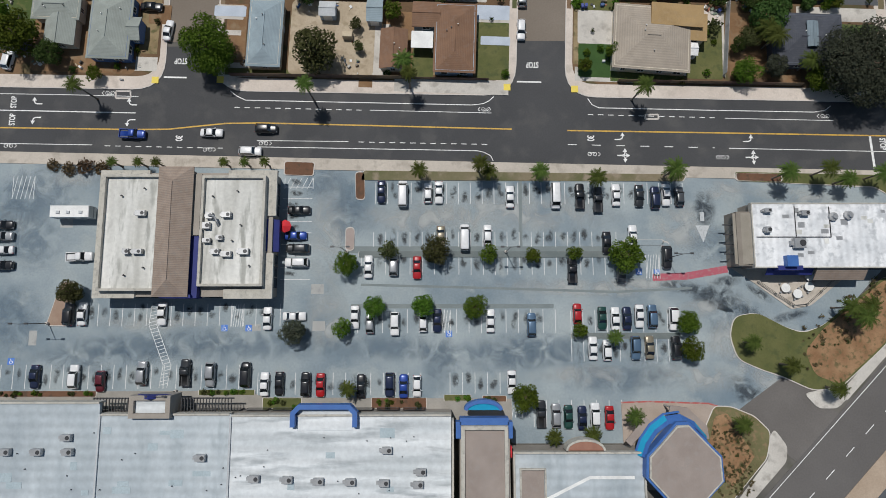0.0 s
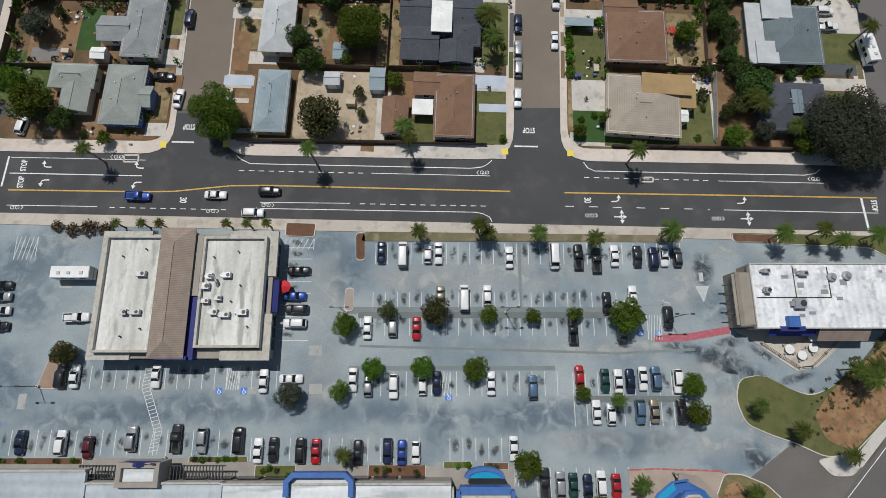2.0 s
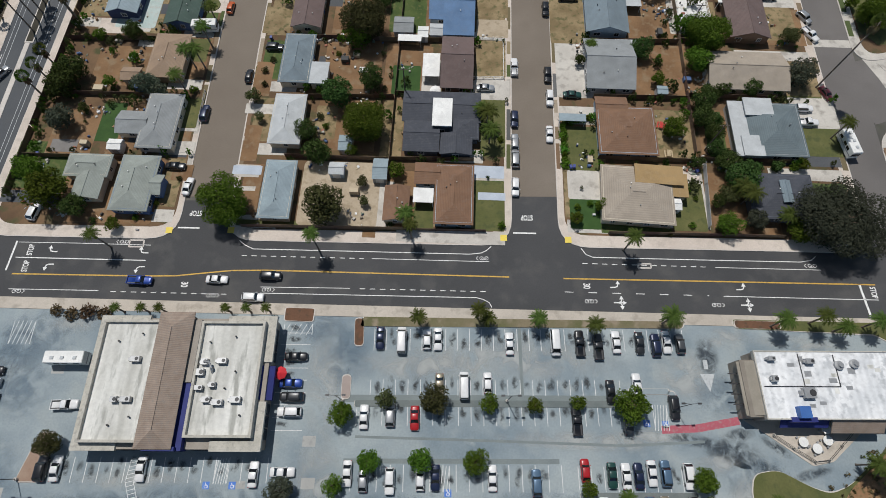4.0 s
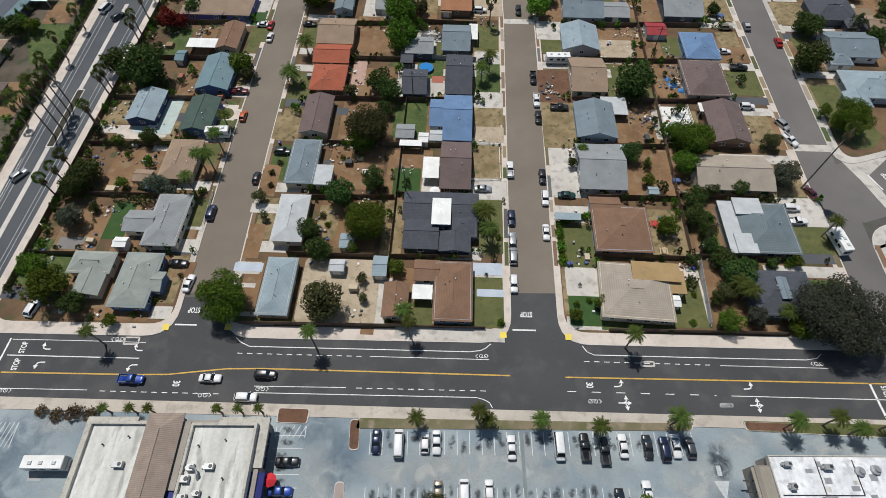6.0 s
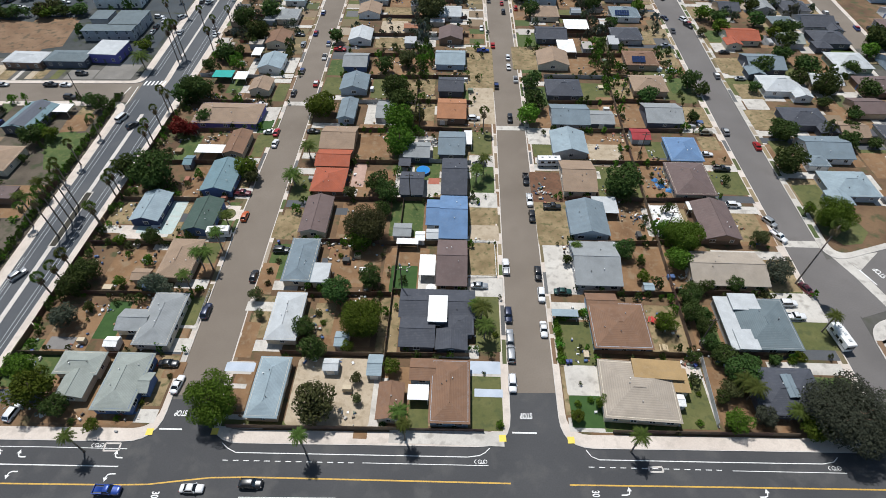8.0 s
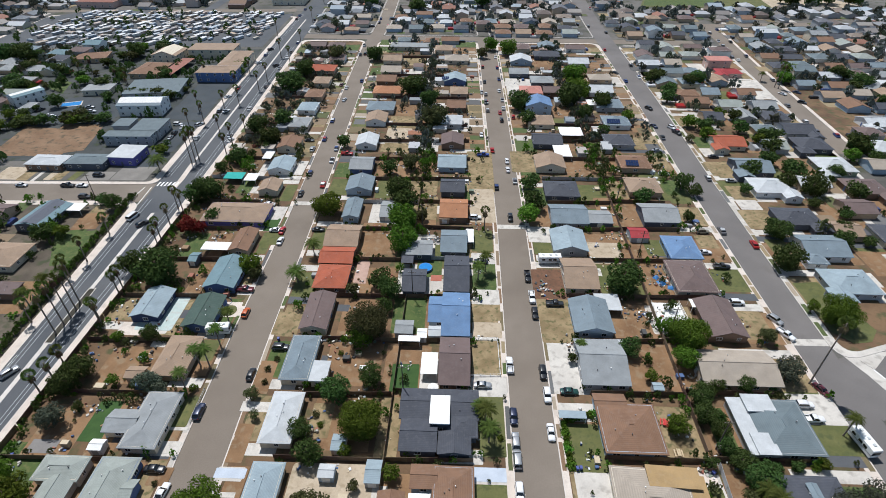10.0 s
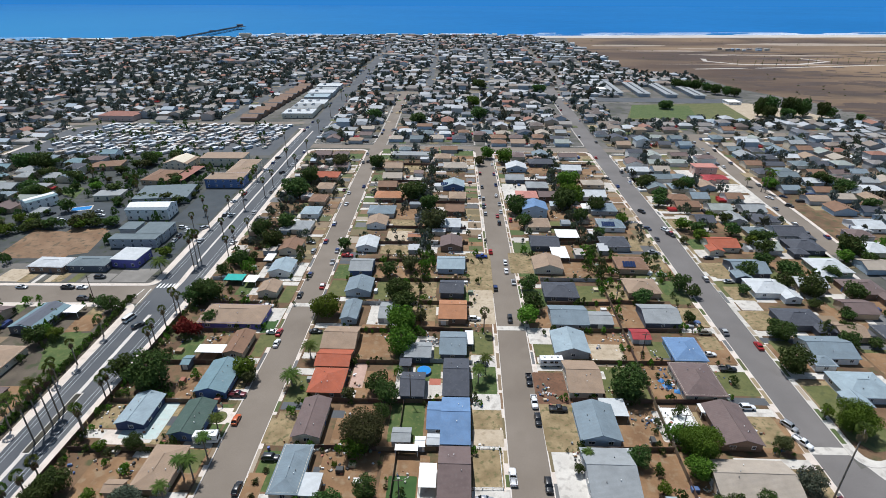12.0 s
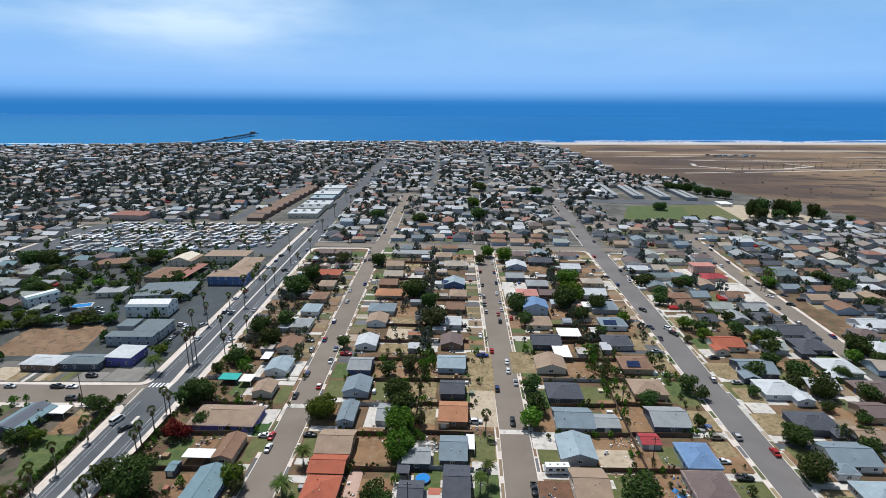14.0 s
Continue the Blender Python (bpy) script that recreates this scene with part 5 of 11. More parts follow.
# C further
house(48.3, 187.1, 13.0, 11.5, "hip", "dark_slate", "slate")
house(47.4, 210.6, 12.3, 11.5, "gable_y", "tan", "cream")
canopy(55.0, 222.0, 7.6, 12.2, "white")
house(49.8, 233.8, 13.0, 11.5, "gable_x", "dark_slate", "slate")
canopy(62.9, 242.9, 11.1, 10.0, "white")
house(84.4, 210.7, 12.8, 11.5, "hip", "brown", "tan")
house(82.3, 190.3, 12.8, 11.5, "hip", "tan", "tan")
house(83.5, 233.2, 12.8, 11.5, "hip", "dark_slate", "grey")
house(88.2, 255.8, 12.8, 11.5, "hip", "blue_grey", "white")
house(51.1, 273.5, 13.0, 11.5, "gable_y", "blue", "pale_blue", storeys=2)
house(50.8, 299.5, 12.0, 11.5, "hip", "pink", "pink")
house(50.0, 256.5, 12.6, 11.5, "hip", "tan", "cream")
house(59.7, 316.7, 12.8, 11.5, "hip", "grey", "slate")
house(51.6, 356.1, 13.4, 11.5, "gable_y", "pale", "pale_blue")
house(88.4, 352.7, 12.8, 11.5, "gable_x", "pale", "white")
house(90.8, 301.5, 13.0, 12.5, "gable_x", "pale", "white", wings=((-7.5, 1.5, 5.0, 8.0, "gable_x", "light_blue"),))
house(90.2, 279.0, 14.0, 12.5, "hip", "blue_grey", "grey", wings=((-8.6, 0.5, 5.0, 7.0, "flat", "white"),))
house(95.5, 321.5, 13.0, 9.5, "hip", "beige", "tan")
house(70.5, 367.5, 17.0, 11.5, "hip", "dark_slate", "slate")
house(64.5, 300.0, 13.0, 10.0, "gable_x", "mauve", "brown")
house(47.5, 332.0, 11.5, 10.5, "gable_x", "grey", "slate")
# A further
house(-69.6, 188.9, 7.5, 8.5, "gable_y", "tan", "cream")
canopy(-79.3, 196.1, 5.1, 6.1, "white")
canopy(-86.8, 197.3, 8.0, 5.5, "bright_teal")
house(-69.3, 207.2, 9.3, 11.0, "gable_y", "light_blue", "white")
canopy(-77.5, 216.2, 4.0, 7.0, "white")
house(-70.8, 228.5, 9.3, 11.0, "gable_y", "brown", "cream")
house(-71.1, 252.5, 9.3, 11.0, "hip", "grey", "cream")
house(-71.2, 273.2, 9.3, 11.0, "hip", "light_blue", "white")
house(-71.3, 292.3, 9.3, 11.0, "hip", "brown", "tan")
house(-71.4, 314.1, 9.3, 11.0, "hip", "tan", "cream")
house(-75.9, 336.6, 17.7, 11.5, "hip", "red", "tan")
house(-68.7, 358.1, 9.3, 11.0, "gable_x", "mauve", "white")
# B further west
house(-33.2, 190.8, 9.9, 10.9, "gable_y", "blue_grey", "pale_blue")
house(-34.6, 208.6, 9.3, 11.0, "gable_x", "grey", "blue")
house(-35.0, 231.8, 9.3, 11.0, "gable_y", "pale", "white")
house(-33.3, 258.7, 9.9, 11.0, "gable_y", "tan", "white")
house(-32.6, 274.5, 14.1, 11.5, "hip", "blue_grey", "grey")
house(-31.1, 298.6, 15.3, 11.5, "hip", "orange", "tan")
house(-33.1, 317.9, 11.1, 11.3, "gable_x", "brown", "brown")
house(-31.6, 335.1, 11.9, 11.5, "gable_x", "beige", "cream")
house(-32.5, 357.5, 11.6, 11.5, "gable_x", "tan", "cream")
house(-22.0, 386.0, 27.0, 9.5, "flat", "grey", "cream")
house(-87.0, 388.0, 11.0, 9.5, "gable_x", "mauve", "pink")
house(-74.5, 387.0, 11.0, 9.0, "hip", "mauve", "tan")
# B further east
house(4.6, 189.3, 9.1, 10.0, "gable_x", "dark_slate", "slate")
house(4.6, 210.8, 11.6, 11.5, "gable_x", "light_blue", "pale_blue")
house(5.0, 232.8, 9.8, 11.0, "gable_y", "mauve", "brown")
house(5.0, 256.2, 10.0, 11.0, "gable_x", "pale", "grey")
house(7.8, 277.4, 9.6, 11.0, "gable_x", "brown", "brown")
house(9.7, 297.8, 9.3, 11.0, "hip", "tan", "tan")
house(7.8, 318.5, 12.7, 11.5, "gable_y", "light_blue", "blue")
house(9.7, 358.0, 15.1, 11.5, "hip", "beige", "cream")
house(1.2, 380.3, 11.2, 11.4, "hip", "tan", "cream")
# E left of avenue
house(-147.5, 142.0, 14.0, 12.5, "hip", "tan", "cream")
house(-135.5, 124.5, 9.0, 5.0, "flat", "mauve", "brown")
shed(-146.0, 121.0, 5.0, 4.0, "grey", "grey")
# larger buildings further off
house(177.7, 348.6, 14.5, 9.0, "flat", "pink", "pink", storeys=2, vents=0, glazed=1)
house(178.5, 333.2, 14.5, 9.0, "hip", "crimson", "pink", vents=0, glazed=1, wings=((-5.8, -5.5, 6.5, 6.0, "gable_y"),))
house(198.7, 683.9, 13.0, 16.0, "flat", "white", "grey", vents=0, glazed=1)
house(320.8, 600.8, 13.0, 16.0, "flat", "white", "white", vents=0, glazed=1)
house(-219.7, 271.1, 5.0, 11.0, "hip", "grey", "white", vents=0, glazed=1)

# trees and shrubs of the yards
tree(-95.7, 63.1, 3.4, 6.7, "green")
tree(-89.7, 57.4, 4.9, 9.5, "green")
tree(-83.6, 54.0, 3.1, 6.2, "dark")
tree(-74.5, 49.9, 1.8, 3.8, "green")
tree(-48.9, 54.2, 5.8, 11.0, "green")
tree(-93.6, 92.4, 3.7, 7.3, "dark")
tree(-74.6, 88.3, 3.3, 6.6, "grey")
tree(-71.0, 87.0, 2.1, 4.4, "grey")
tree(-93.0, 77.7, 3.5, 6.9, "grey")
tree(-95.4, 87.7, 4.0, 7.7, "dark")
tree(-89.3, 81.8, 1.5, 3.2, "dark")
tree(-84.6, 89.7, 1.8, 3.9, "green")
tree(-47.4, 85.4, 2.0, 4.1, "olive")
tree(-45.2, 79.4, 1.3, 3.0, "olive")
tree(-26.8, 53.7, 5.0, 9.6, "olive")
tree(-26.4, 85.1, 4.2, 8.2, "dark")
tree(-32.8, 74.6, 2.9, 5.8, "dark")
tree(-29.8, 68.5, 3.4, 6.7, "dark")
tree(-18.7, 75.8, 5.5, 10.6, "green")
tree(-18.2, 90.5, 3.4, 6.7, "dark")
tree(-18.9, 61.4, 1.5, 3.3, "olive")
tree(-18.1, 56.3, 1.3, 3.0, "olive")
tree(-10.8, 64.1, 2.2, 4.6, "green")
tree(-22.0, 69.9, 1.7, 3.6, "green")
tree(88.2, 50.2, 10.2, 12.0, "pine", label="wide feathery grey-green pine tree at a street corner")
tree(80.6, 48.6, 3.3, 5.6, "green")
tree(70.0, 61.8, 4.2, 6.6, "dark")
tree(66.0, 70.6, 2.4, 4.4, "dark")
tree(67.4, 66.6, 3.0, 5.4, "dark")
tree(66.4, 75.0, 2.6, 5.0, "dark")
tree(73.6, 65.4, 2.2, 4.0, "dark")
tree(80.0, 66.2, 1.6, 3.0, "dark")
tree(86.4, 66.8, 1.7, 3.2, "green")
tree(66.4, 58.4, 2.6, 4.6, "olive")
tree(67.6, 87.2, 2.4, 4.6, "dark")
tree(64.2, 79.2, 3.1, 5.8, "dark")
tree(64.8, 84.0, 3.2, 6.2, "dark")
tree(64.6, 50.4, 3.0, 5.4, "green")
tree(71.5, 51.8, 2.6, 4.8, "grey")
tree(63.8, 56.5, 1.9, 4.0, "dark")
tree(55.1, 91.6, 2.0, 4.2, "bright")
tree(56.4, 76.2, 2.9, 5.8, "green")
tree(65.6, 96.6, 3.8, 7.5, "green")
tree(68.8, 104.0, 5.6, 10.7, "green")
tree(65.8, 108.7, 3.0, 6.0, "green")
tree(56.8, 127.3, 5.8, 11.0, "dark")
tree(51.6, 100.8, 3.2, 6.4, "dark")
tree(90.8, 92.0, 3.8, 7.4, "grey")
tree(70.7, 88.1, 2.1, 4.5, "dark")
tree(78.2, 88.5, 2.5, 5.0, "dark")
tree(85.4, 88.4, 1.4, 3.1, "dark")
tree(36.5, 55.1, 1.7, 3.7, "green")
tree(30.6, 52.0, 1.7, 3.6, "green")
tree(60.8, 67.0, 1.7, 3.6, "dark")
tree(-81.9, 105.9, 2.6, 5.3, "dark")
tree(-64.5, 108.2, 2.0, 4.1, "dark")
tree(-90.6, 105.0, 1.9, 4.1, "green")
tree(-126.2, 174.6, 3.7, 7.3, "dark")
tree(-140.3, 153.5, 3.9, 7.5, "dark")
tree(-87.2, 158.6, 2.7, 5.5, "red")
tree(-61.8, 135.7, 4.0, 7.8, "green")
tree(-59.9, 132.9, 2.5, 5.1, "olive")
tree(-43.3, 171.6, 6.0, 9.5, "green")
tree(-13.1, 149.4, 5.4, 10.3, "green")
tree(-20.5, 107.2, 6.3, 12.0, "olive")
tree(-22.0, 104.0, 3.9, 7.6, "green")
tree(-19.4, 128.9, 3.9, 7.7, "dark")
tree(-15.4, 123.9, 3.9, 7.6, "dark")
tree(-16.8, 117.7, 2.7, 5.5, "dark")
tree(-14.3, 174.3, 5.0, 9.6, "dark")
tree(-7.2, 167.3, 2.4, 5.0, "olive")
tree(-11.7, 167.3, 2.8, 5.7, "dark")
tree(-27.6, 125.5, 2.3, 4.7, "olive")
tree(35.7, 175.4, 4.6, 8.9, "dark")
tree(114.6, 139.3, 5.1, 9.7, "dark")
tree(116.1, 112.7, 5.5, 10.5, "green")
tree(112.1, 118.3, 2.2, 4.6, "green")
tree(92.7, 167.2, 2.4, 5.0, "dark")
tree(102.0, 185.8, 3.0, 6.0, "dark")
tree(141.7, 152.1, 3.7, 6.3, "dark")
tree(92.4, 105.8, 2.6, 5.3, "olive")
tree(35.7, 97.9, 1.6, 3.5, "dark")
tree(79.3, 180.6, 3.8, 7.5, "dark")
tree(128.3, 239.7, 4.1, 6.9, "green")
tree(144.8, 236.9, 1.8, 3.2, "olive")
tree(123.6, 188.3, 2.7, 4.6, "dark")
tree(120.9, 157.6, 5.2, 7.8, "dark")
tree(146.0, 177.8, 2.7, 4.7, "dark")
tree(157.2, 237.5, 5.6, 7.8, "dark")
tree(150.2, 206.1, 3.7, 6.2, "dark")
tree(192.8, 225.8, 5.4, 7.8, "dark")
tree(176.5, 205.1, 2.3, 4.0, "dark")
tree(142.2, 230.3, 2.5, 4.3, "dark")
tree(146.8, 160.0, 3.1, 5.3, "dark")
tree(141.2, 205.0, 2.3, 4.0, "dark")
tree(151.8, 262.3, 3.9, 6.7, "dark")
tree(-14.5, 162.3, 5.6, 10.7, "green")
tree(-16.9, 182.8, 5.7, 10.8, "dark")
tree(-45.7, 229.4, 3.3, 6.6, "dark")
tree(-22.1, 202.9, 3.8, 7.4, "dark")
tree(-13.8, 208.2, 3.9, 7.6, "olive")
tree(-3.2, 253.1, 6.7, 12.7, "olive")
tree(-16.8, 296.6, 7.6, 13.0, "dark")
tree(-6.7, 280.8, 5.3, 10.1, "dark")
tree(-204.3, 364.2, 5.7, 10.8, "dark")
tree(-86.9, 302.5, 8.4, 13.0, "dark")
tree(-80.8, 231.8, 5.1, 9.7, "dark")
tree(-89.9, 244.7, 5.3, 10.1, "dark")
tree(-79.5, 253.0, 4.8, 9.3, "dark")
tree(-89.5, 212.5, 4.2, 8.1, "dark")
tree(-94.2, 203.8, 3.0, 6.0, "dark")
tree(-84.0, 327.7, 6.0, 11.4, "dark")
tree(-69.8, 359.6, 5.7, 10.8, "olive")
tree(-44.9, 359.9, 5.7, 10.8, "dark")
tree(44.9, 372.7, 6.3, 12.0, "green")
tree(35.9, 190.8, 3.9, 7.6, "dark")
tree(32.4, 166.3, 4.4, 8.5, "bright")
tree(43.3, 255.5, 4.3, 8.3, "dark")
tree(41.2, 275.5, 5.9, 11.2, "dark")
tree(79.1, 317.5, 7.4, 13.0, "green")
tree(68.7, 282.4, 6.7, 12.7, "dark")
tree(74.1, 263.2, 4.4, 8.5, "dark")
tree(98.6, 190.8, 4.1, 8.0, "dark")
tree(129.6, 247.3, 4.6, 7.6, "dark")
tree(119.2, 237.0, 2.3, 4.1, "olive")
tree(132.3, 203.9, 4.6, 7.7, "dark")
tree(144.3, 212.9, 4.4, 7.3, "dark")
tree(194.3, 215.3, 3.7, 6.2, "dark")
tree(153.7, 189.9, 3.3, 5.6, "dark")
tree(153.6, 169.6, 2.7, 4.7, "dark")
tree(150.9, 151.6, 2.5, 4.4, "dark")
tree(166.9, 200.6, 2.0, 3.6, "dark")
tree(75.6, 292.8, 7.6, 13.0, "green")
tree(86.5, 277.6, 5.3, 10.1, "dark")
tree(125.4, 287.2, 4.6, 7.7, "dark")
tree(126.1, 318.2, 5.0, 7.8, "dark")
tree(146.6, 312.9, 5.0, 7.8, "dark")
tree(145.4, 266.2, 3.5, 5.9, "green")
tree(206.7, 319.3, 5.1, 7.8, "green")
tree(247.7, 326.2, 4.1, 7.0, "dark")
tree(240.2, 303.9, 4.4, 7.3, "dark")
tree(116.7, 658.5, 9.0, 13.0, "dark")
tree(46.8, 696.8, 9.0, 13.0, "dark")
tree(35.9, 518.2, 9.0, 13.0, "dark")
tree(-21.2, 491.3, 8.5, 13.0, "dark")
tree(33.8, 580.4, 7.5, 13.0, "green")
tree(-63.6, 510.8, 7.7, 13.0, "dark")
tree(33.9, 383.8, 5.1, 9.9, "green")
tree(-285.4, 355.6, 7.9, 13.0, "dark")
tree(-272.4, 353.5, 7.2, 13.0, "dark")
tree(-207.3, 276.3, 4.5, 8.7, "dark")
tree(-91.7, 182.3, 5.6, 10.8, "dark")
tree(-96.4, 179.6, 4.6, 8.9, "dark")
tree(-91.4, 158.9, 3.8, 7.4, "red")
tree(-85.0, 165.7, 3.0, 6.0, "dark")
tree(-89.9, 131.1, 6.7, 12.7, "dark")
tree(-100.8, 135.6, 4.1, 8.1, "dark")
tree(26.7, 366.1, 4.1, 7.9, "olive")
tree(192.1, 225.0, 6.0, 10.2, "dark")
tree(151.3, 202.4, 5.0, 8.5, "dark")
tree(152.6, 226.2, 4.6, 7.8, "dark")
tree(151.0, 233.8, 3.6, 6.1, "green")
tree(147.4, 246.7, 4.6, 7.8, "dark")
tree(150.2, 187.1, 5.2, 8.8, "dark")
tree(168.6, 202.1, 4.0, 6.8, "dark")
tree(152.0, 316.2, 5.5, 9.3, "dark")
tree(131.1, 321.8, 5.0, 8.5, "dark")
tree(130.0, 299.6, 4.6, 7.8, "dark")
tree(247.5, 310.4, 6.0, 10.2, "dark")
tree(243.3, 327.2, 5.5, 9.3, "dark")
tree(217.3, 333.1, 5.0, 8.5, "bright")
tree(124.8, 253.9, 4.2, 7.1, "green")
tree(184.5, 216.8, 4.0, 6.8, "green")
tree(241.9, 280.7, 5.0, 8.5, "dark")
tree(142.8, 193.8, 4.2, 7.1, "dark")
tree(166.3, 184.3, 4.5, 7.6, "dark")
tree(96.0, 261.9, 3.6, 6.1, "green")
tree(79.1, 243.7, 3.4, 5.8, "dark")

# palms
palm(-65.6, 88.2, 7.0, "feather", 2.2)
palm(-64.7, 96.1, 7.0, "feather", 2.4)
palm(-62.3, 96.1, 7.0, "feather", 2.2)
palm(-61.8, 103.5, 7.0, "feather", 2.2)
palm(15.7, 160.7, 9.0, "fan", 1.9)
palm(12.0, 133.0, 6.0, "feather", 2.6)
palm(14.6, 137.1, 7.0, "feather", 2.6)
palm(10.9, 78.4, 6.0, "feather", 2.8)
palm(11.4, 73.2, 6.0, "feather", 2.6)
palm(9.5, 80.2, 5.0, "feather", 2.2)
palm(-46.2, 131.2, 5.0, "feather", 3.6)
palm(-43.5, 145.2, 6.0, "feather", 3.0)
palm(-8.2, 51.2, 6.0, "feather", 2.4)
palm(68.8, 59.0, 5.0, "feather", 2.6)
palm(77.6, 51.8, 5.0, "feather", 2.4)
palm(70.1, 56.8, 6.0, "feather", 2.6)
palm(38.5, 101.5, 4.0, "feather", 1.8)
palm(96.2, 75.2, 7.0, "feather", 2.2)
palm(-62.2, 112.5, 5.0, "feather", 2.2)
palm(-110.5, 107.9, 15.0, "fan", 1.9)
palm(-110.1, 111.4, 15.0, "fan", 1.8)
palm(-109.9, 114.5, 15.0, "fan", 1.9)
palm(-110.3, 118.0, 14.0, "fan", 1.8)
palm(-111.0, 121.3, 15.0, "fan", 1.8)
palm(-110.8, 212.0, 14.0, "fan", 1.9)
palm(-110.4, 215.0, 15.0, "fan", 1.9)
palm(-109.6, 217.0, 14.0, "fan", 1.8)
palm(-98.9, 111.4, 9.0, "fan", 1.7)
palm(-100.8, 113.1, 8.0, "fan", 1.6)
palm(-100.4, 95.4, 7.0, "fan", 1.7)
palm(-101.0, 91.0, 7.0, "fan", 1.7)
palm(-102.4, 87.1, 7.0, "fan", 1.7)
palm(-99.8, 126.5, 9.0, "fan", 1.7)
palm(-100.8, 125.2, 8.0, "fan", 1.6)
palm(-102.1, 174.9, 9.0, "fan", 1.6)
palm(-99.0, 172.2, 9.0, "fan", 1.6)
palm(-99.6, 162.0, 9.0, "fan", 1.6)
palm(-99.4, 153.4, 9.0, "fan", 1.6)
palm(-99.2, 150.1, 8.0, "fan", 1.6)
palm(-98.9, 222.1, 9.0, "fan", 1.6)
palm(-120.9, 255.4, 11.0, "fan", 1.6)
palm(-119.7, 141.7, 9.0, "fan", 1.5)
palm(-120.8, 133.4, 8.0, "fan", 1.5)
palm(-120.2, 157.8, 8.0, "fan", 1.5)
palm(-120.4, 112.6, 8.0, "fan", 1.6)
palm(-124.5, 118.7, 7.0, "feather", 2.2)
palm(-122.6, 125.2, 7.0, "feather", 2.2)
palm(-100.0, 233.7, 9.0, "fan", 1.6)
palm(-122.9, 243.3, 12.0, "fan", 1.6)
palm(-108.9, 243.4, 9.0, "fan", 1.6)
palm(-116.2, 273.0, 10.0, "fan", 1.6)
palm(-130.0, 272.8, 10.0, "fan", 1.6)
palm(-96.2, 243.6, 9.0, "fan", 1.5)
palm(-123.9, 417.1, 12.0, "fan", 1.6)
palm(-108.8, 365.9, 11.0, "fan", 1.6)
palm(-105.7, 319.1, 10.0, "fan", 1.6)
palm(-106.6, 304.0, 10.0, "fan", 1.6)
palm(-111.1, 281.3, 10.0, "fan", 1.6)
palm(-99.9, 353.3, 10.0, "fan", 1.5)
palm(-101.2, 394.0, 10.0, "fan", 1.5)
palm(-106.7, 462.3, 10.0, "fan", 1.5)
palm(-117.0, 727.2, 11.0, "fan", 1.6)
palm(-112.6, 613.7, 11.0, "fan", 1.6)
palm(-109.2, 528.6, 11.0, "fan", 1.6)
palm(-101.6, 583.0, 11.0, "fan", 1.6)
palm(-101.1, 774.5, 12.0, "fan", 1.6)
palm(198.3, 312.5, 14.0, "fan", 1.6)
palm(199.6, 310.5, 14.0, "fan", 1.6)
palm(194.7, 322.8, 5.0, "feather", 2.4)
palm(-150.1, 334.9, 9.0, "fan", 1.6)
palm(-144.3, 323.9, 9.0, "fan", 1.6)
palm(96.7, 90.8, 22.0, "fan", 2.0)

# cars on the streets and drives
car(-59.9, 60.4, 82, "sedan", "white")
car(-63.8, 65.8, -2, "sedan", "black", z=0.16)
car(-94.0, 53.7, 80, "suv", "white")
car(-59.5, 81.1, 88, "suv", "navy")
car(-50.1, 92.9, 88, "hatch", "black")
car(-58.5, 116.4, 88, "hatch", "orange")
car(-58.1, 159.8, 88, "sedan", "red")
car(-57.2, 153.3, 88, "sedan", "white")
car(-56.9, 186.2, 88, "sedan", "black")
car(-60.4, 159.8, -2, "sedan", "white", z=0.16)
car(-61.8, 126.8, -2, "pickup", "maroon", z=0.16)
car(-67.5, 177.7, -2, "sedan", "white", z=0.16)
car(17.2, 60.7, -92, "suv", "white")
car(17.6, 68.5, 88, "minivan", "silver")
car(17.7, 73.0, 88, "suv", "silver")
car(17.9, 80.0, -92, "suv", "navy")
car(18.6, 96.3, 88, "pickup", "white")
car(26.4, 75.6, -92, "sedan", "white")
car(27.2, 86.5, -92, "suv", "white")
car(27.2, 93.9, -92, "suv", "black")
car(28.2, 134.0, -92, "pickup", "black")
car(28.3, 123.8, -92, "pickup", "white")
car(28.2, 116.5, -92, "suv", "black")
car(26.1, 168.8, -92, "suv", "black")
car(10.9, 89.5, -2, "sedan", "silver", z=0.16)
car(13.5, 141.7, -2, "sedan", "black", z=0.16)
car(12.7, 168.7, -2, "suv", "white", z=0.16)
car(33.0, 87.5, -2, "sedan", "green", z=0.16)
car(91.0, 83.6, -2, "suv", "white", z=0.16)
car(91.0, 79.4, -2, "pickup", "white", z=0.16)
car(98.3, 88.4, -70, "sedan", "maroon")
car(99.2, 114.1, -60, "suv", "silver")
car(99.3, 108.1, -60, "pickup", "white")
car(34.8, 120.7, -2, "pickup", "charcoal", z=0.16)
car(95.4, 159.8, -2, "suv", "gold", z=0.16)
car(91.3, 147.2, -2, "sedan", "white", z=0.16)
car(93.8, 139.2, -2, "pickup", "black", z=0.16)
car(90.9, 121.5, -2, "suv", "white", z=0.16)
car(-44.6, 102.4, -2, "suv", "charcoal", z=0.16)
car(-45.0, 160.3, -2, "sedan", "charcoal", z=0.16)
car(107.6, 254.1, -65, "sedan", "navy")
car(116.5, 246.1, -65, "pickup", "black")
car(116.0, 252.3, -65, "suv", "white")
car(96.0, 203.5, -2, "suv", "white", z=0.16)
car(100.2, 226.2, -2, "sedan", "silver", z=0.16)
car(123.9, 219.9, -2, "sedan", "black", z=0.16)
car(122.4, 197.6, -2, "sedan", "silver", z=0.16)
car(-114.3, 93.3, 60, "suv", "silver")
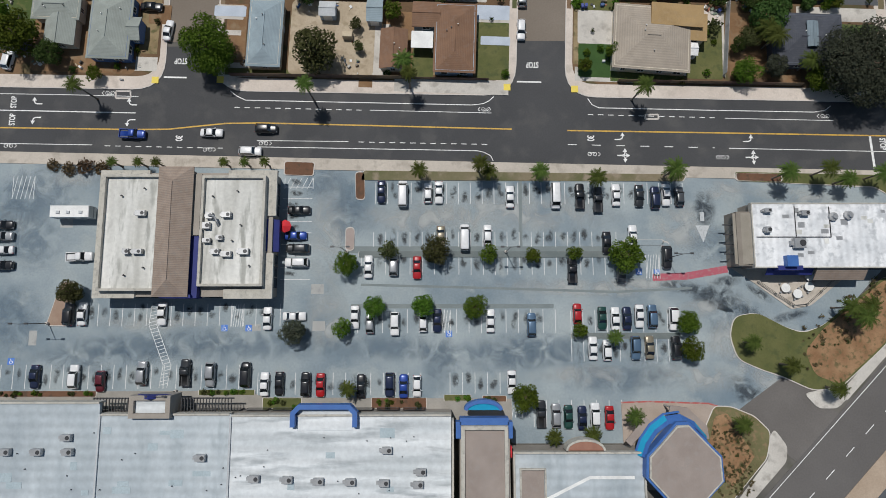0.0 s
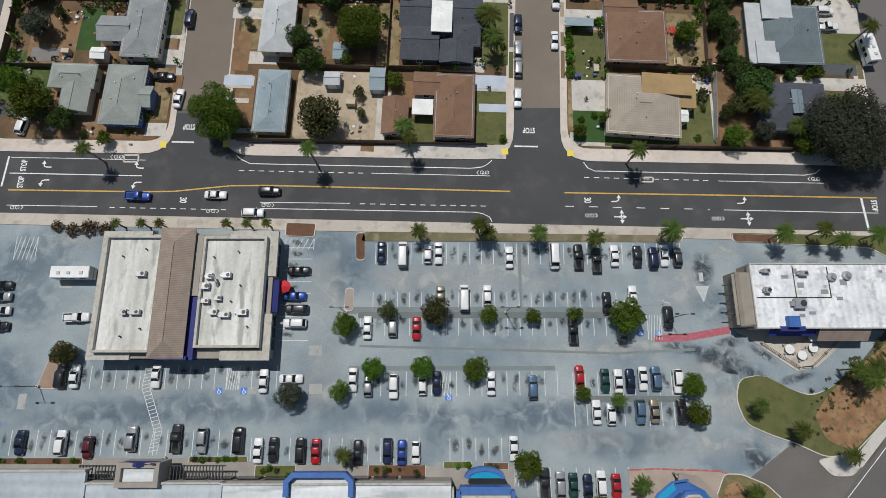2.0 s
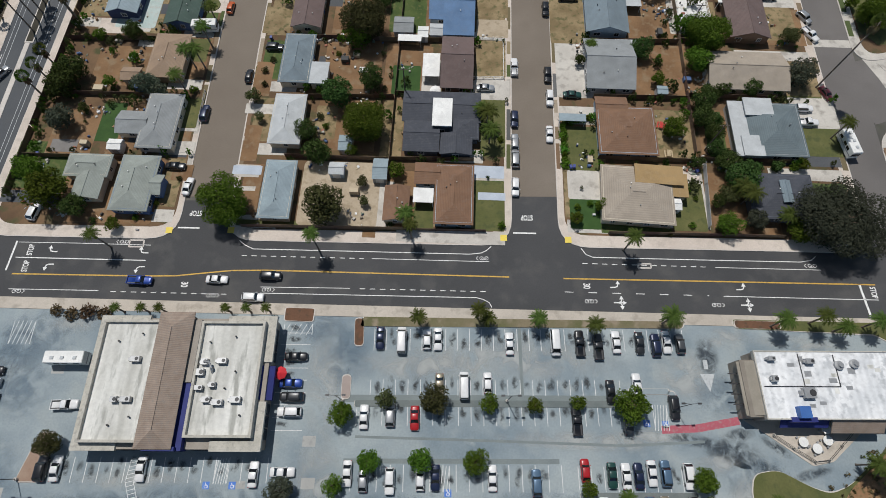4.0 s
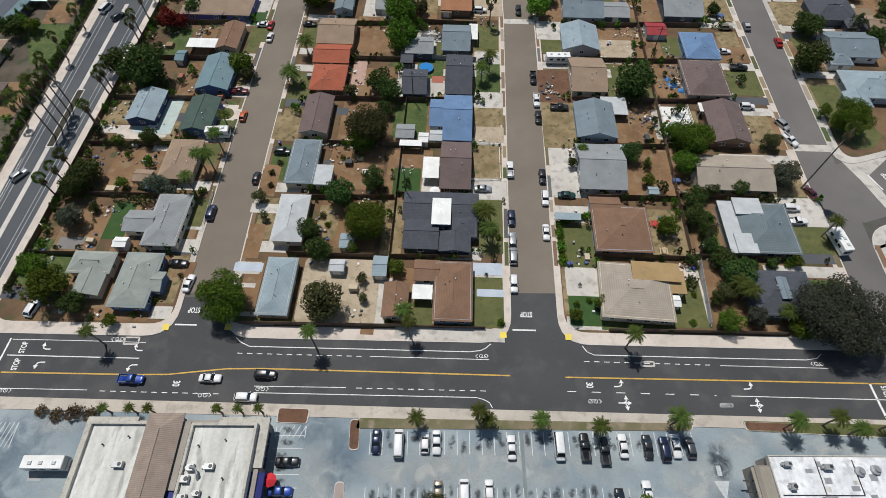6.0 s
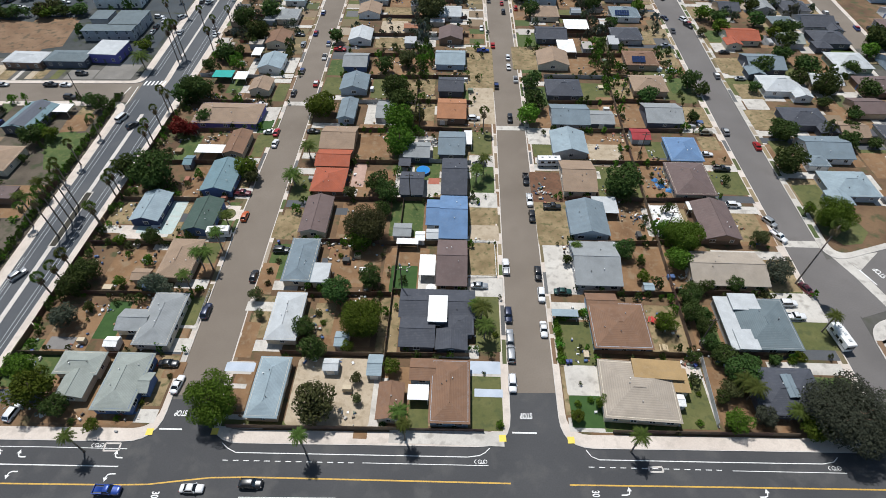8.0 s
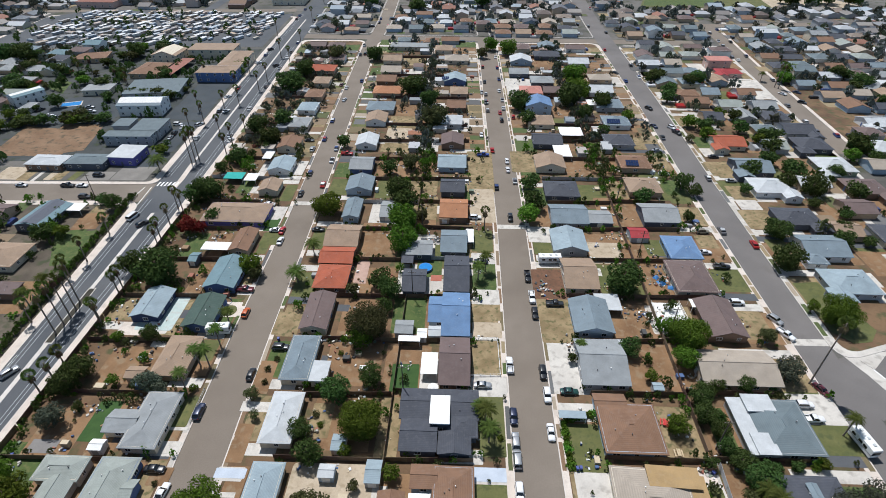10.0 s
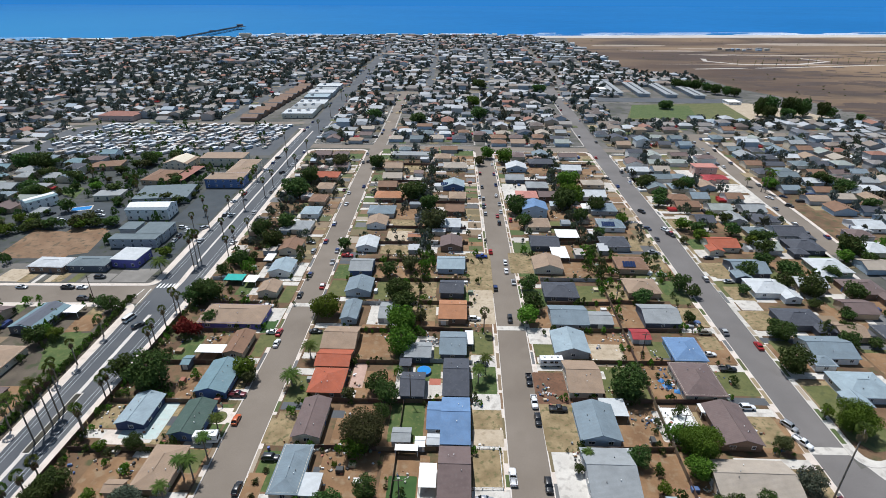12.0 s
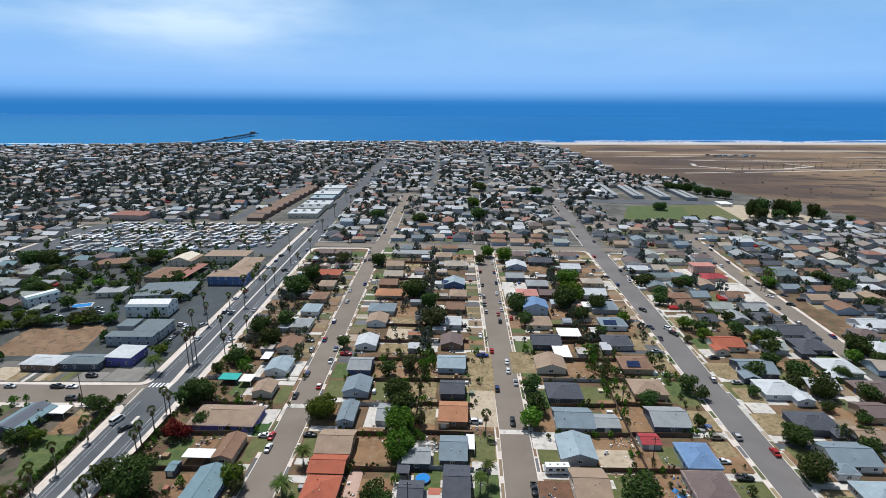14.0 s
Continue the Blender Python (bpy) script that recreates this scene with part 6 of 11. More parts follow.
car(-116.7, 168.7, 75, "van", "white")
car(-146.0, 200.4, -2, "suv", "black", z=0.16)
car(-154.4, 191.9, -2, "pickup", "charcoal", z=0.01)
car(-148.6, 191.9, -2, "sedan", "white", z=0.01)
car(-173.6, 192.0, -2, "sedan", "silver", z=0.01)
car(-142.6, 182.9, -2, "suv", "charcoal", z=0.01)
car(-122.8, 253.6, 60, "suv", "silver")
car(-115.1, 271.4, 60, "sedan", "white")
car(-101.3, 235.7, 75, "sedan", "white")
car(-133.6, 253.6, -2, "suv", "white", z=0.16)
car(22.9, 300.5, -92, "sedan", "silver")
car(19.4, 242.8, -92, "sedan", "white")
car(30.9, 260.8, 88, "suv", "black")
car(30.9, 270.9, 88, "sedan", "red")
car(29.3, 215.3, 88, "sedan", "white")
car(28.9, 207.1, 88, "sedan", "white")
car(18.9, 220.9, -2, "pickup", "blue", z=0.16)
car(37.3, 264.7, 88, "suv", "red")
car(33.2, 303.5, 88, "sedan", "white")
car(25.7, 318.4, -92, "sedan", "black")
car(30.0, 371.9, -92, "sedan", "black")
car(24.2, 285.0, -92, "suv", "grey")
car(-111.0, 163.9, 60, "suv", "black")
car(-107.6, 347.0, 60, "suv", "black")
car(-120.1, 382.2, 60, "suv", "black")
car(-120.6, 353.0, 60, "sedan", "white")
car(-121.0, 292.3, 60, "sedan", "white")
car(-63.4, 235.5, -2, "sedan", "grey", z=0.16)
car(-60.1, 226.2, 88, "suv", "silver")
car(-43.4, 221.6, -2, "pickup", "red", z=0.16)
car(109.3, 335.8, -60, "sedan", "charcoal")
car(112.3, 277.5, -60, "suv", "black")
car(196.8, 300.5, -50, "sedan", "white")
car(206.3, 302.6, -50, "sedan", "navy")
car(200.8, 286.9, -50, "suv", "black")
car(205.7, 320.6, -50, "sedan", "charcoal")
car(-78.0, 538.0, 80, "sedan", "white")
car(-52.6, 373.4, 80, "suv", "black")
car(-54.6, 288.6, 80, "sedan", "white")
car(-59.7, 312.2, 80, "sedan", "maroon")

# lawns, beds, drives and bare ground of the yards
patch(-78.1, 59.6, 22.9, 17.3, DIRT, "bare orange-brown earth round two houses")
patch(-82.7, 78.8, 5.8, 11.6, VIVID, "deep green watered lawn")
patch(-63.6, 71.1, 6.2, 3.6, PALE_CONCRETE, "pale concrete drive of a house")
patch(-65.1, 79.1, 2.3, 12.2, DULL_GRASS, "dull olive lawn with worn patches")
patch(-62.2, 64.4, 4.8, 4.4, DIRT, "patch of bare brown earth")
patch(-81.0, 116.9, 4.2, 17.7, PALE_CONCRETE, "pale concrete drive of a house")
patch(-89.7, 110.1, 7.4, 5.3, CONCRETE, "pinkish concrete drive of a house")
patch(-87.1, 151.3, 6.9, 14.3, GRASS, "green lawn of a yard")
patch(-63.0, 164.2, 4.6, 8.4, VIVID, "deep green watered lawn")
patch(-60.9, 155.1, 7.2, 7.2, DULL_GRASS, "dull olive lawn with worn patches")
patch(-63.8, 171.8, 4.9, 8.5, PALE_CONCRETE, "pale concrete drive of a house")
patch(-65.2, 101.8, 5.8, 7.7, DULL_GRASS, "dull olive lawn with worn patches")
patch(-63.5, 118.3, 5.1, 6.5, CONCRETE, "pinkish concrete drive of a house")
patch(-61.7, 127.3, 4.9, 4.9, PALE_CONCRETE, "pale concrete drive of a house")
patch(-46.8, 65.0, 6.0, 3.4, PALE_CONCRETE, "pale concrete drive of a house")
patch(-46.4, 60.2, 4.4, 1.2, PALE_CONCRETE, "pale concrete drive of a house")
patch(-39.9, 51.1, 15.0, 1.6, DULL_GRASS, "dull olive lawn with worn patches")
patch(-24.2, 59.0, 18.6, 17.2, SANDY, "pale sandy yard")
patch(-46.9, 72.9, 3.9, 10.3, DIRT, "patch of bare brown earth")
patch(-46.3, 83.0, 7.0, 3.0, PALE_CONCRETE, "pale concrete drive of a house")
patch(-29.2, 79.1, 5.3, 9.9, DRY, "dry straw-coloured lawn")
patch(-46.4, 112.5, 4.7, 9.5, DRY, "dry straw-coloured lawn")
patch(-22.4, 103.7, 11.7, 9.2, DIRT, "patch of bare brown earth")
patch(-13.4, 56.0, 3.6, 12.6, PALE_CONCRETE, "pale concrete drive of a house")
patch(-4.3, 53.2, 4.6, 6.9, DULL_GRASS, "dull olive lawn with worn patches")
patch(10.9, 53.8, 7.2, 8.7, DULL_GRASS, "dull olive lawn with worn patches")
patch(11.2, 64.3, 7.3, 3.3, PALE_CONCRETE, "pale concrete drive of a house")
patch(11.0, 60.6, 7.1, 3.5, DULL_GRASS, "dull olive lawn with worn patches")
patch(-12.5, 77.1, 5.3, 17.8, DRY, "dry straw-coloured lawn")
patch(12.5, 78.0, 6.2, 17.4, DULL_GRASS, "dull olive lawn with worn patches")
patch(5.0, 69.4, 9.7, 3.7, PALE_CONCRETE, "pale concrete drive of a house")
patch(-9.5, 92.3, 7.3, 9.5, VIVID, "deep green watered lawn")
patch(12.5, 89.3, 9.3, 6.2, PALE_CONCRETE, "pale concrete drive of a house")
patch(12.6, 99.5, 7.9, 12.5, DRY, "dry straw-coloured lawn")
patch(-9.5, 116.4, 9.9, 16.2, GRASS, "green lawn of a yard")
patch(13.7, 118.5, 8.6, 9.3, DRY, "dry straw-coloured lawn")
patch(13.4, 109.9, 8.6, 6.3, SANDY, "pale sandy yard")
patch(13.9, 124.3, 8.7, 6.9, PALE_CONCRETE, "pale concrete drive of a house")
patch(14.3, 136.0, 7.4, 15.1, GRASS, "green lawn of a yard")
patch(14.3, 144.0, 8.2, 6.1, PALE_CONCRETE, "pale concrete drive of a house")
patch(14.6, 154.4, 7.4, 13.0, DULL_GRASS, "dull olive lawn with worn patches")
patch(-6.8, 176.5, 10.3, 17.1, DRY, "dry straw-coloured lawn")
patch(16.1, 178.5, 9.7, 24.8, SANDY, "pale sandy yard")
patch(-1.4, 130.1, 4.4, 5.5, PALE_CONCRETE, "pale concrete drive of a house")
patch(-3.9, 138.2, 8.3, 8.7, GRASS, "green lawn of a yard")
patch(-24.9, 154.5, 8.9, 22.1, DIRT, "patch of bare brown earth")
patch(34.3, 62.2, 9.0, 9.0, PALE_CONCRETE, "pale concrete drive of a house")
patch(33.5, 53.9, 7.6, 7.7, VIVID, "deep green watered lawn")
patch(44.6, 50.1, 16.1, 2.4, GRASS, "green lawn of a yard")
patch(57.4, 56.0, 8.0, 12.6, DULL_GRASS, "dull olive lawn with worn patches")
patch(57.2, 76.0, 9.6, 14.6, DRY, "dry straw-coloured lawn")
patch(59.2, 64.4, 4.6, 3.0, CONCRETE, "pinkish paved drive of a yard")
patch(76.0, 50.6, 4.4, 3.4, DIRT, "patch of bare orange earth")
patch(-91.0, 76.0, 11.0, 15.0, DIRT, "bare orange-brown back yard")
patch(-24.0, 96.0, 14.0, 13.0, DIRT, "bare orange-brown back yard")
patch(-83.5, 96.5, 15.0, 13.0, DIRT, "bare orange-brown back yard")
patch(-46.6, 92.5, 4.6, 11.0, DIRT, "patch of bare brown earth")
patch(34.1, 80.9, 8.4, 4.0, PALE_CONCRETE, "pale concrete drive of a house")
patch(33.7, 71.9, 9.2, 12.6, DULL_GRASS, "dull olive lawn with worn patches")
patch(34.1, 96.1, 9.0, 18.2, PALE_CONCRETE, "pale concrete drive of a house")
patch(57.5, 95.9, 17.9, 17.1, DIRT, "patch of bare brown earth")
patch(34.4, 114.3, 10.3, 19.0, DRY, "dry straw-coloured lawn")
patch(34.9, 130.7, 10.9, 14.7, MULCH, "bed of dark brown mulch")
patch(36.2, 158.4, 9.5, 9.9, PALE_CONCRETE, "pale concrete drive of a house")
patch(57.0, 147.3, 11.1, 12.3, SANDY, "pale sandy yard")
patch(68.6, 174.1, 16.5, 19.9, DIRT, "patch of bare brown earth")
patch(92.3, 76.2, 13.0, 12.7, DULL_GRASS, "dull olive lawn with worn patches")
patch(93.8, 82.7, 11.6, 9.3, PALE_CONCRETE, "pale concrete drive of a house")
patch(91.3, 93.6, 12.7, 11.2, DRY, "dry straw-coloured lawn")
patch(91.3, 112.3, 10.1, 12.0, DRY, "dry straw-coloured lawn")
patch(95.0, 132.6, 5.2, 8.4, DULL_GRASS, "dull olive lawn with worn patches")
patch(94.9, 154.2, 6.8, 7.9, DRY, "dry straw-coloured lawn")
patch(76.0, 150.4, 8.5, 9.4, DULL_GRASS, "dull olive lawn with worn patches")
patch(95.6, 186.0, 8.0, 12.0, DULL_GRASS, "dull olive lawn with worn patches")
patch(66.7, 114.4, 9.5, 12.2, PALE_CONCRETE, "pale concrete drive of a house")
patch(118.7, 116.8, 9.0, 12.0, DULL_GRASS, "dull olive lawn with worn patches")
patch(122.4, 188.2, 9.0, 12.0, DRY, "dry straw-coloured lawn")
patch(123.9, 206.9, 9.0, 12.0, DRY, "dry straw-coloured lawn")
patch(125.4, 236.0, 7.7, 12.0, GRASS, "green lawn of a yard")
patch(125.3, 225.2, 9.0, 8.7, PALE_CONCRETE, "pale concrete drive of a house")
patch(96.1, 192.9, 8.0, 12.0, GRASS, "green lawn of a yard")
patch(121.6, 179.4, 8.4, 7.4, PALE_CONCRETE, "pale concrete drive of a house")
patch(119.4, 151.9, 6.9, 7.7, DULL_GRASS, "dull olive lawn with worn patches")
patch(119.0, 123.8, 9.0, 12.0, DULL_GRASS, "dull olive lawn with worn patches")
patch(98.1, 214.1, 7.3, 12.0, DRY, "dry straw-coloured lawn")
patch(-132.8, 154.3, 5.8, 13.6, GRASS, "green lawn of a yard")
patch(-182.3, 237.8, 18.5, 35.0, DIRT, "patch of bare brown earth")
patch(-172.0, 200.4, 1.6, 8.4, PALE_CONCRETE, "pale concrete drive of a house")
patch(-156.2, 200.8, 3.4, 7.6, DULL_GRASS, "dull olive lawn with worn patches")
patch(-132.4, 203.6, 15.0, 13.0, surface("pale_yard_asphalt", (0.165, 0.155, 0.140), (0.225, 0.210, 0.190), 0.2, 3, 0.95, 0, 0.2), "pale grey asphalt yard beside a shop")
patch(-146.5, 200.8, 12.0, 7.6, surface("pale_yard_asphalt", (0.165, 0.155, 0.140), (0.225, 0.210, 0.190)), "pale grey asphalt yard beside a shop")
patch(-163.8, 201.0, 6.0, 7.4, DRY, "dry straw-coloured lawn")
patch(-166.6, 201.0, 3.0, 8.0, SANDY, "sandy front yard")
patch(-184.5, 203.0, 11.0, 11.0, SANDY, "pale sandy front yard")
patch(-177.0, 200.6, 5.0, 8.0, DRY, "dry straw-coloured lawn")
patch(-142.4, 278.2, 15.8, 26.2, AVENUE, "grey asphalt yard")
patch(-132.5, 166.6, 5.4, 20.3, DRY, "dry straw-coloured lawn")
patch(-80.9, 192.2, 5.8, 11.1, GRASS, "green lawn of a yard")
patch(-67.6, 210.4, 3.3, 10.9, DULL_GRASS, "dull olive lawn with worn patches")
patch(-21.2, 242.5, 12.3, 17.3, SANDY, "pale sandy yard")
patch(-7.5, 192.3, 11.5, 21.7, DRY, "dry straw-coloured lawn")
patch(16.7, 206.8, 11.5, 37.1, DRY, "dry straw-coloured lawn")
patch(37.2, 215.5, 12.1, 20.1, DRY, "dry straw-coloured lawn")
patch(90.0, 202.4, 10.9, 8.1, DULL_GRASS, "dull olive lawn with worn patches")
patch(42.6, 310.8, 9.1, 30.4, PALE_CONCRETE, "pale concrete drive of a house")

# ---- the shopping lot ----
S_WALK = surface("south_pavement", (0.42, 0.375, 0.32), (0.52, 0.465, 0.40), 0.12, 4.0, 0.9, 0, 0.2, c=(0.36, 0.32, 0.27))
sheet("pavement", [(-160, south_kerb(-160) - 2.6), (120, south_kerb(120) - 2.4), (120, south_kerb(120)), (-160, south_kerb(-160))], 0.13, S_WALK, "concrete pavement along the main road", 0.2)
sheet("parking_lot", [(-190, -21), (12, -22), (14, -27), (38, -27), (40, -21), (63, -22.5), (70, -14.5), (93, 9), (120, 28.5), (-190, 32.5)], 0.004, LOT, "broad worn blue-grey asphalt parking lot with faded stains", 0.04, "parking lot")
# paler repaired patches and darker runs on the asphalt
PATCH = surface("lot_patch", (0.33, 0.33, 0.32), (0.40, 0.40, 0.385), 0.3, 4, 0.9, 0, 0.2, c=(0.28, 0.285, 0.28))
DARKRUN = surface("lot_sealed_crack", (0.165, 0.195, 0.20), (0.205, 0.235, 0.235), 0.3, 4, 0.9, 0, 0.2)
for x, y, wd, dp in ((-26, 4.0, 2.6, 2.0), (-25.5, -3.6, 2.6, 2.0), (-38.5, -3.9, 2.2, 1.3), (-84, -6, 1.6, 3.0), (-31, -5.5, 1.0, 2.2), (-79, 18.5, 2.6, 3.2)):
    solid("asphalt_patch", Soup().box(x, y, 0.0, wd, dp, 0.008), PATCH, "pale rectangular repair patch in the asphalt", "asphalt patch", kind="structure")
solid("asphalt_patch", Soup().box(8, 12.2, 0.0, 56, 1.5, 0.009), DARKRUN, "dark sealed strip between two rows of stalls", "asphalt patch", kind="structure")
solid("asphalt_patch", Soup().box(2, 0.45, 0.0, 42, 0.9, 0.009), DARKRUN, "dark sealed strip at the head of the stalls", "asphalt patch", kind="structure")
solid("asphalt_patch", ribbon([(-17, 4.9), (10, 4.2), (36, 3.4), (52, 4.2)], 0.5, 0.0, 0.0085), DARKRUN, "dark sealed crack across the lot", "asphalt patch", kind="structure")
solid("asphalt_patch", ribbon([(16.5, 28), (16.4, 8)], 0.7, 0.0, 0.0088), DARKRUN, "dark sealed crack across the lot", "asphalt patch", kind="structure")


def stalls(x0, x1, step, ya, yb, mat=FADED, lean=0.0):
    s = Soup()
    n = int(round((x1 - x0) / step))
    for i in range(n + 1):
        x = x0 + i * step
        ribbon([(x, ya), (x + lean, yb)], 0.14, 0.004, 0.012, s)
    return solid("stall_lines", s, mat, "faded white parking stall lines on the asphalt", "stall lines", kind="structure")


LINE = surface("stall_paint", (0.56, 0.57, 0.57), (0.66, 0.67, 0.67), 0.8, 8.0, 0.8, c=(0.40, 0.42, 0.43))
stalls(-14.2, 51.0, 2.51, 26.6, 22.0, LINE)
stalls(-14.5, 36.5, 2.55, 16.0, 12.9, LINE)
stalls(-17.0, 36.5, 2.55, 11.3, 7.0, LINE)
stalls(-17.5, 23.5, 2.55, -0.2, -5.0, LINE)
stalls(26.5, 49.0, 2.5, -0.4, -4.9, LINE)
stalls(26.5, 49.0, 2.5, -6.2, -10.8, LINE)
stalls(-95.0, -40.5, 2.55, -11.4, -16.2, LINE)
stalls(-37.6, -3.8, 2.55, -13.0, -17.4, LINE)
stalls(1.5, 12.5, 2.55, -13.0, -17.2, LINE)
stalls(18.5, 36.5, 2.55, -18.5, -23.8, LINE)
stalls(-73.5, -34.0, 2.5, 1.0, -3.6, LINE)
s = Soup()
for i in range(9):
    ribbon([(-33.8, 6.0 + i * 2.45), (-27.6, 6.0 + i * 2.45)], 0.14, 0.004, 0.012, s)
solid("stall_lines", s, LINE, "faded white parking stall lines on the asphalt", "stall lines", kind="structure")
# soft stains: oil drips in the stalls, pale wear and dark damp runs in the aisles
def soft_mat(name, a, b, strength, grain):
    """A stain that fades out towards its rim and is broken up by grain."""
    m = surface(name, a, b, 0.5, 4.0, 0.85, 0, 0.0)
    n, l = m.node_tree.nodes, m.node_tree.links
    uv, sub, ln, fall = n.new("ShaderNodeTexCoord"), n.new("ShaderNodeVectorMath"), n.new("ShaderNodeVectorMath"), n.new("ShaderNodeMapRange")
    sub.operation, ln.operation, fall.interpolation_type = "SUBTRACT", "LENGTH", "SMOOTHSTEP"
    sub.inputs[1].default_value = (0.5, 0.5, 0.0)
    fall.inputs["From Min"].default_value, fall.inputs["From Max"].default_value = 0.5, 0.08
    l.new(uv.outputs["UV"], sub.inputs[0])
    l.new(sub.outputs[0], ln.inputs[0])
    l.new(ln.outputs["Value"], fall.inputs["Value"])
    geo, nz, cut = n.new("ShaderNodeNewGeometry"), n.new("ShaderNodeTexNoise"), n.new("ShaderNodeMapRange")
    nz.inputs["Scale"].default_value, nz.inputs["Detail"].default_value, nz.inputs["Distortion"].default_value = grain, 6, 0.9
    cut.inputs["From Min"].default_value, cut.inputs["From Max"].default_value, cut.inputs["To Max"].default_value = 0.34, 0.62, strength
    l.new(geo.outputs["Position"], nz.inputs["Vector"])
    l.new(nz.outputs[0], cut.inputs["Value"])
    mul, mix, clear = n.new("ShaderNodeMath"), n.new("ShaderNodeMixShader"), n.new("ShaderNodeBsdfTransparent")
    mul.operation = "MULTIPLY"
    l.new(fall.outputs[0], mul.inputs[0])
    l.new(cut.outputs[0], mul.inputs[1])
    l.new(mul.outputs[0], mix.inputs[0])
    l.new(clear.outputs[0], mix.inputs[1])
    l.new(n["Principled BSDF"].outputs[0], mix.inputs[2])
    l.new(mix.outputs[0], n["Material Output"].inputs[0])
    return m


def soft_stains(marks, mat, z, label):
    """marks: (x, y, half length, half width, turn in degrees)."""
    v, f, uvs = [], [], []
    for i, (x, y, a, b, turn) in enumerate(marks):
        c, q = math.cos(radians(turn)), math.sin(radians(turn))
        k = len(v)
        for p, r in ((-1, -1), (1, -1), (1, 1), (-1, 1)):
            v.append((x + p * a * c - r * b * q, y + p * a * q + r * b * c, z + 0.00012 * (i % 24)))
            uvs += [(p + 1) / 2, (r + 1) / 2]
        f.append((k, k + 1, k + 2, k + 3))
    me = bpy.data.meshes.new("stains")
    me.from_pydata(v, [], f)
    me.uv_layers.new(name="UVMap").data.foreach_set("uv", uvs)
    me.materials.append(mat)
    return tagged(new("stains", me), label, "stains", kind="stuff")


soft_stains(((14, 20, 30, 5.5, 0), (-5, 19, 18, 4, 0), (40, 5.0, 16, 2.0, 2), (28, 4.2, 22, 2.4, -2), (50, 17, 7, 7, 0), (-24, 16, 5, 16, 0), (-24, -2, 6, 8, 0), (52, -14, 13, 3.5, -4), (30, -13.5, 14, 2.6, 0),
             (54, 0.2, 6, 2.6, 8), (58, -6, 6, 4, 60), (62, -11, 6, 3, -25), (67, -15, 6, 3, -30), (60, 25, 6, 3, 0), (75, 24, 12, 2, -3), (-78, 28, 8, 3, 0), (-60, -3, 14, 2, 0)),
            soft_mat("pale_asphalt_wear", (0.42, 0.44, 0.435), (0.50, 0.515, 0.50), 0.7, 0.22), 0.0045, "pale worn stains on the parking lot asphalt")
soft_stains(((-0.5, -10.8, 4.5, 8, 0), (-44, -7.3, 30, 4.5, 0), (13.5, -9.5, 22, 4.5, 0), (-83, 25, 10, 8, 0), (-86, 14, 9, 8, 0), (-88, -2, 9, 9, 0), (-62, -8, 22, 4, 0), (36, -14.5, 16, 4, 0), (57, 13, 7, 6, 0), (20, -8, 14, 5, 0),
             (-72, -10, 16, 4, 0), (-26, 27, 7, 5, 0), (44, -9, 9, 6, 0), (60, -2, 8, 4, 20), (-10, -8, 16, 3.5, 0), (-20, 20, 6, 8, 0), (-90, 22, 6, 10, 0)),
            soft_mat("blue_grey_asphalt_wear", (0.125, 0.185, 0.245), (0.16, 0.22, 0.275), 0.50, 0.30), 0.0052, "blue-grey damp-looking stains on the parking lot asphalt")
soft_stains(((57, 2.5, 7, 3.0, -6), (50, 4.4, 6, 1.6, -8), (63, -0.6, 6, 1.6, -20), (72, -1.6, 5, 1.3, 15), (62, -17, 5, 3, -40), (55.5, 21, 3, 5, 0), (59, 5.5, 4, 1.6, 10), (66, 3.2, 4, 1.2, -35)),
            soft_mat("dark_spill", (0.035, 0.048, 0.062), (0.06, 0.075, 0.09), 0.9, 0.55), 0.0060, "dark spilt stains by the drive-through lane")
rr = random.Random(77)
marks = []
for x0, x1, y0, y1, st in ((-14, 51, 22.5, 25.6, 2.51), (-14.5, 36, 13.4, 15.6, 2.55), (-17, 36, 7.4, 10.6, 2.55), (-17, 23, -4.4, -1.2, 2.55), (26.5, 48, -4.4, -1.2, 2.5), (26.5, 48, -10, -7, 2.5), (-95, -40, -15.6, -12.6, 2.55), (-37, -4, -16.9, -14.2, 2.55), (1.5, 12, -16.8, -13.8, 2.55), (-73.5, -34, -2.8, 0.4, 2.5)):
    for i in range(int((x1 - x0) / st)):
        for _ in range(rr.choice((1, 2, 2))):
            marks.append((x0 + (i + 0.5) * st + rr.uniform(-0.35, 0.35), y0 + (y1 - y0) * rr.uniform(0.3, 1.0), rr.uniform(0.6, 1.0), rr.uniform(0.9, 1.9), rr.uniform(-8, 8)))
for i in range(9):
    for _ in range(2):
        marks.append((-31.5 + rr.uniform(-1, 1), 7.2 + i * 2.45 + rr.uniform(-0.3, 0.3), rr.uniform(0.9, 1.8), rr.uniform(0.5, 0.9), 0))
soft_stains(marks, soft_mat("oil_stain", (0.045, 0.052, 0.058), (0.085, 0.095, 0.10), 0.75, 0.8), 0.0128, "dark oil stains left in parking stalls")
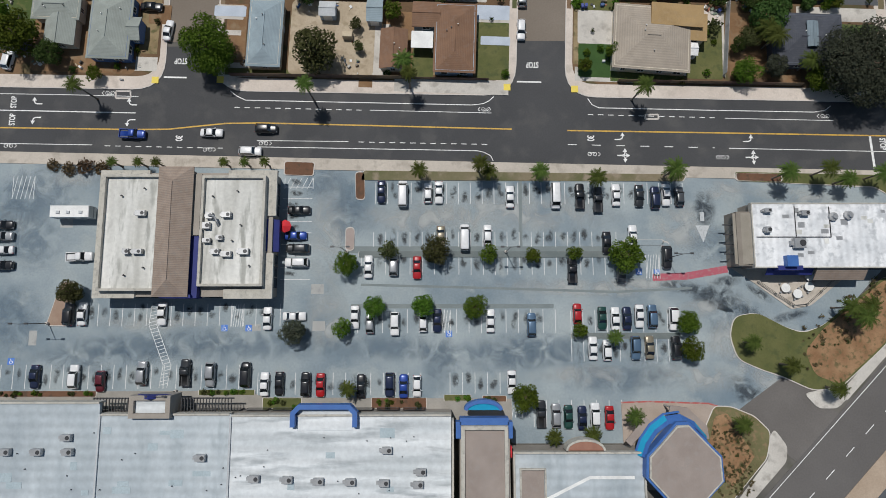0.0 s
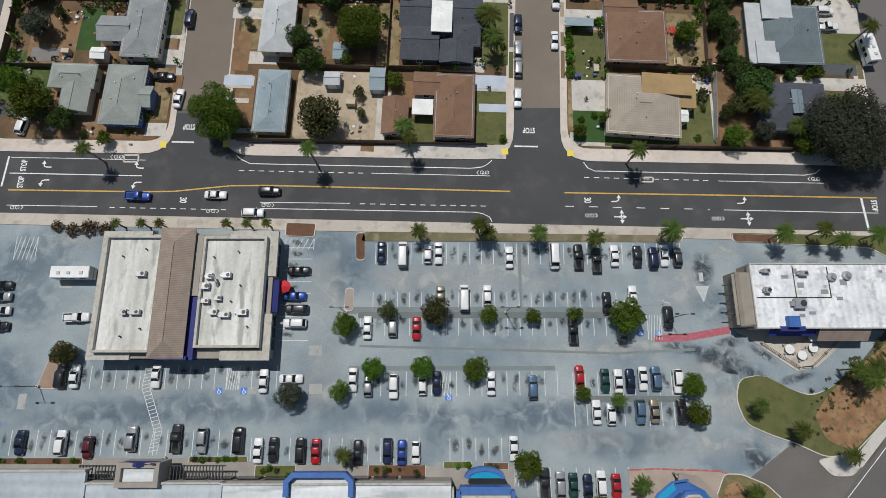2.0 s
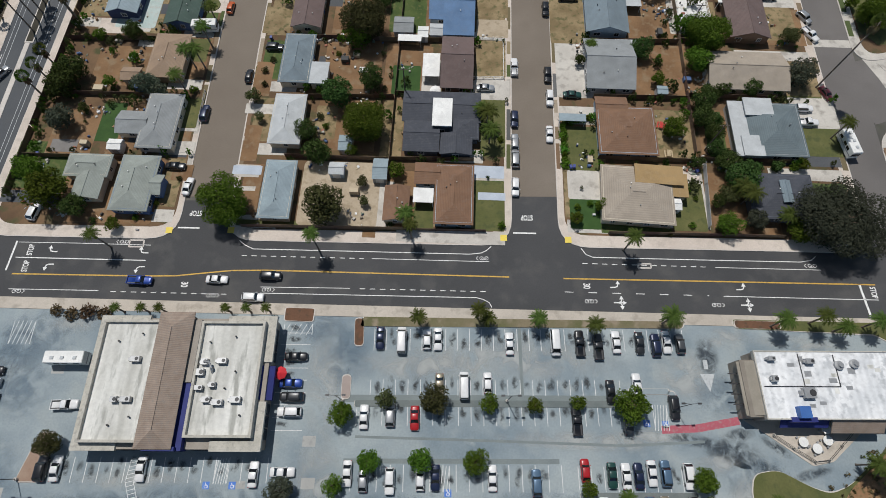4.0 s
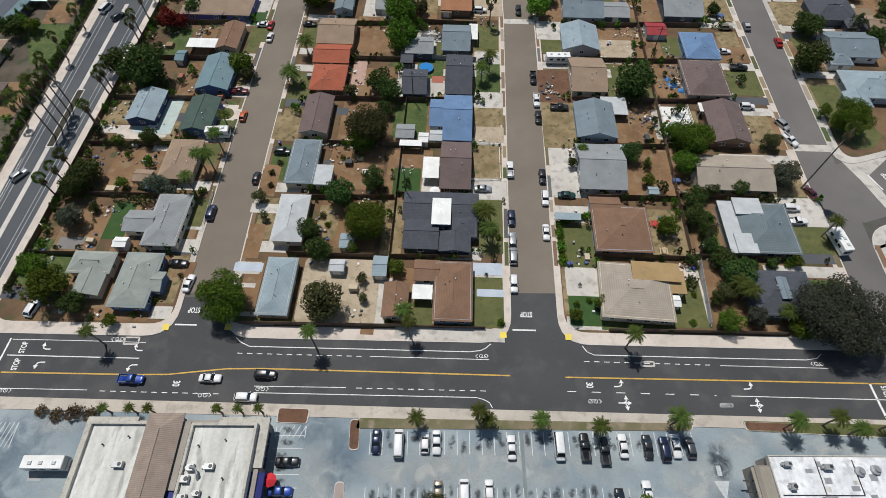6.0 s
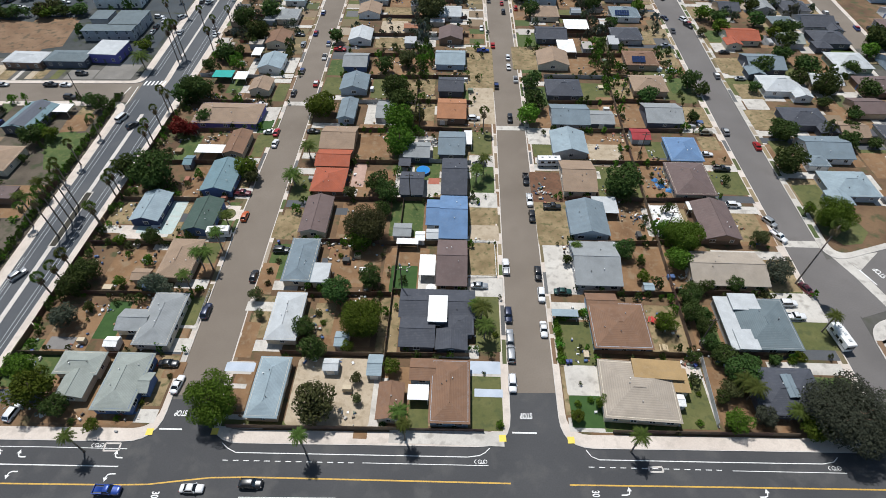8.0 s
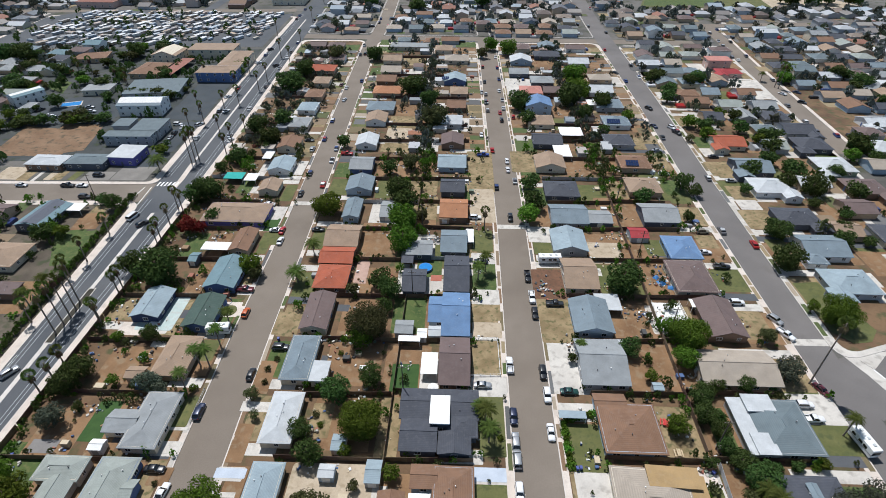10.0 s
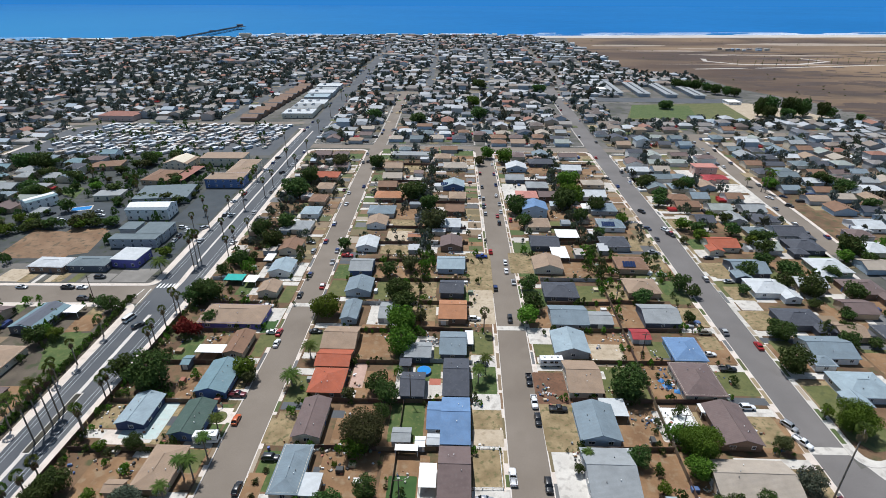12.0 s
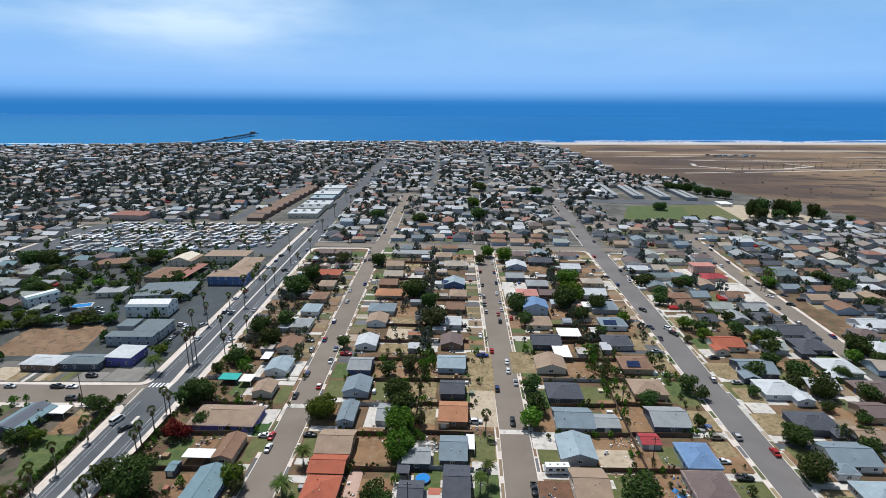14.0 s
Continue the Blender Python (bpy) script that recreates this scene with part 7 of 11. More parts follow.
# hatched walkway and access aisles
s = Soup()
ribbon([(-60.0, 1.0), (-60.4, -3.4), (-57.0, -11.5), (-57.6, -16)], 0.13, 0.004, 0.013, s)
ribbon([(-58.4, 1.0), (-58.8, -3.4), (-55.4, -11.5), (-56.0, -16)], 0.13, 0.004, 0.013, s)
for i in range(24):
    y = 0.6 - i * 0.7
    f = line((-16, -57.6), (-11.5, -57.0), (-3.4, -60.4), (1, -60.0))
    ribbon([(f(y), y), (f(y + 0.4) + 1.6, y + 0.4)], 0.12, 0.005, 0.014, s)
solid("walkway_hatching", s, LINE, "white hatched pedestrian walkway painted across the lot", "road marking", kind="structure")
for x0, y0, x1, y1 in ((-33.5, 25.2, -27.5, 27.6), (-43.6, -3.8, -41.2, 0.8), (-1.4, -5.0, 1.6, -0.4), (42.6, 6.2, 45.4, 11.2), (-91, 23.0, -86.5, 28.0), (14.0, -22.0, 17.5, -18.2)):
    s = Soup()
    n = 5
    for i in range(n):
        ribbon([(x0 + (x1 - x0) * i / n, y0), (x0 + (x1 - x0) * (i + 1) / n, y1)], 0.13, 0.004, 0.0135, s)
    ribbon([(x0, y0), (x0, y1)], 0.13, 0.004, 0.0125, s)
    ribbon([(x1, y0), (x1, y1)], 0.13, 0.004, 0.0125, s)
    solid("access_aisle", s, LINE, "white hatched access aisle beside a stall", "road marking", kind="structure")
for x, y in ((-44.9, -4.0), (-39.9, -4.0), (1.3, -5.2), (41.0, 7.6), (44.8, 7.4), (-88.0, -10.7)):
    ob = solid("accessible_symbol", Soup().box(x, y, 0.004, 1.35, 1.35, 0.008), BLUE_PAINT, "blue square with a white wheelchair symbol on the asphalt", "road marking", kind="structure")
    q = Soup()
    ribbon([(x + 0.32 * math.cos(i * 0.7 + 2.6), y - 0.15 + 0.32 * math.sin(i * 0.7 + 2.6)) for i in range(8)], 0.1, 0.012, 0.016, q)
    ribbon([(x - 0.1, y + 0.5), (x - 0.05, y), (x + 0.3, y), (x + 0.42, y - 0.4)], 0.11, 0.012, 0.0165, q)
    part("symbol", q, PAINT, ob)
# big triangle arrow and red crossing by the drive-through
solid("road_arrow", Soup().prism([(53.4, 17.4), (54.9, 13.8), (56.4, 17.4)], 0.004, 0.012).box(54.9, 19.3, 0.004, 0.9, 1.9, 0.008), FADED, "worn white triangle arrow on the asphalt", "road marking", kind="structure")
solid("red_crossing", ribbon([(43.8, 6.4), (51, 6.7), (59.6, 8.2)], 1.5, 0.004, 0.012), RED_PATH, "red painted crossing path over the asphalt", "road marking", kind="structure")


def island(poly, r, fill, label, kerb=KERB, h=0.16, lip=0.16):
    ob = thing("planter_island", pose(0, 0, 0), label, "planter", "kerbed islands", "structure")
    part("kerb", Soup().prism(rounded(poly, r), 0.0, h), kerb, ob)
    cx, cy = sum(p[0] for p in poly) / len(poly), sum(p[1] for p in poly) / len(poly)
    inner = []
    for x, y in poly:
        d = math.hypot(x - cx, y - cy)
        k = max(0.3, 1 - lip * 1.4 / d)
        inner.append((cx + (x - cx) * k, cy + (y - cy) * k))
    part("soil", Soup().prism(rounded(inner, r * 0.9), 0.02, h + 0.012), fill, ob)
    return ob


island([(-17.6, 27.1), (51.4, 26.9), (52.2, 28.4), (-17.0, 29.2)], 0.7, surface("worn_verge", (0.20, 0.165, 0.105), (0.115, 0.115, 0.052), 0.12, 3, 0.96, 0, 0.5, c=(0.25, 0.205, 0.145), spread=0.12), "narrow grass verge with a kerb between pavement and stalls")
island([(-18.4, 22.8), (-16.4, 22.8), (-16.6, 29.0), (-18.6, 29.0)], 0.9, MULCH, "small kerbed bed of red mulch")
island([(-20.4, 12.0), (-18.5, 12.0), (-18.5, 17.0), (-20.4, 17.0)], 0.9, surface("paved_island", (0.30, 0.24, 0.22), (0.36, 0.3, 0.27), 0.5, 6, 0.9), "small kerbed island at the end of a stall row")
island([(-33.8, 28.2), (-27.4, 28.0), (-27.2, 31.0), (-33.8, 31.2)], 0.6, MULCH, "kerbed bed of red mulch beside the entrance")
island([(45.9, 8.0), (47.6, 8.0), (47.6, 14.0), (45.9, 14.0)], 0.8, LOT, "kerbed asphalt island at the end of a stall row")
island([(38.0, 13.2), (46.5, 13.2), (46.5, 14.4), (38.0, 14.4)], 0.5, LOT, "kerbed asphalt island at the end of a stall row")
island([(-81.5, -3.6), (-76.2, -3.6), (-76.2, 5.6), (-79.0, 5.6)], 1.0, surface("tan_bed", (0.28, 0.19, 0.14), (0.34, 0.25, 0.19), 0.4, 5, 0.95), "tan gravel bed with a tree in the lot")
SLOPE = surface("bare_slope_earth", (0.20, 0.105, 0.050), (0.32, 0.195, 0.105), 0.35, 3, 0.97, 0, 0.6, c=(0.13, 0.10, 0.045))
island([(59.0, -5.6), (60.2, -1.6), (65.0, -0.8), (70.9, -3.9), (74.3, -4.9), (78.5, -3.6), (92.8, 7.0), (98.5, 2.0), (91.4, -7.4), (81.2, -16.2), (75.6, -16.8), (69.5, -14.0), (65.0, -12.5), (60.4, -10.4)], 1.8, DULL_GRASS, "large kerbed grass bank beside the exit drive")
solid("bare_slope", Soup().prism(rounded([(74.4, -8.8), (78.4, -4.3), (92.6, 6.2), (97.6, 2.0), (91.2, -6.9), (81.3, -15.4), (76.2, -13.6)], 1.4), 0.1, 0.19), SLOPE, "bare orange-brown earth slope with dry weeds", "earth", kind="structure")
island([(52.8, -24.0), (55.0, -19.6), (58.5, -19.7), (63.2, -21.6), (66.2, -24.6), (66.0, -26.6), (65.2, -30.0), (58.0, -37.8), (51.5, -45.0)], 1.0, surface("dry_bank_grass", (0.115, 0.105, 0.045), (0.165, 0.150, 0.070), 0.3, 3, 0.97, 0, 0.6, c=(0.22, 0.155, 0.085), spread=0.2), "kerbed grass corner beside the round shop")
solid("bare_slope", Soup().prism(rounded([(54.0, -32), (57.8, -35.6), (62.8, -29.4), (59.4, -24.4), (57.6, -21.0), (55.0, -21.8), (53.6, -27.0)], 0.7), 0.1, 0.19), SLOPE, "bare orange-brown earth slope with dry weeds", "earth", kind="structure")
island([(62.4, 27.0), (92.0, 25.6), (100.0, 21.0), (118, 26), (118, 27.8), (62.0, 29.0)], 1.0, DULL_GRASS, "grass and mulch verge with palms along the pavement")
island([(62.6, 27.1), (72.5, 26.8), (72.5, 28.5), (62.4, 28.8)], 0.7, MULCH, "red mulch bed at the drive entrance", h=0.19)
# exit drive, arterial and its pavement
sheet("road", [(60.2, -20.4), (70.0, -13.6), (76.5, -17.5), (82, -23), (74, -33), (67.5, -27.8)], 0.0085, surface("drive_asphalt", (0.115, 0.105, 0.098), (0.155, 0.143, 0.133), 0.1, 3, 0.95, 0, 0.2), "brown-grey asphalt exit drive", 0.05, "road")
art = lambda o, a, b: [(a + o * 0.707, a - 113 - o * 0.707 + 12.7), (b + o * 0.707, b - 113 - o * 0.707 + 12.7)]
solid("road", ribbon(art(9.2, -60, 134), 16.5, -0.04, 0.0105), surface("arterial_asphalt", (0.095, 0.088, 0.084), (0.135, 0.126, 0.12), 0.05, 3, 0.95, 0, 0.2), "wide grey asphalt arterial road", "road", kind="structure")
marking(art(1.7, -60, 134), 0.14, PAINT, 0.014)
p, q = art(7.4, -60, 134)
dashes(p, q, 0.16, 2.6, 6.2, PAINT)
solid("median", ribbon(art(14.6, -60, 120), 4.6, -0.02, 0.12), surface("median_earth", (0.33, 0.25, 0.18), (0.42, 0.33, 0.25), 0.2, 3, 0.95), "tan earth median of the arterial", "median", kind="structure")
solid("road", ribbon(art(24.5, -60, 120), 15.0, -0.04, 0.0125), AVENUE, "far carriageway of the arterial", "road", kind="structure")
solid("pavement", ribbon(art(-0.6, -60, 62.0), 2.0, 0.0, 0.14), PALE_CONCRETE, "pale concrete pavement along the arterial", "pavement", kind="structure")
solid("pavement", ribbon(art(-0.6, 82.0, 128), 2.0, 0.0, 0.14), PALE_CONCRETE, "pale concrete pavement along the arterial", "pavement", kind="structure")
solid("pavement", Soup().prism(rounded([(73.6, -17.2), (76.2, -20.2), (80.2, -20.2), (83.0, -17.6), (82.0, -15.6)], 1.1), 0.0, 0.145), PALE_CONCRETE, "pale concrete pavement corner at the drive", "pavement", kind="structure")
solid("pavement", Soup().prism(rounded([(67.0, -24.2), (69.4, -27.6), (69.0, -30.6), (61.2, -38.6), (58.4, -38.4), (65.4, -30.0), (65.6, -26.4)], 0.9), 0.0, 0.145), PALE_CONCRETE, "pale concrete pavement corner at the drive", "pavement", kind="structure")
solid("kerb", ribbon([(36.2, -19.0), (42, -18.8), (54, -19.2), (60, -21.0), (64, -23.4)], 0.3, 0.0, 0.15), KERB_RED, "red painted kerb round the corner shop", "kerb", kind="structure")
solid("pavement", Soup().prism(rounded([(36.4, -27), (36.2, -19.1), (42, -18.9), (54, -19.3), (59.6, -21.0), (54.0, -24.4), (53.5, -36), (38, -36)], 0.6), 0.0, 0.14), surface("plaza_paving", (0.32, 0.26, 0.215), (0.39, 0.32, 0.27), 0.4, 5, 0.9), "tan paved forecourt of the corner shop", "pavement", kind="structure")
# darker colour takes in the shadow and planting along the shop fronts
solid("pavement", Soup().prism([(-160, -20.5), (14, -22.5), (14, -18.2), (-36, -17.9), (-40, -16.6), (-160, -16.9)], 0.0, 0.139), surface("shop_walk", (0.25, 0.235, 0.21), (0.33, 0.31, 0.28), 0.3, 5, 0.9), "concrete shop-front pavement", "pavement", kind="structure")

# ---- shops ----
ROOF_WHITE = surface("membrane_roof", (0.48, 0.515, 0.53), (0.70, 0.725, 0.735), 0.12, 1.2, 0.8, 0, 0.15, c=(0.40, 0.43, 0.445), spread=0.15, stripes=("Y", 2.2, 0.10), stretch=(0.28, 1.6, 1))
ROOF_GREY = surface("grey_membrane_roof", (0.31, 0.355, 0.385), (0.47, 0.515, 0.54), 0.10, 1.0, 0.8, 0, 0.15, c=(0.36, 0.405, 0.43), spread=0.13, stripes=("Y", 2.0, 0.09), stretch=(1.1, 0.30, 1))
ROOF_REPAIR = surface("roof_repair", (0.33, 0.40, 0.43), (0.40, 0.47, 0.50), 0.5, 4, 0.85)
ROOF_OLD = surface("stained_membrane_roof", (0.48, 0.475, 0.44), (0.68, 0.675, 0.64), 0.16, 1.6, 0.85, 0, 0.2, c=(0.37, 0.37, 0.34), spread=0.16, stripes=("X", 1.9, 0.06), stretch=(1.7, 0.35, 1))
PARAPET = surface("parapet_stucco", (0.40, 0.38, 0.33), (0.50, 0.475, 0.42), 0.4, 5, 0.9, c=(0.34, 0.325, 0.29))
STUCCO_DARK = surface("shop_wall_stucco", (0.27, 0.24, 0.205), (0.33, 0.295, 0.255), 0.4, 5, 0.9)
TILE_BROWN = surface("brown_roof_tile", (0.245, 0.185, 0.145), (0.325, 0.255, 0.205), 0.6, 6, 0.85, 0, 0.4, c=(0.27, 0.225, 0.19), stripes=("Y", 0.35, 0.16))
GRAVEL_ROOF = surface("gravel_roof", (0.26, 0.215, 0.19), (0.32, 0.27, 0.24), 0.3, 8, 0.95, 0, 0.5, c=(0.29, 0.25, 0.225))
SHOP_BLUE = surface("blue_painted_metal", (0.035, 0.11, 0.34), (0.05, 0.14, 0.38), 0.6, 6, 0.5)
NAVY = surface("navy_awning_cloth", (0.012, 0.018, 0.13), (0.018, 0.028, 0.17), 0.6, 6, 0.7)
TURQ = glossy("turquoise_glazing", (0.02, 0.30, 0.50), 0.15)
RED_CLOTH = surface("red_canvas", (0.60, 0.02, 0.03), (0.5, 0.02, 0.03), 1, 6, 0.7)


def rim(s, x0, y0, x1, y1, z0, z1, th=0.35):
    s.box((x0 + x1) / 2, y0 + th / 2, z0, x1 - x0, th, z1 - z0)
    s.box((x0 + x1) / 2, y1 - th / 2, z0, x1 - x0, th, z1 - z0)
    s.box(x0 + th / 2, (y0 + y1) / 2, z0, th, y1 - y0 - 2 * th, z1 - z0)
    s.box(x1 - th / 2, (y0 + y1) / 2, z0, th, y1 - y0 - 2 * th, z1 - z0)
    return s


def roof_unit(x, y, z, w=1.9, d=1.2, h=1.0, rot=0, fan=True):
    ob = thing("air_conditioner", pose(x, y, z, 0, 0, rot), "grey metal rooftop air conditioner with a round fan", "air conditioner", "rooftop air conditioners")
    part("casing", Soup().box(0, 0, 0.08, w, d, h - 0.08, 0, 0.03), METAL, ob)
    part("base", Soup().box(0, 0, 0, w * 0.9, d * 0.9, 0.1), DARK_METAL, ob)
    part("duct", Soup().box(-w * 0.62, 0, 0.0, w * 0.3, d * 0.5, h * 0.6, 0, 0.03), METAL, ob)
    if fan:
        part("fan", Soup().tube([(w * 0.22, 0, h - 0.01), (w * 0.22, 0, h + 0.06)], [d * 0.34, d * 0.31], 12), DARK_METAL, ob)
    return ob


def pipe_vent(x, y, z, h=0.5, r=0.12):
    s = Soup().tube([(0, 0, 0), (0, 0, h)], [r, r], 7)
    s.tube([(0, 0, h - 0.02), (0, 0, h + 0.12)], [r * 1.7, r * 1.2], 7)
    ob = solid("roof_vent", s, DARK_METAL, "short dark roof vent pipe", "roof vent", "roof vents")
    ob.location = (x, y, z)
    return ob


def shopfront(ob, x0, x1, y, z0, z1, n, side=0):
    for i in range(n):
        a, b = x0 + (x1 - x0) * i / n, x0 + (x1 - x0) * (i + 1) / n
        if side == 0:
            p = part("window", rim_face(a + 0.1, b - 0.1, y, z0, z1), DARK_METAL, ob)
            part("pane", Soup().box((a + b) / 2, y, z0 + 0.08, b - a - 0.36, 0.06, z1 - z0 - 0.16), WIN, p)
        else:
            p = part("window", Soup().box(y, (a + b) / 2, z0, 0.12, b - a - 0.2, z1 - z0), DARK_METAL, ob)
            part("pane", Soup().box(y, (a + b) / 2, z0 + 0.08, 0.2, b - a - 0.36, z1 - z0 - 0.16), WIN, p)


def rim_face(a, b, y, z0, z1):
    s = Soup()
    for cx, z, w, h in (((a + b) / 2, z0, b - a, 0.08), ((a + b) / 2, z1 - 0.08, b - a, 0.08), (a + 0.04, z0, 0.08, z1 - z0), (b - 0.04, z0, 0.08, z1 - z0)):
        s.box(cx, y, z, w, 0.12, h)
    return s


# restaurant block with the brown ridge roof
ob = thing("restaurant_building", pose(0, 0, 0), "flat-roofed tan restaurant building with a brown tiled ridge roof", "building")
part("wall", Soup().box(-51.7, 14.9, 0, 34.6, 25.2, 4.3), STUCCO_DARK, ob)
for x0, y0, x1, y1 in ((-69.6, 3.6, -67.8, 26.3), (-69.6, 26.3, -59.6, 28.0), (-69.6, 2.0, -61.2, 3.6), (-35.9, 18.6, -33.7, 26.4), (-36.0, 3.8, -33.9, 11.0), (-43.6, 26.4, -33.7, 28.0), (-43.6, 1.9, -33.9, 3.8)):
    part("lower_roof", Soup().box((x0 + x1) / 2, (y0 + y1) / 2, 4.0, x1 - x0, y1 - y0, 0.7), PARAPET, ob, "pale stucco arcade roof")
for x0, y0, x1, y1 in ((-68.2, 3.4, -56.6, 26.8), (-48.4, 4.3, -35.6, 26.6)):
    part("parapet", rim(Soup(), x0, y0, x1, y1, 4.2, 6.0, 0.5), PARAPET, ob)
    part("roof", Soup().box((x0 + x1) / 2, (y0 + y1) / 2, 4.25, x1 - x0 - 0.9, y1 - y0 - 0.9, 1.0), ROOF_OLD, ob, "stained white membrane roof")
r = part("ridge_roof", roof_soup(6.0, 25.0, 7.0, "hip", 0.5, 0.45), TILE_BROWN, ob, "brown tiled hip roof")
r.location = (-53.2, 15.2, 0)
part("ridge_wall", Soup().box(-53.2, 15.2, 4.0, 5.8, 24.8, 2.85), STUCCO_DARK, ob)
part("fascia", Soup().box(-49.3, 8.2, 3.2, 1.8, 12.4, 2.5), NAVY, ob, "dark blue fascia wall")
part("fascia", Soup().box(-49.3, 20.6, 3.2, 1.8, 12.4, 2.9), STUCCO_DARK, ob, "brown fascia wall")
part("fascia", Soup().box(-52.3, 2.3, 2.6, 6.0, 0.7, 3.9), NAVY, ob, "dark blue fascia wall")
part("awning", Soup().loft([[(-36.6, 11.4, 4.0), (-33.3, 11.4, 2.6), (-33.3, 18.0, 2.6), (-36.6, 18.0, 4.0)], [(-36.6, 11.4, 4.9), (-33.3, 11.4, 3.4), (-33.3, 18.0, 3.4), (-36.6, 18.0, 4.9)]]), NAVY, ob, "dark blue cloth awning")
shopfront(ob, -66, -58, 2.25, 0.6, 2.8, 4)
shopfront(ob, -48, -36, 2.25, 0.6, 2.8, 6)
shopfront(ob, 4, 11, -34.35, 0.6, 2.8, 3, 1)
shopfront(ob, 19, 26, -34.35, 0.6, 2.8, 3, 1)
for x, y, w, d in ((-60.3, 18.9, 1.9, 1.1), (-62.7, 11.2, 1.2, 1.1), (-60.5, 11.2, 2.0, 1.0), (-43.2, 18.6, 1.8, 1.1), (-46.6, 18.4, 1.3, 1.2), (-47.1, 16.4, 1.4, 1.3), (-45.1, 11.2, 1.6, 1.1), (-42.9, 10.7, 2.0, 1.1), (-39.5, 11.2, 2.0, 1.2), (-46.9, 13.4, 1.5, 0.9), (-44.4, 14.0, 1.2, 1.0)):
    roof_unit(x, y, 5.25, w, d, 1.0)
for x, y in ((-64.5, 22.5), (-60, 24), (-63, 6.5), (-59.3, 8), (-42, 13.4), (-40.4, 16.6), (-41.3, 23.5), (-38.4, 8.4), (-46.2, 22.4)):
    pipe_vent(x, y, 5.25)
s = Soup().tube([(-46.6, 18.4, 6.3), (-45.4, 18.2, 6.6), (-44.9, 17.2, 6.4), (-45.0, 16.4, 5.3)], [0.22, 0.22, 0.22, 0.22], 8)
solid("exhaust_duct", s, METAL, "bent metal kitchen exhaust duct on the roof", "duct")
ob = thing("parasol", pose(-32.6, 16.9, 0.01), "bright red patio parasol beside the restaurant door", "parasol")
part("pole", Soup().tube([(0, 0, 0), (0, 0, 2.5)], [0.04, 0.04], 6), METAL, ob)
part("base", Soup().tube([(0, 0, 0), (0, 0, 0.12)], [0.35, 0.3], 10), DARK_METAL, ob)
ring0 = [(1.35 * math.cos(i * math.pi / 4), 1.35 * math.sin(i * math.pi / 4), 2.05 - 0.12 * (i % 2)) for i in range(8)]
part("canopy", Soup().loft([ring0, [(x * 0.06, y * 0.06, 2.62) for x, y, z in ring0]]), RED_CLOTH, ob)

# drive-through restaurant with a fenced patio
ob = thing("drive_through_restaurant", pose(0, 0, 0), "white-roofed tan drive-through restaurant with a blue corner and a tiled eave", "building")
part("wall", Soup().box(80.5, 14.6, 0, 36.0, 13.0, 4.6), STUCCO_DARK, ob)
part("parapet", rim(Soup(), 62.2, 8.0, 98.8, 21.2, 4.4, 5.45, 0.22), PARAPET, ob)
part("roof", Soup().box(80.5, 14.6, 4.5, 36.2, 12.8, 0.75), surface("bright_membrane_roof", (0.60, 0.615, 0.63), (0.78, 0.785, 0.79), 0.22, 1.4, 0.75, 0, 0.15, c=(0.50, 0.515, 0.53), spread=0.13, stripes=("X", 1.4, 0.07)), ob, "bright white membrane roof")
part("entry_block", Soup().box(61.0, 14.0, 0, 3.0, 11.0, 4.6), surface("taupe_stucco", (0.20, 0.175, 0.145), (0.25, 0.22, 0.185), 0.4, 6, 0.9), ob)
part("entry_roof", Soup().loft([[(59.0, 8.8, 4.0), (62.6, 8.8, 4.9), (62.6, 19.2, 4.9), (59.0, 19.2, 4.0)], [(59.0, 8.8, 4.25), (62.6, 8.8, 5.15), (62.6, 19.2, 5.15), (59.0, 19.2, 4.25)]]), surface("taupe_roof", (0.24, 0.215, 0.175), (0.30, 0.27, 0.225), 0.4, 6, 0.9), ob)
for y in (11.0, 13.0, 15.0, 17.0):
    part("trellis_beam", Soup().box(58.6, y, 3.0, 2.2, 0.22, 0.25), DARK_METAL, ob)
part("blue_wall", Soup().box(69.3, 8.0, 2.6, 5.0, 0.9, 2.9), NAVY, ob, "dark blue painted corner wall")
part("awning", Soup().loft([[(65.6, 6.7, 2.9), (75.0, 6.7, 2.9), (75.0, 8.1, 3.9), (65.6, 8.1, 3.9)], [(65.6, 6.7, 3.05), (75.0, 6.7, 3.05), (75.0, 8.1, 4.05), (65.6, 8.1, 4.05)]]), NAVY, ob, "dark blue sloping awning")
part("blue_sign_box", Soup().box(69.2, 9.3, 4.6, 2.2, 2.2, 1.9), SHOP_BLUE, ob)
part("eave", Soup().loft([[(75.2, 5.7, 3.0), (85.5, 5.7, 3.0), (85.5, 8.2, 4.7), (75.2, 8.2, 4.7)], [(75.2, 5.7, 3.2), (85.5, 5.7, 3.2), (85.5, 8.2, 4.9), (75.2, 8.2, 4.9)]]), TILE_BROWN, ob, "brown tiled eave")
shopfront(ob, 73, 95, 8.05, 0.7, 2.7, 8)
for x, y, w, d in ((71.1, 12.9, 2.2, 2.0), (72.7, 19.0, 1.6, 1.0), (65.2, 19.5, 1.4, 0.8), (65.0, 15.6, 1.0, 1.2)):
    roof_unit(x, y, 5.25, w, d, 1.1)
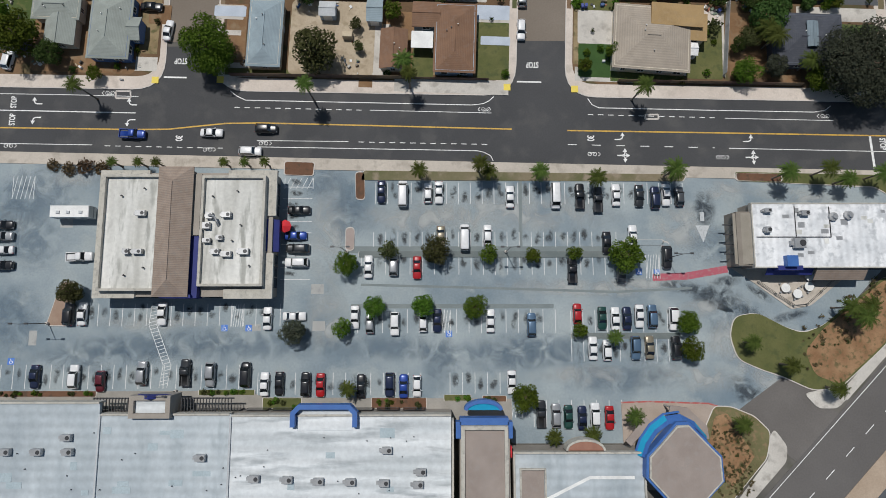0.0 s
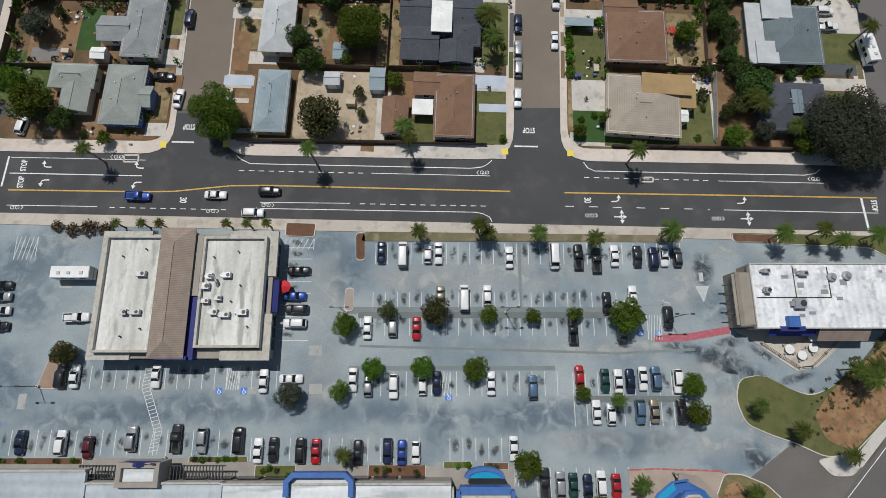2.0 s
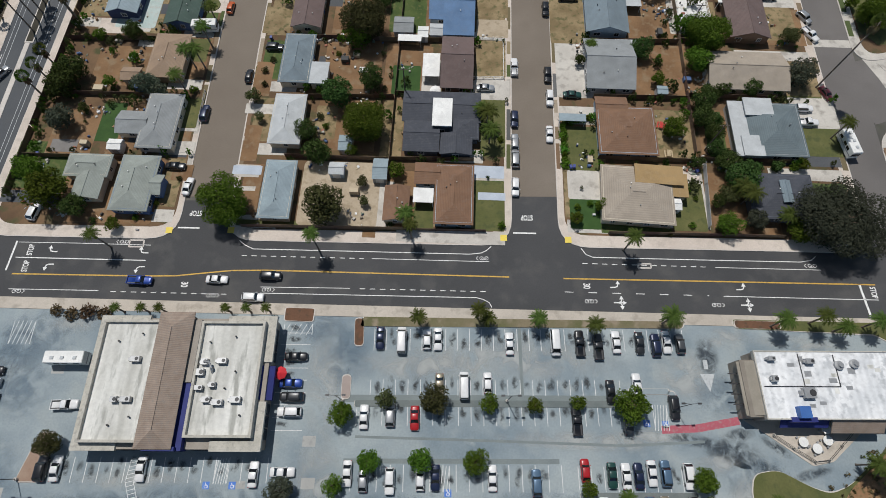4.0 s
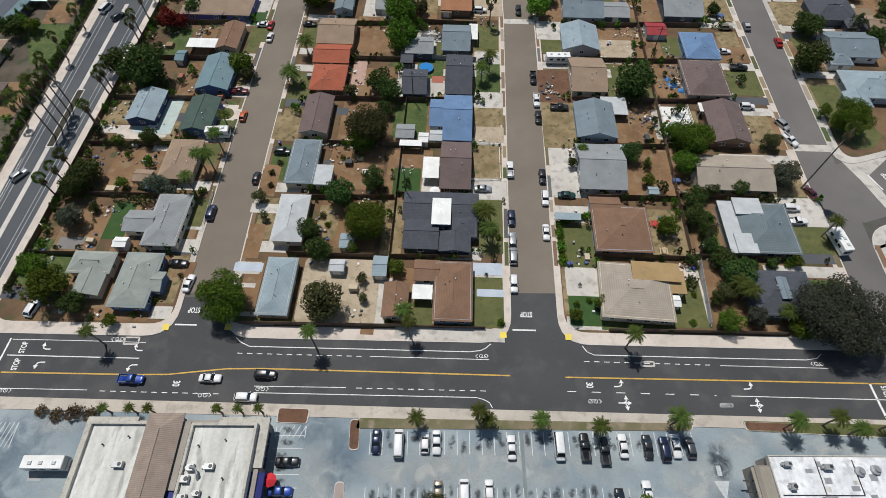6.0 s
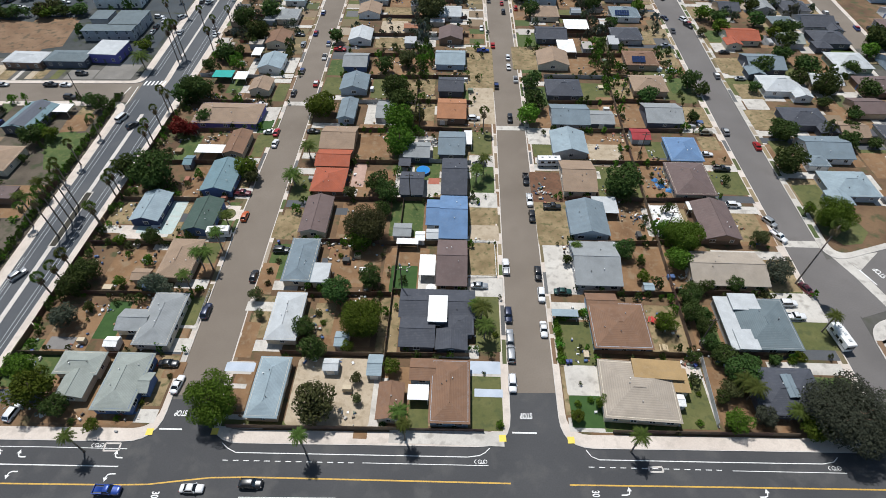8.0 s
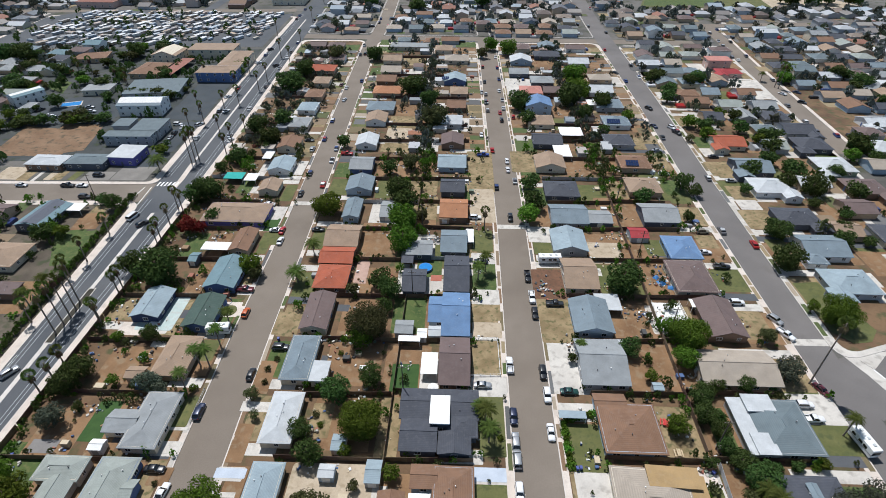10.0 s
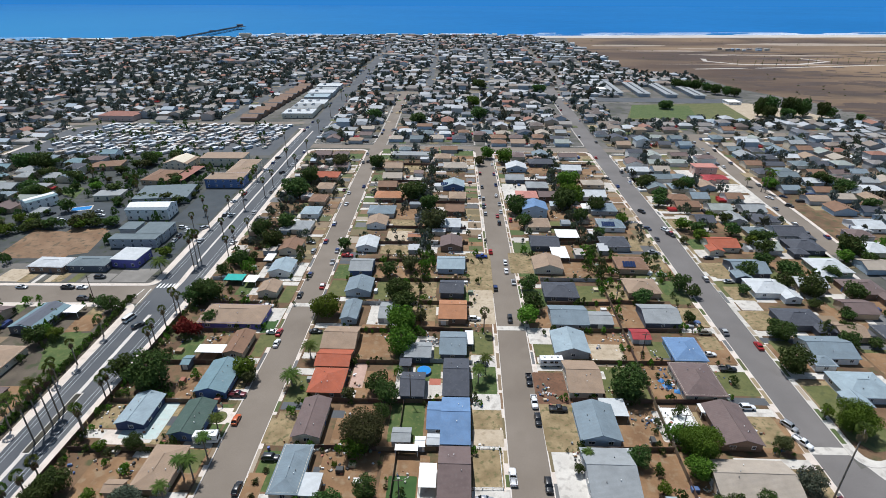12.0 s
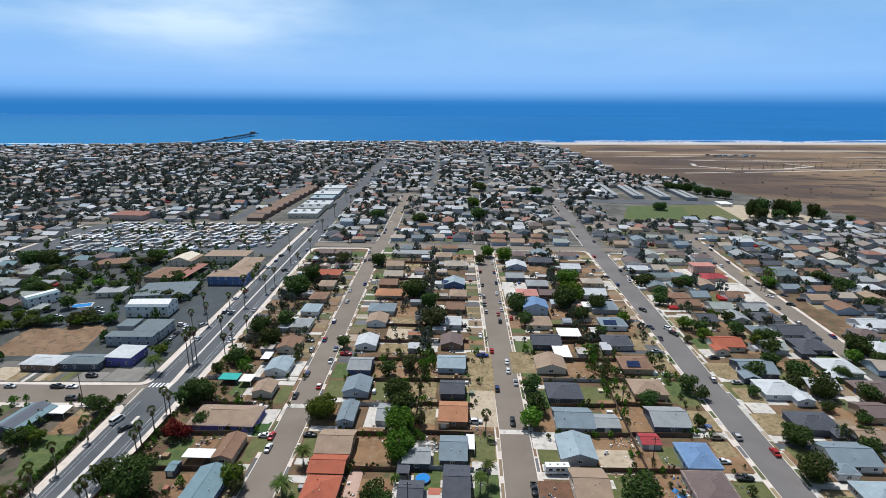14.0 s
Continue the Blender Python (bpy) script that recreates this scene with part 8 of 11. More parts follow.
for x, y in ((78.6, 18.3), (81.7, 18.6)):
    s = Soup().tube([(0, 0, 0), (0, 0, 0.5), (0, 0, 0.55)], [0.9, 0.9, 0.6], 16)
    s.tube([(0.15, 0, 0.5), (0.15, 0, 0.95)], [0.55, 0.45], 14)
    o2 = solid("roof_fan", s, METAL, "round grey metal exhaust fan on the roof", "exhaust fan", "roof fans")
    o2.location = (x, y, 5.25)
s = Soup()
for p0, p1 in (((71.0, 20.6), (71.0, 13.9)), ((63.0, 14.2), (71, 14.2)), ((71, 14.2), (78.0, 14.2)), ((78.0, 14.2), (78.0, 20.4))):
    s.tube([(p0[0], p0[1], 5.35), (p1[0], p1[1], 5.35)], [0.09, 0.09], 5)
solid("roof_pipe", s, DARK_METAL, "dark pipe run across the white roof", "pipe")
for i in range(14):
    rr = random.Random(i)
    solid("roof_patch", Soup().box(rr.uniform(66, 90), rr.uniform(9.5, 20), 5.2, rr.uniform(0.8, 1.6), rr.uniform(0.6, 1.2), 0.056 + 0.003 * i), METAL if i % 3 else ROOF_OLD, "square grey patch on the white roof", "roof patch", "roof patches")
sheet("pavement", rounded([(60.0, 8.6), (65.0, 5.2), (72.3, -0.2), (76.5, 0.6), (84.0, 6.4), (84, 8.2), (60, 8.4)], 0.6), 0.12, S_WALK, "concrete patio of the restaurant", 0.2)
ob = thing("patio_railing", pose(0, 0, 0.12), "dark metal patio railing on posts", "railing")
pts = [(65.6, 5.5), (69.0, 3.0), (72.6, 0.6), (75.4, 0.9), (78.6, 3.6), (82.0, 6.6)]
for a, b in zip(pts, pts[1:]):
    for z in (0.35, 0.95):
        part("rail", Soup().tube([(a[0], a[1], z), (b[0], b[1], z)], [0.05, 0.05], 5), DARK_METAL, ob)
for a in pts:
    part("post", Soup().box(a[0], a[1], 0, 0.22, 0.22, 1.1, 0, 0.03), PARAPET, ob)
for i, (x, y) in enumerate(((71.0, 4.2), (73.4, 3.0), (75.9, 4.5), (76.1, 6.6))):
    if i == 0:
        table = thing("patio_table", pose(x, y, 0.12), "round white patio table with a ring bench", "table", "patio tables")
        part("tabletop", Soup().tube([(0, 0, 0.70), (0, 0, 0.76)], [0.95, 0.95], 18), ROOF["white"], table)
        part("pedestal", Soup().tube([(0, 0, 0), (0, 0, 0.7)], [0.3, 0.1], 8), METAL, table)
        for k in range(4):
            part("stool", Soup().tube([(1.25 * math.cos(k * 1.57 + 0.8), 1.25 * math.sin(k * 1.57 + 0.8), 0), (1.25 * math.cos(k * 1.57 + 0.8), 1.25 * math.sin(k * 1.57 + 0.8), 0.45)], [0.12, 0.22], 8), METAL, table)
    else:
        copy_thing(table, pose(x, y, 0.12, 0, 0, i * 20))

# the long mall
ob = thing("shopping_mall", pose(0, 0, 0), "long white-roofed mall with blue framed entrances", "building")
part("wall", Soup().box(-70.0, -48.0, 0, 143.4, 55.6, 5.6), STUCCO_DARK, ob)
for i, (x0, x1, y1) in enumerate(((-142, -65.3, -18.0), (-64.9, -40.5, -20.2), (-40.1, 1.6, -20.4))):
    part("roof", Soup().box((x0 + x1) / 2, (y1 - 76) / 2, 5.6, x1 - x0, y1 + 76, 0.75), ROOF_GREY if i < 2 else ROOF_WHITE, ob, "weathered white membrane roof")
    part("parapet", Soup().box((x0 + x1) / 2, y1 + 0.15, 4.6, x1 - x0, 0.35, 2.1), PARAPET, ob)
for x in (-65.1, -40.3):
    part("seam", Soup().box(x, -48, 6.0, 0.35, 56, 0.65), ROOF["pale"], ob, "raised white roof seam")
part("parapet", Soup().box(1.9, -48.5, 4.6, 0.4, 55.0, 2.3), PARAPET, ob)
part("portal", rim(Soup(), -59.2, -20.6, -51.4, -16.4, 3.0, 7.6, 0.9), STUCCO_DARK, ob, "dark stucco entrance portal")
part("portal_roof", Soup().box(-55.3, -18.5, 6.4, 6.2, 3.0, 0.5), ROOF_WHITE, ob)
part("portal_gable", Soup().loft([[(-58.5, -16.3, 6.0), (-52, -16.3, 6.0), (-55.2, -16.3, 8.4)], [(-58.5, -17.0, 6.0), (-52, -17.0, 6.0), (-55.2, -17.0, 8.4)]]), NAVY, ob, "blue pointed entrance sign")
s = Soup().box(-22.4, -18.5, 6.0, 9.6, 0.9, 1.9)
for q in (-1, 1):
    s.box(-22.4 + q * 5.2, -19.0, 6.0, 2.0, 0.9, 1.88, q * -45)
    s.box(-22.4 + q * 5.85, -20.8, 6.0, 0.9, 2.8, 1.86)
part("portal", s, SHOP_BLUE, ob, "dark blue framed entrance parapet")
part("portal_roof", Soup().box(-22.4, -21.0, 5.9, 10.6, 4.0, 0.6), ROOF_WHITE, ob)
for x0, x1 in ((-68, -59.6), (-51, -40.6)):
    for k in range(int((x1 - x0) / 0.6)):
        part("trellis_slat", Soup().box(x0 + 0.3 + k * 0.6, -18.6, 4.4, 0.14, 2.6, 0.2), DARK_METAL, ob)
    part("trellis_beam", Soup().box((x0 + x1) / 2, -17.4, 4.15, x1 - x0, 0.25, 0.25), DARK_METAL, ob)
for k in range(26):
    x = -138 + k * 5.2
    shopfront(ob, x, x + 4.6, -19.9, 0.5, 3.0, 1)
for x, y in ((-70.9, -24.2), (-76.2, -26.8), (-70.4, -26.8), (-82.1, -26.8), (-45.5, -27.9), (-35.3, -31.7), (-29.1, -31.9), (-23.3, -32.2), (-17.3, -32.3), (-11.0, -32.5), (-4.1, -30.5), (-4.6, -32.8), (-10.5, -26.6)):
    roof_unit(x, y, 6.35, 1.9, 1.2, 0.95)
rr = random.Random(4)
for i in range(26):
    pipe_vent(rr.uniform(-84, 0), rr.uniform(-35, -22.5), 6.35, 0.22, 0.07)
for i in range(16):
    solid("roof_patch", Soup().box(rr.uniform(-84, -2), rr.uniform(-35, -23), 6.3, rr.uniform(1.2, 3.4), rr.uniform(0.8, 1.8), 0.056 + 0.003 * i), ROOF_REPAIR, "grey patch on the white mall roof", "roof patch", "roof patches")
# tower entrance
ob = thing("entrance_tower", pose(0, 0, 0), "square mall entrance tower with a tan gravel roof and blue arch", "building")
part("wall", Soup().box(7.9, -29.5, 0, 9.4, 15.5, 7.4), STUCCO_DARK, ob)
part("parapet", rim(Soup(), 3.4, -37.2, 12.2, -21.9, 6.9, 8.5, 0.7), PARAPET, ob)
part("roof", Soup().box(7.8, -29.6, 7.0, 7.6, 14.2, 0.9), GRAVEL_ROOF, ob, "tan gravel roof")
part("blue_frame", Soup().box(7.8, -21.2, 5.4, 9.2, 1.3, 2.2).box(2.9, -22.8, 5.4, 0.9, 3.0, 2.2).box(12.7, -22.8, 5.4, 0.9, 3.0, 2.2), SHOP_BLUE, ob, "blue painted entrance frame")
arch = [(7.8 + 3.4 * math.cos(math.pi * i / 10), -19.4 + 1.6 * math.sin(math.pi * i / 10)) for i in range(11)]
part("arch", Soup().prism(arch, 4.4, 6.0), TURQ, ob, "pale turquoise arched entrance glazing")
part("arch_frame", ribbon(arch, 0.7, 4.4, 6.3), SHOP_BLUE, ob)
part("red_sign", Soup().box(12.95, -27, 5.2, 0.3, 2.0, 1.4), RED_CLOTH, ob)
# low wing and the round corner shop
ob = thing("low_shop_wing", pose(0, 0, 0), "low white-roofed shop wing with a recessed court", "building")
part("wall", Soup().box(26.0, -44.0, 0, 24.6, 33.4, 5.0), STUCCO_DARK, ob)
part("parapet", rim(Soup(), 13.4, -61.0, 38.6, -27.2, 4.8, 5.9, 0.35), PARAPET, ob)
part("roof", Soup().box(26.0, -44.0, 4.9, 24.6, 33.0, 0.5), ROOF_GREY, ob)
part("court", rim(Soup(), 14.6, -38.5, 19.6, -30.2, 5.0, 6.0, 0.3), PARAPET, ob)
part("court_floor", Soup().box(17.1, -34.35, 5.0, 4.3, 7.6, 0.45), GRAVEL_ROOF, ob)
part("round_gable", Soup().prism([(27.2 + 3.4 * math.cos(math.pi * i / 12), -26.9 + 1.7 * math.sin(math.pi * i / 12)) for i in range(13)], 3.6, 6.0), surface("terracotta_stucco", (0.27, 0.13, 0.09), (0.33, 0.17, 0.12), 0.5, 6, 0.9), ob, "terracotta round-topped sign wall")
part("round_gable_trim", ribbon([(27.2 + 3.6 * math.cos(math.pi * i / 12), -26.9 + 1.9 * math.sin(math.pi * i / 12)) for i in range(13)], 0.4, 3.6, 6.2), PARAPET, ob)
marking([(19.6, -36), (28, -32), (36.5, -32)], 0.6, ROOF["white"], 5.44, "roof_walkway", "white walkway strip over the roof")
ob = thing("corner_shop", pose(0, 0, 0), "eight-sided corner shop with tan gravel roof and blue rim", "building")
oc = [(38.6, -27.7), (44.1, -21.9), (46.3, -21.8), (52.0, -27.7), (52.2, -32.0), (46.6, -37.6), (44.0, -37.6), (38.4, -31.5)]
oc = oc[::-1]
grow = lambda k: [(45.3 + (x - 45.3) * k, -29.7 + (y + 29.7) * k) for x, y in oc]
part("wall", Soup().prism(grow(0.97), 0, 6.6), PARAPET, ob)
part("blue_rim", Soup().prism(grow(1.06), 5.4, 7.4), SHOP_BLUE, ob, "blue painted metal rim")
part("parapet", Soup().prism(grow(0.99), 6.6, 7.9), PARAPET, ob)
part("roof", Soup().prism(grow(0.945), 7.0, 7.94), GRAVEL_ROOF, ob, "tan gravel roof")
def skirt(a, b, o0, o1, z0, z1, th=0.18):
    """A sloping band outside the wall from a to b, between offsets o0 and o1."""
    d = Vector((b[0] - a[0], b[1] - a[1], 0)).normalized()
    nrm = Vector((-d.y, d.x, 0))
    lo = [Vector((*q, 0)) for q in (a, b)]
    ring = [lo[0] + nrm * o1 + Vector((0, 0, z1)), lo[1] + nrm * o1 + Vector((0, 0, z1)), lo[1] + nrm * o0 + Vector((0, 0, z0)), lo[0] + nrm * o0 + Vector((0, 0, z0))]
    return Soup().loft([[tuple(q) for q in ring], [tuple(q + Vector((0, 0, th))) for q in ring]])


# bowed canopy round the entrance side: blue rim, turquoise glazing, blue eave
bow = lambda k, z: [(45.0 + (x - 45.0) * k, -29.5 + (y + 29.5) * k, z) for x, y in ((37.6, -28.0), (38.6, -25.4), (40.4, -23.0), (42.9, -21.2), (45.7, -20.8), (48.4, -22.2), (50.4, -24.6), (51.4, -27.2))]


def bowed(i0, i1, k0, k1, z0, z1, th=0.16):
    q = Soup()
    lo, up = bow(k0, z0), bow(k1, z1)
    for i in range(i0, i1):
        ring = [lo[i], lo[i + 1], up[i + 1], up[i]]
        q.loft([ring[::-1], [(x, y, z + th) for x, y, z in ring[::-1]]])
    return q


part("awning_rim", bowed(0, 7, 0.985, 0.92, 5.9, 6.6), SHOP_BLUE, ob, "blue metal awning rim")
part("glazed_awning", bowed(0, 3, 1.085, 0.985, 5.0, 5.9), TURQ, ob, "turquoise glazed sloping awning")
part("glazed_awning", bowed(5, 6, 1.05, 0.985, 5.2, 5.9), TURQ, ob, "turquoise glazed sloping awning")
part("awning_rim", bowed(3, 5, 1.06, 0.985, 5.1, 5.9), SHOP_BLUE, ob, "blue metal awning rim")
part("awning_eave", bowed(0, 4, 1.12, 1.085, 4.75, 5.05), SHOP_BLUE, ob, "dark blue eave under the glazing")
part("porch_roof", skirt((38.0, -28.0), (42.2, -23.6), 2.2, 3.6, 4.3, 4.1), GRAVEL_ROOF, ob, "tan porch roof")
part("porch_roof", Soup().prism([(44.2, -20.6), (44.6, -18.9), (48.0, -19.4), (51.6, -22.8), (51.9, -25.2), (50.6, -25.6), (46.6, -21.2)], 3.6, 3.9), GRAVEL_ROOF, ob, "tan porch roof")
for q in ((44.9, -19.4), (47.8, -19.8), (51.3, -23.0), (38.6, -25.4), (41.0, -22.9)):
    part("porch_post", Soup().box(q[0], q[1], 0.1, 0.3, 0.3, 3.6), PARAPET, ob)

# planting beds before the mall
for x0, x1, y0, y1, m in ((-96, -70, -17.7, -16.6, MULCH), (-49.5, -38, -17.4, -16.4, DULL_GRASS), (-36.5, -28.5, -20.0, -18.0, DULL_GRASS), (-14.5, -3.2, -20.0, -18.0, MULCH), (0.2, 5.8, -18.6, -17.4, DULL_GRASS), (8.0, 13.0, -18.8, -17.6, MULCH)):
    island([(x0, y0), (x1, y0), (x1, y1), (x0, y1)], 0.2, m, "planting bed before the mall front", h=0.2, lip=0.1)
    rr = random.Random(round(x0))
    for k in range(int((x1 - x0) * 0.8)):
        bush(rr.uniform(x0 + 0.5, x1 - 0.5), rr.uniform(y0 + 0.3, y1 - 0.3), rr.uniform(0.4, 0.75), rr.choice(("olive", "green", "bright", "olive")), z=0.18)
rr = random.Random(9)


def lot_lamp(x, y, arm=(2.6, 0.4)):
    ob = thing("lamp_post", pose(x, y, 0.1), "tall dark parking lot lamp with two arms on a concrete base", "street lamp", "lot lamps")
    part("base", Soup().tube([(0, 0, 0), (0, 0, 0.7)], [0.3, 0.28], 10), KERB, ob)
    part("pole", Soup().tube([(0, 0, 0.7), (0, 0, 8.0)], [0.09, 0.06], 7), DARK_METAL, ob)
    for q in (-1, 1):
        part("arm", Soup().tube([(0, 0, 7.8), (q * 1.3, 0.1, 8.0)], [0.05, 0.04], 5), DARK_METAL, ob)
        part("lamp_head", Soup().box(q * 1.55, 0.1, 7.9, 0.7, 0.35, 0.16, 0, 0.03), DARK_METAL, ob)
    return ob


for x, y in ((47.0, 10.5), (-20, 11.8), (13.2, 11.8), (-81, -3.0), (-54, -16.6)):
    lot_lamp(x, y)
rv(-76.6, 19.8, 180, 8.0, 0.006)
car(-75.2, 10.7, 2, "pickup", "white", where="parked in the lot")
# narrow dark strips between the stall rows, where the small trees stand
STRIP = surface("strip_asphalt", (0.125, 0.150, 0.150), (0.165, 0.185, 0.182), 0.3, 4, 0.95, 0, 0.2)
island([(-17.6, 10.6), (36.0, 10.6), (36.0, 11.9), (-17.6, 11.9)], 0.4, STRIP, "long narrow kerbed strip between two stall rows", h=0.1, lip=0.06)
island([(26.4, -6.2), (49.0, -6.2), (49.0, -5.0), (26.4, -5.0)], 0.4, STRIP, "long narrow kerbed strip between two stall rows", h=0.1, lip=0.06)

# cars of the parking lot and the kerb
car(-12.9, 24.4, -90, "sedan", "navy", where="parked in the shopping lot")
car(-8.4, 24.0, 90, "van", "white", where="parked in the shopping lot")
car(-3.1, 24.2, 90, "hatch", "white", where="parked in the shopping lot")
car(-0.8, 24.3, -90, "sedan", "white", where="parked in the shopping lot")
car(14.2, 23.4, 90, "sedan", "white", where="parked in the shopping lot")
car(23.8, 23.6, -90, "van", "white", where="parked in the shopping lot")
car(28.9, 23.5, 90, "pickup", "black", where="parked in the shopping lot")
car(32.7, 22.8, 90, "pickup", "charcoal", where="parked in the shopping lot")
car(36.6, 23.8, 90, "sedan", "white", where="parked in the shopping lot")
car(41.5, 23.6, -90, "sedan", "charcoal", where="parked in the shopping lot")
car(44.8, 23.2, 90, "suv", "navy", where="parked in the shopping lot")
car(47.2, 23.8, -90, "sedan", "white", where="parked in the shopping lot")
car(50.0, 23.5, 90, "hatch", "grey", where="parked in the shopping lot")
car(-0.4, 14.8, -90, "sedan", "gold", where="parked in the shopping lot")
car(4.6, 14.7, 90, "van", "white", where="parked in the shopping lot")
car(9.4, 15.3, 90, "hatch", "white", where="parked in the shopping lot")
car(34.3, 13.6, -90, "sedan", "black", where="parked in the shopping lot")
car(39.8, 15.0, 90, "sedan", "white", where="parked in the shopping lot")
car(-15.4, 8.6, 90, "sedan", "white", where="parked in the shopping lot")
car(-10.2, 9.1, 90, "suv", "silver", where="parked in the shopping lot")
car(-5.3, 8.4, -90, "sedan", "red", where="parked in the shopping lot")
car(26.9, 7.9, 90, "pickup", "black", where="parked in the shopping lot")
car(37.1, 7.7, 90, "sedan", "grey", where="parked in the shopping lot")
car(46.7, 10.6, -90, "suv", "black", where="parked in the shopping lot")
car(-18.0, -1.8, -90, "sedan", "white", where="parked in the shopping lot")
car(-14.9, -3.0, 90, "hatch", "silver", where="parked in the shopping lot")
car(-9.8, -3.1, -90, "suv", "white", where="parked in the shopping lot")
car(-4.0, -2.7, 90, "hatch", "white", where="parked in the shopping lot")
car(-1.1, -2.5, -90, "sedan", "navy", where="parked in the shopping lot")
car(9.8, -2.5, 90, "sedan", "white", where="parked in the shopping lot")
car(18.2, -3.3, 90, "suv", "steel_blue", where="parked in the shopping lot")
car(27.7, -1.1, 90, "hatch", "red", where="parked in the shopping lot")
car(32.8, -2.0, -90, "sedan", "green", where="parked in the shopping lot")
car(35.5, -2.1, 90, "sedan", "white", where="parked in the shopping lot")
car(37.9, -2.0, 90, "sedan", "navy", where="parked in the shopping lot")
car(40.5, -1.6, -90, "sedan", "white", where="parked in the shopping lot")
car(43.1, -1.6, 90, "suv", "steel_blue", where="parked in the shopping lot")
car(47.5, -2.1, -90, "suv", "white", where="parked in the shopping lot")
car(30.7, -8.1, 90, "sedan", "white", where="parked in the shopping lot")
car(33.6, -8.5, 90, "hatch", "white", where="parked in the shopping lot")
car(39.4, -8.0, -90, "suv", "steel_blue", where="parked in the shopping lot")
car(42.3, -7.9, 90, "sedan", "gold", where="parked in the shopping lot")
car(47.7, -8.0, 90, "suv", "black", where="parked in the shopping lot")
car(-82.4, -13.7, -90, "sedan", "navy", where="parked in the shopping lot")
car(-74.4, -13.7, 90, "suv", "white", where="parked in the shopping lot")
car(-69.1, -14.6, -90, "hatch", "maroon", where="parked in the shopping lot")
car(-60.8, -13.0, 90, "suv", "silver", where="parked in the shopping lot")
car(-52.1, -12.9, 90, "pickup", "charcoal", where="parked in the shopping lot")
car(-47.0, -13.3, -90, "suv", "silver", where="parked in the shopping lot")
car(-39.9, -13.3, 90, "minivan", "black", where="parked in the shopping lot")
car(-36.0, -15.2, 90, "sedan", "white", where="parked in the shopping lot")
car(-33.0, -15.1, -90, "sedan", "black", where="parked in the shopping lot")
car(-27.7, -15.2, 90, "suv", "black", where="parked in the shopping lot")
car(-24.7, -15.4, -90, "sedan", "red", where="parked in the shopping lot")
car(-16.5, -15.6, 90, "sedan", "black", where="parked in the shopping lot")
car(-10.7, -15.3, -90, "suv", "navy", where="parked in the shopping lot")
car(-7.9, -15.6, 90, "sedan", "blue", where="parked in the shopping lot")
car(-5.2, -15.6, -90, "hatch", "white", where="parked in the shopping lot")
car(14.0, -14.9, -90, "sedan", "white", where="parked in the shopping lot")
car(19.8, -21.1, 90, "pickup", "charcoal", where="parked in the shopping lot")
car(22.8, -21.4, 90, "suv", "silver", where="parked in the shopping lot")
car(25.3, -21.7, -90, "sedan", "green", where="parked in the shopping lot")
car(28.1, -21.9, 90, "sedan", "navy", where="parked in the shopping lot")
car(30.7, -21.3, 90, "suv", "white", where="parked in the shopping lot")
car(33.6, -21.9, -90, "sedan", "red", where="parked in the shopping lot")
car(-30.1, 20.5, 0, "sedan", "black", where="parked in the shopping lot")
car(-30.7, 15.1, 0, "sedan", "blue", where="parked in the shopping lot")
car(-30.1, 12.4, 180, "suv", "charcoal", where="parked in the shopping lot")
car(-30.3, 9.5, 180, "suv", "white", where="parked in the shopping lot")
car(-30.4, -1.6, 0, "sedan", "white", where="parked in the shopping lot")
car(-76.5, -1.1, 90, "suv", "black", where="parked in the shopping lot")
car(-73.8, -1.1, 90, "sedan", "white", where="parked in the shopping lot")
car(-57.5, -1.1, -90, "sedan", "white", where="parked in the shopping lot")
car(-35.9, -2.0, 90, "sedan", "white", where="parked in the shopping lot")
car(-91.9, 17.4, 0, "sedan", "black", where="parked in the shopping lot")
car(-91.8, 15.0, 0, "suv", "silver", where="parked in the shopping lot")
car(-91.4, 12.1, 180, "sedan", "white", where="parked in the shopping lot")
car(-91.2, 8.9, 0, "suv", "black", where="parked in the shopping lot")
car(-40.9, 33.2, -1, "suv", "white", z=0.016)
car(-49.3, 37.3, -1, "sedan", "white", z=0.016, where="on the main road")
car(-37.7, 38.2, -1, "suv", "black", z=0.016, where="on the main road")
car(-66.1, 37.0, -2, "pickup", "blue", z=0.016, where="on the main road")

# trees and palms of the lot
tree(-19.6, 9.2, 2.6, 5.4, "green", 0.02)
tree(-11.1, 11.9, 2.1, 4.6, "olive", 0.02)
tree(-1.5, 11.5, 3.1, 6.3, "olive", 0.02)
tree(9.5, 11.2, 2.1, 4.6, "green", 0.02)
tree(18.5, 10.8, 1.8, 4.0, "green", 0.02)
tree(27.2, 11.4, 1.7, 3.8, "green", 0.02)
tree(37.2, 10.8, 3.7, 7.3, "green", 0.02)
tree(-14.0, 0.3, 2.4, 5.0, "green", 0.02)
tree(-20.2, -3.8, 2.1, 4.6, "green", 0.02)
tree(-4.0, 0.6, 2.5, 5.2, "green", 0.02)
tree(6.4, 0.3, 2.6, 5.4, "green", 0.02)
tree(27.9, -4.4, 1.7, 3.8, "green", 0.02)
tree(49.7, -2.9, 2.6, 5.4, "green", 0.02)
tree(50.1, -8.3, 2.5, 5.2, "green", 0.02)
tree(-29.9, -4.6, 2.7, 5.6, "grey", 0.02)
tree(16.3, -17.5, 2.9, 6.1, "green", 0.02)
tree(-75.3, 3.3, 2.6, 5.4, "olive", 0.02)
bush(-72.0, 29.6, 1.9, "dead", 1.6, 0.02)
bush(-75.6, 29.9, 2.1, "dead", 1.8, 0.02)
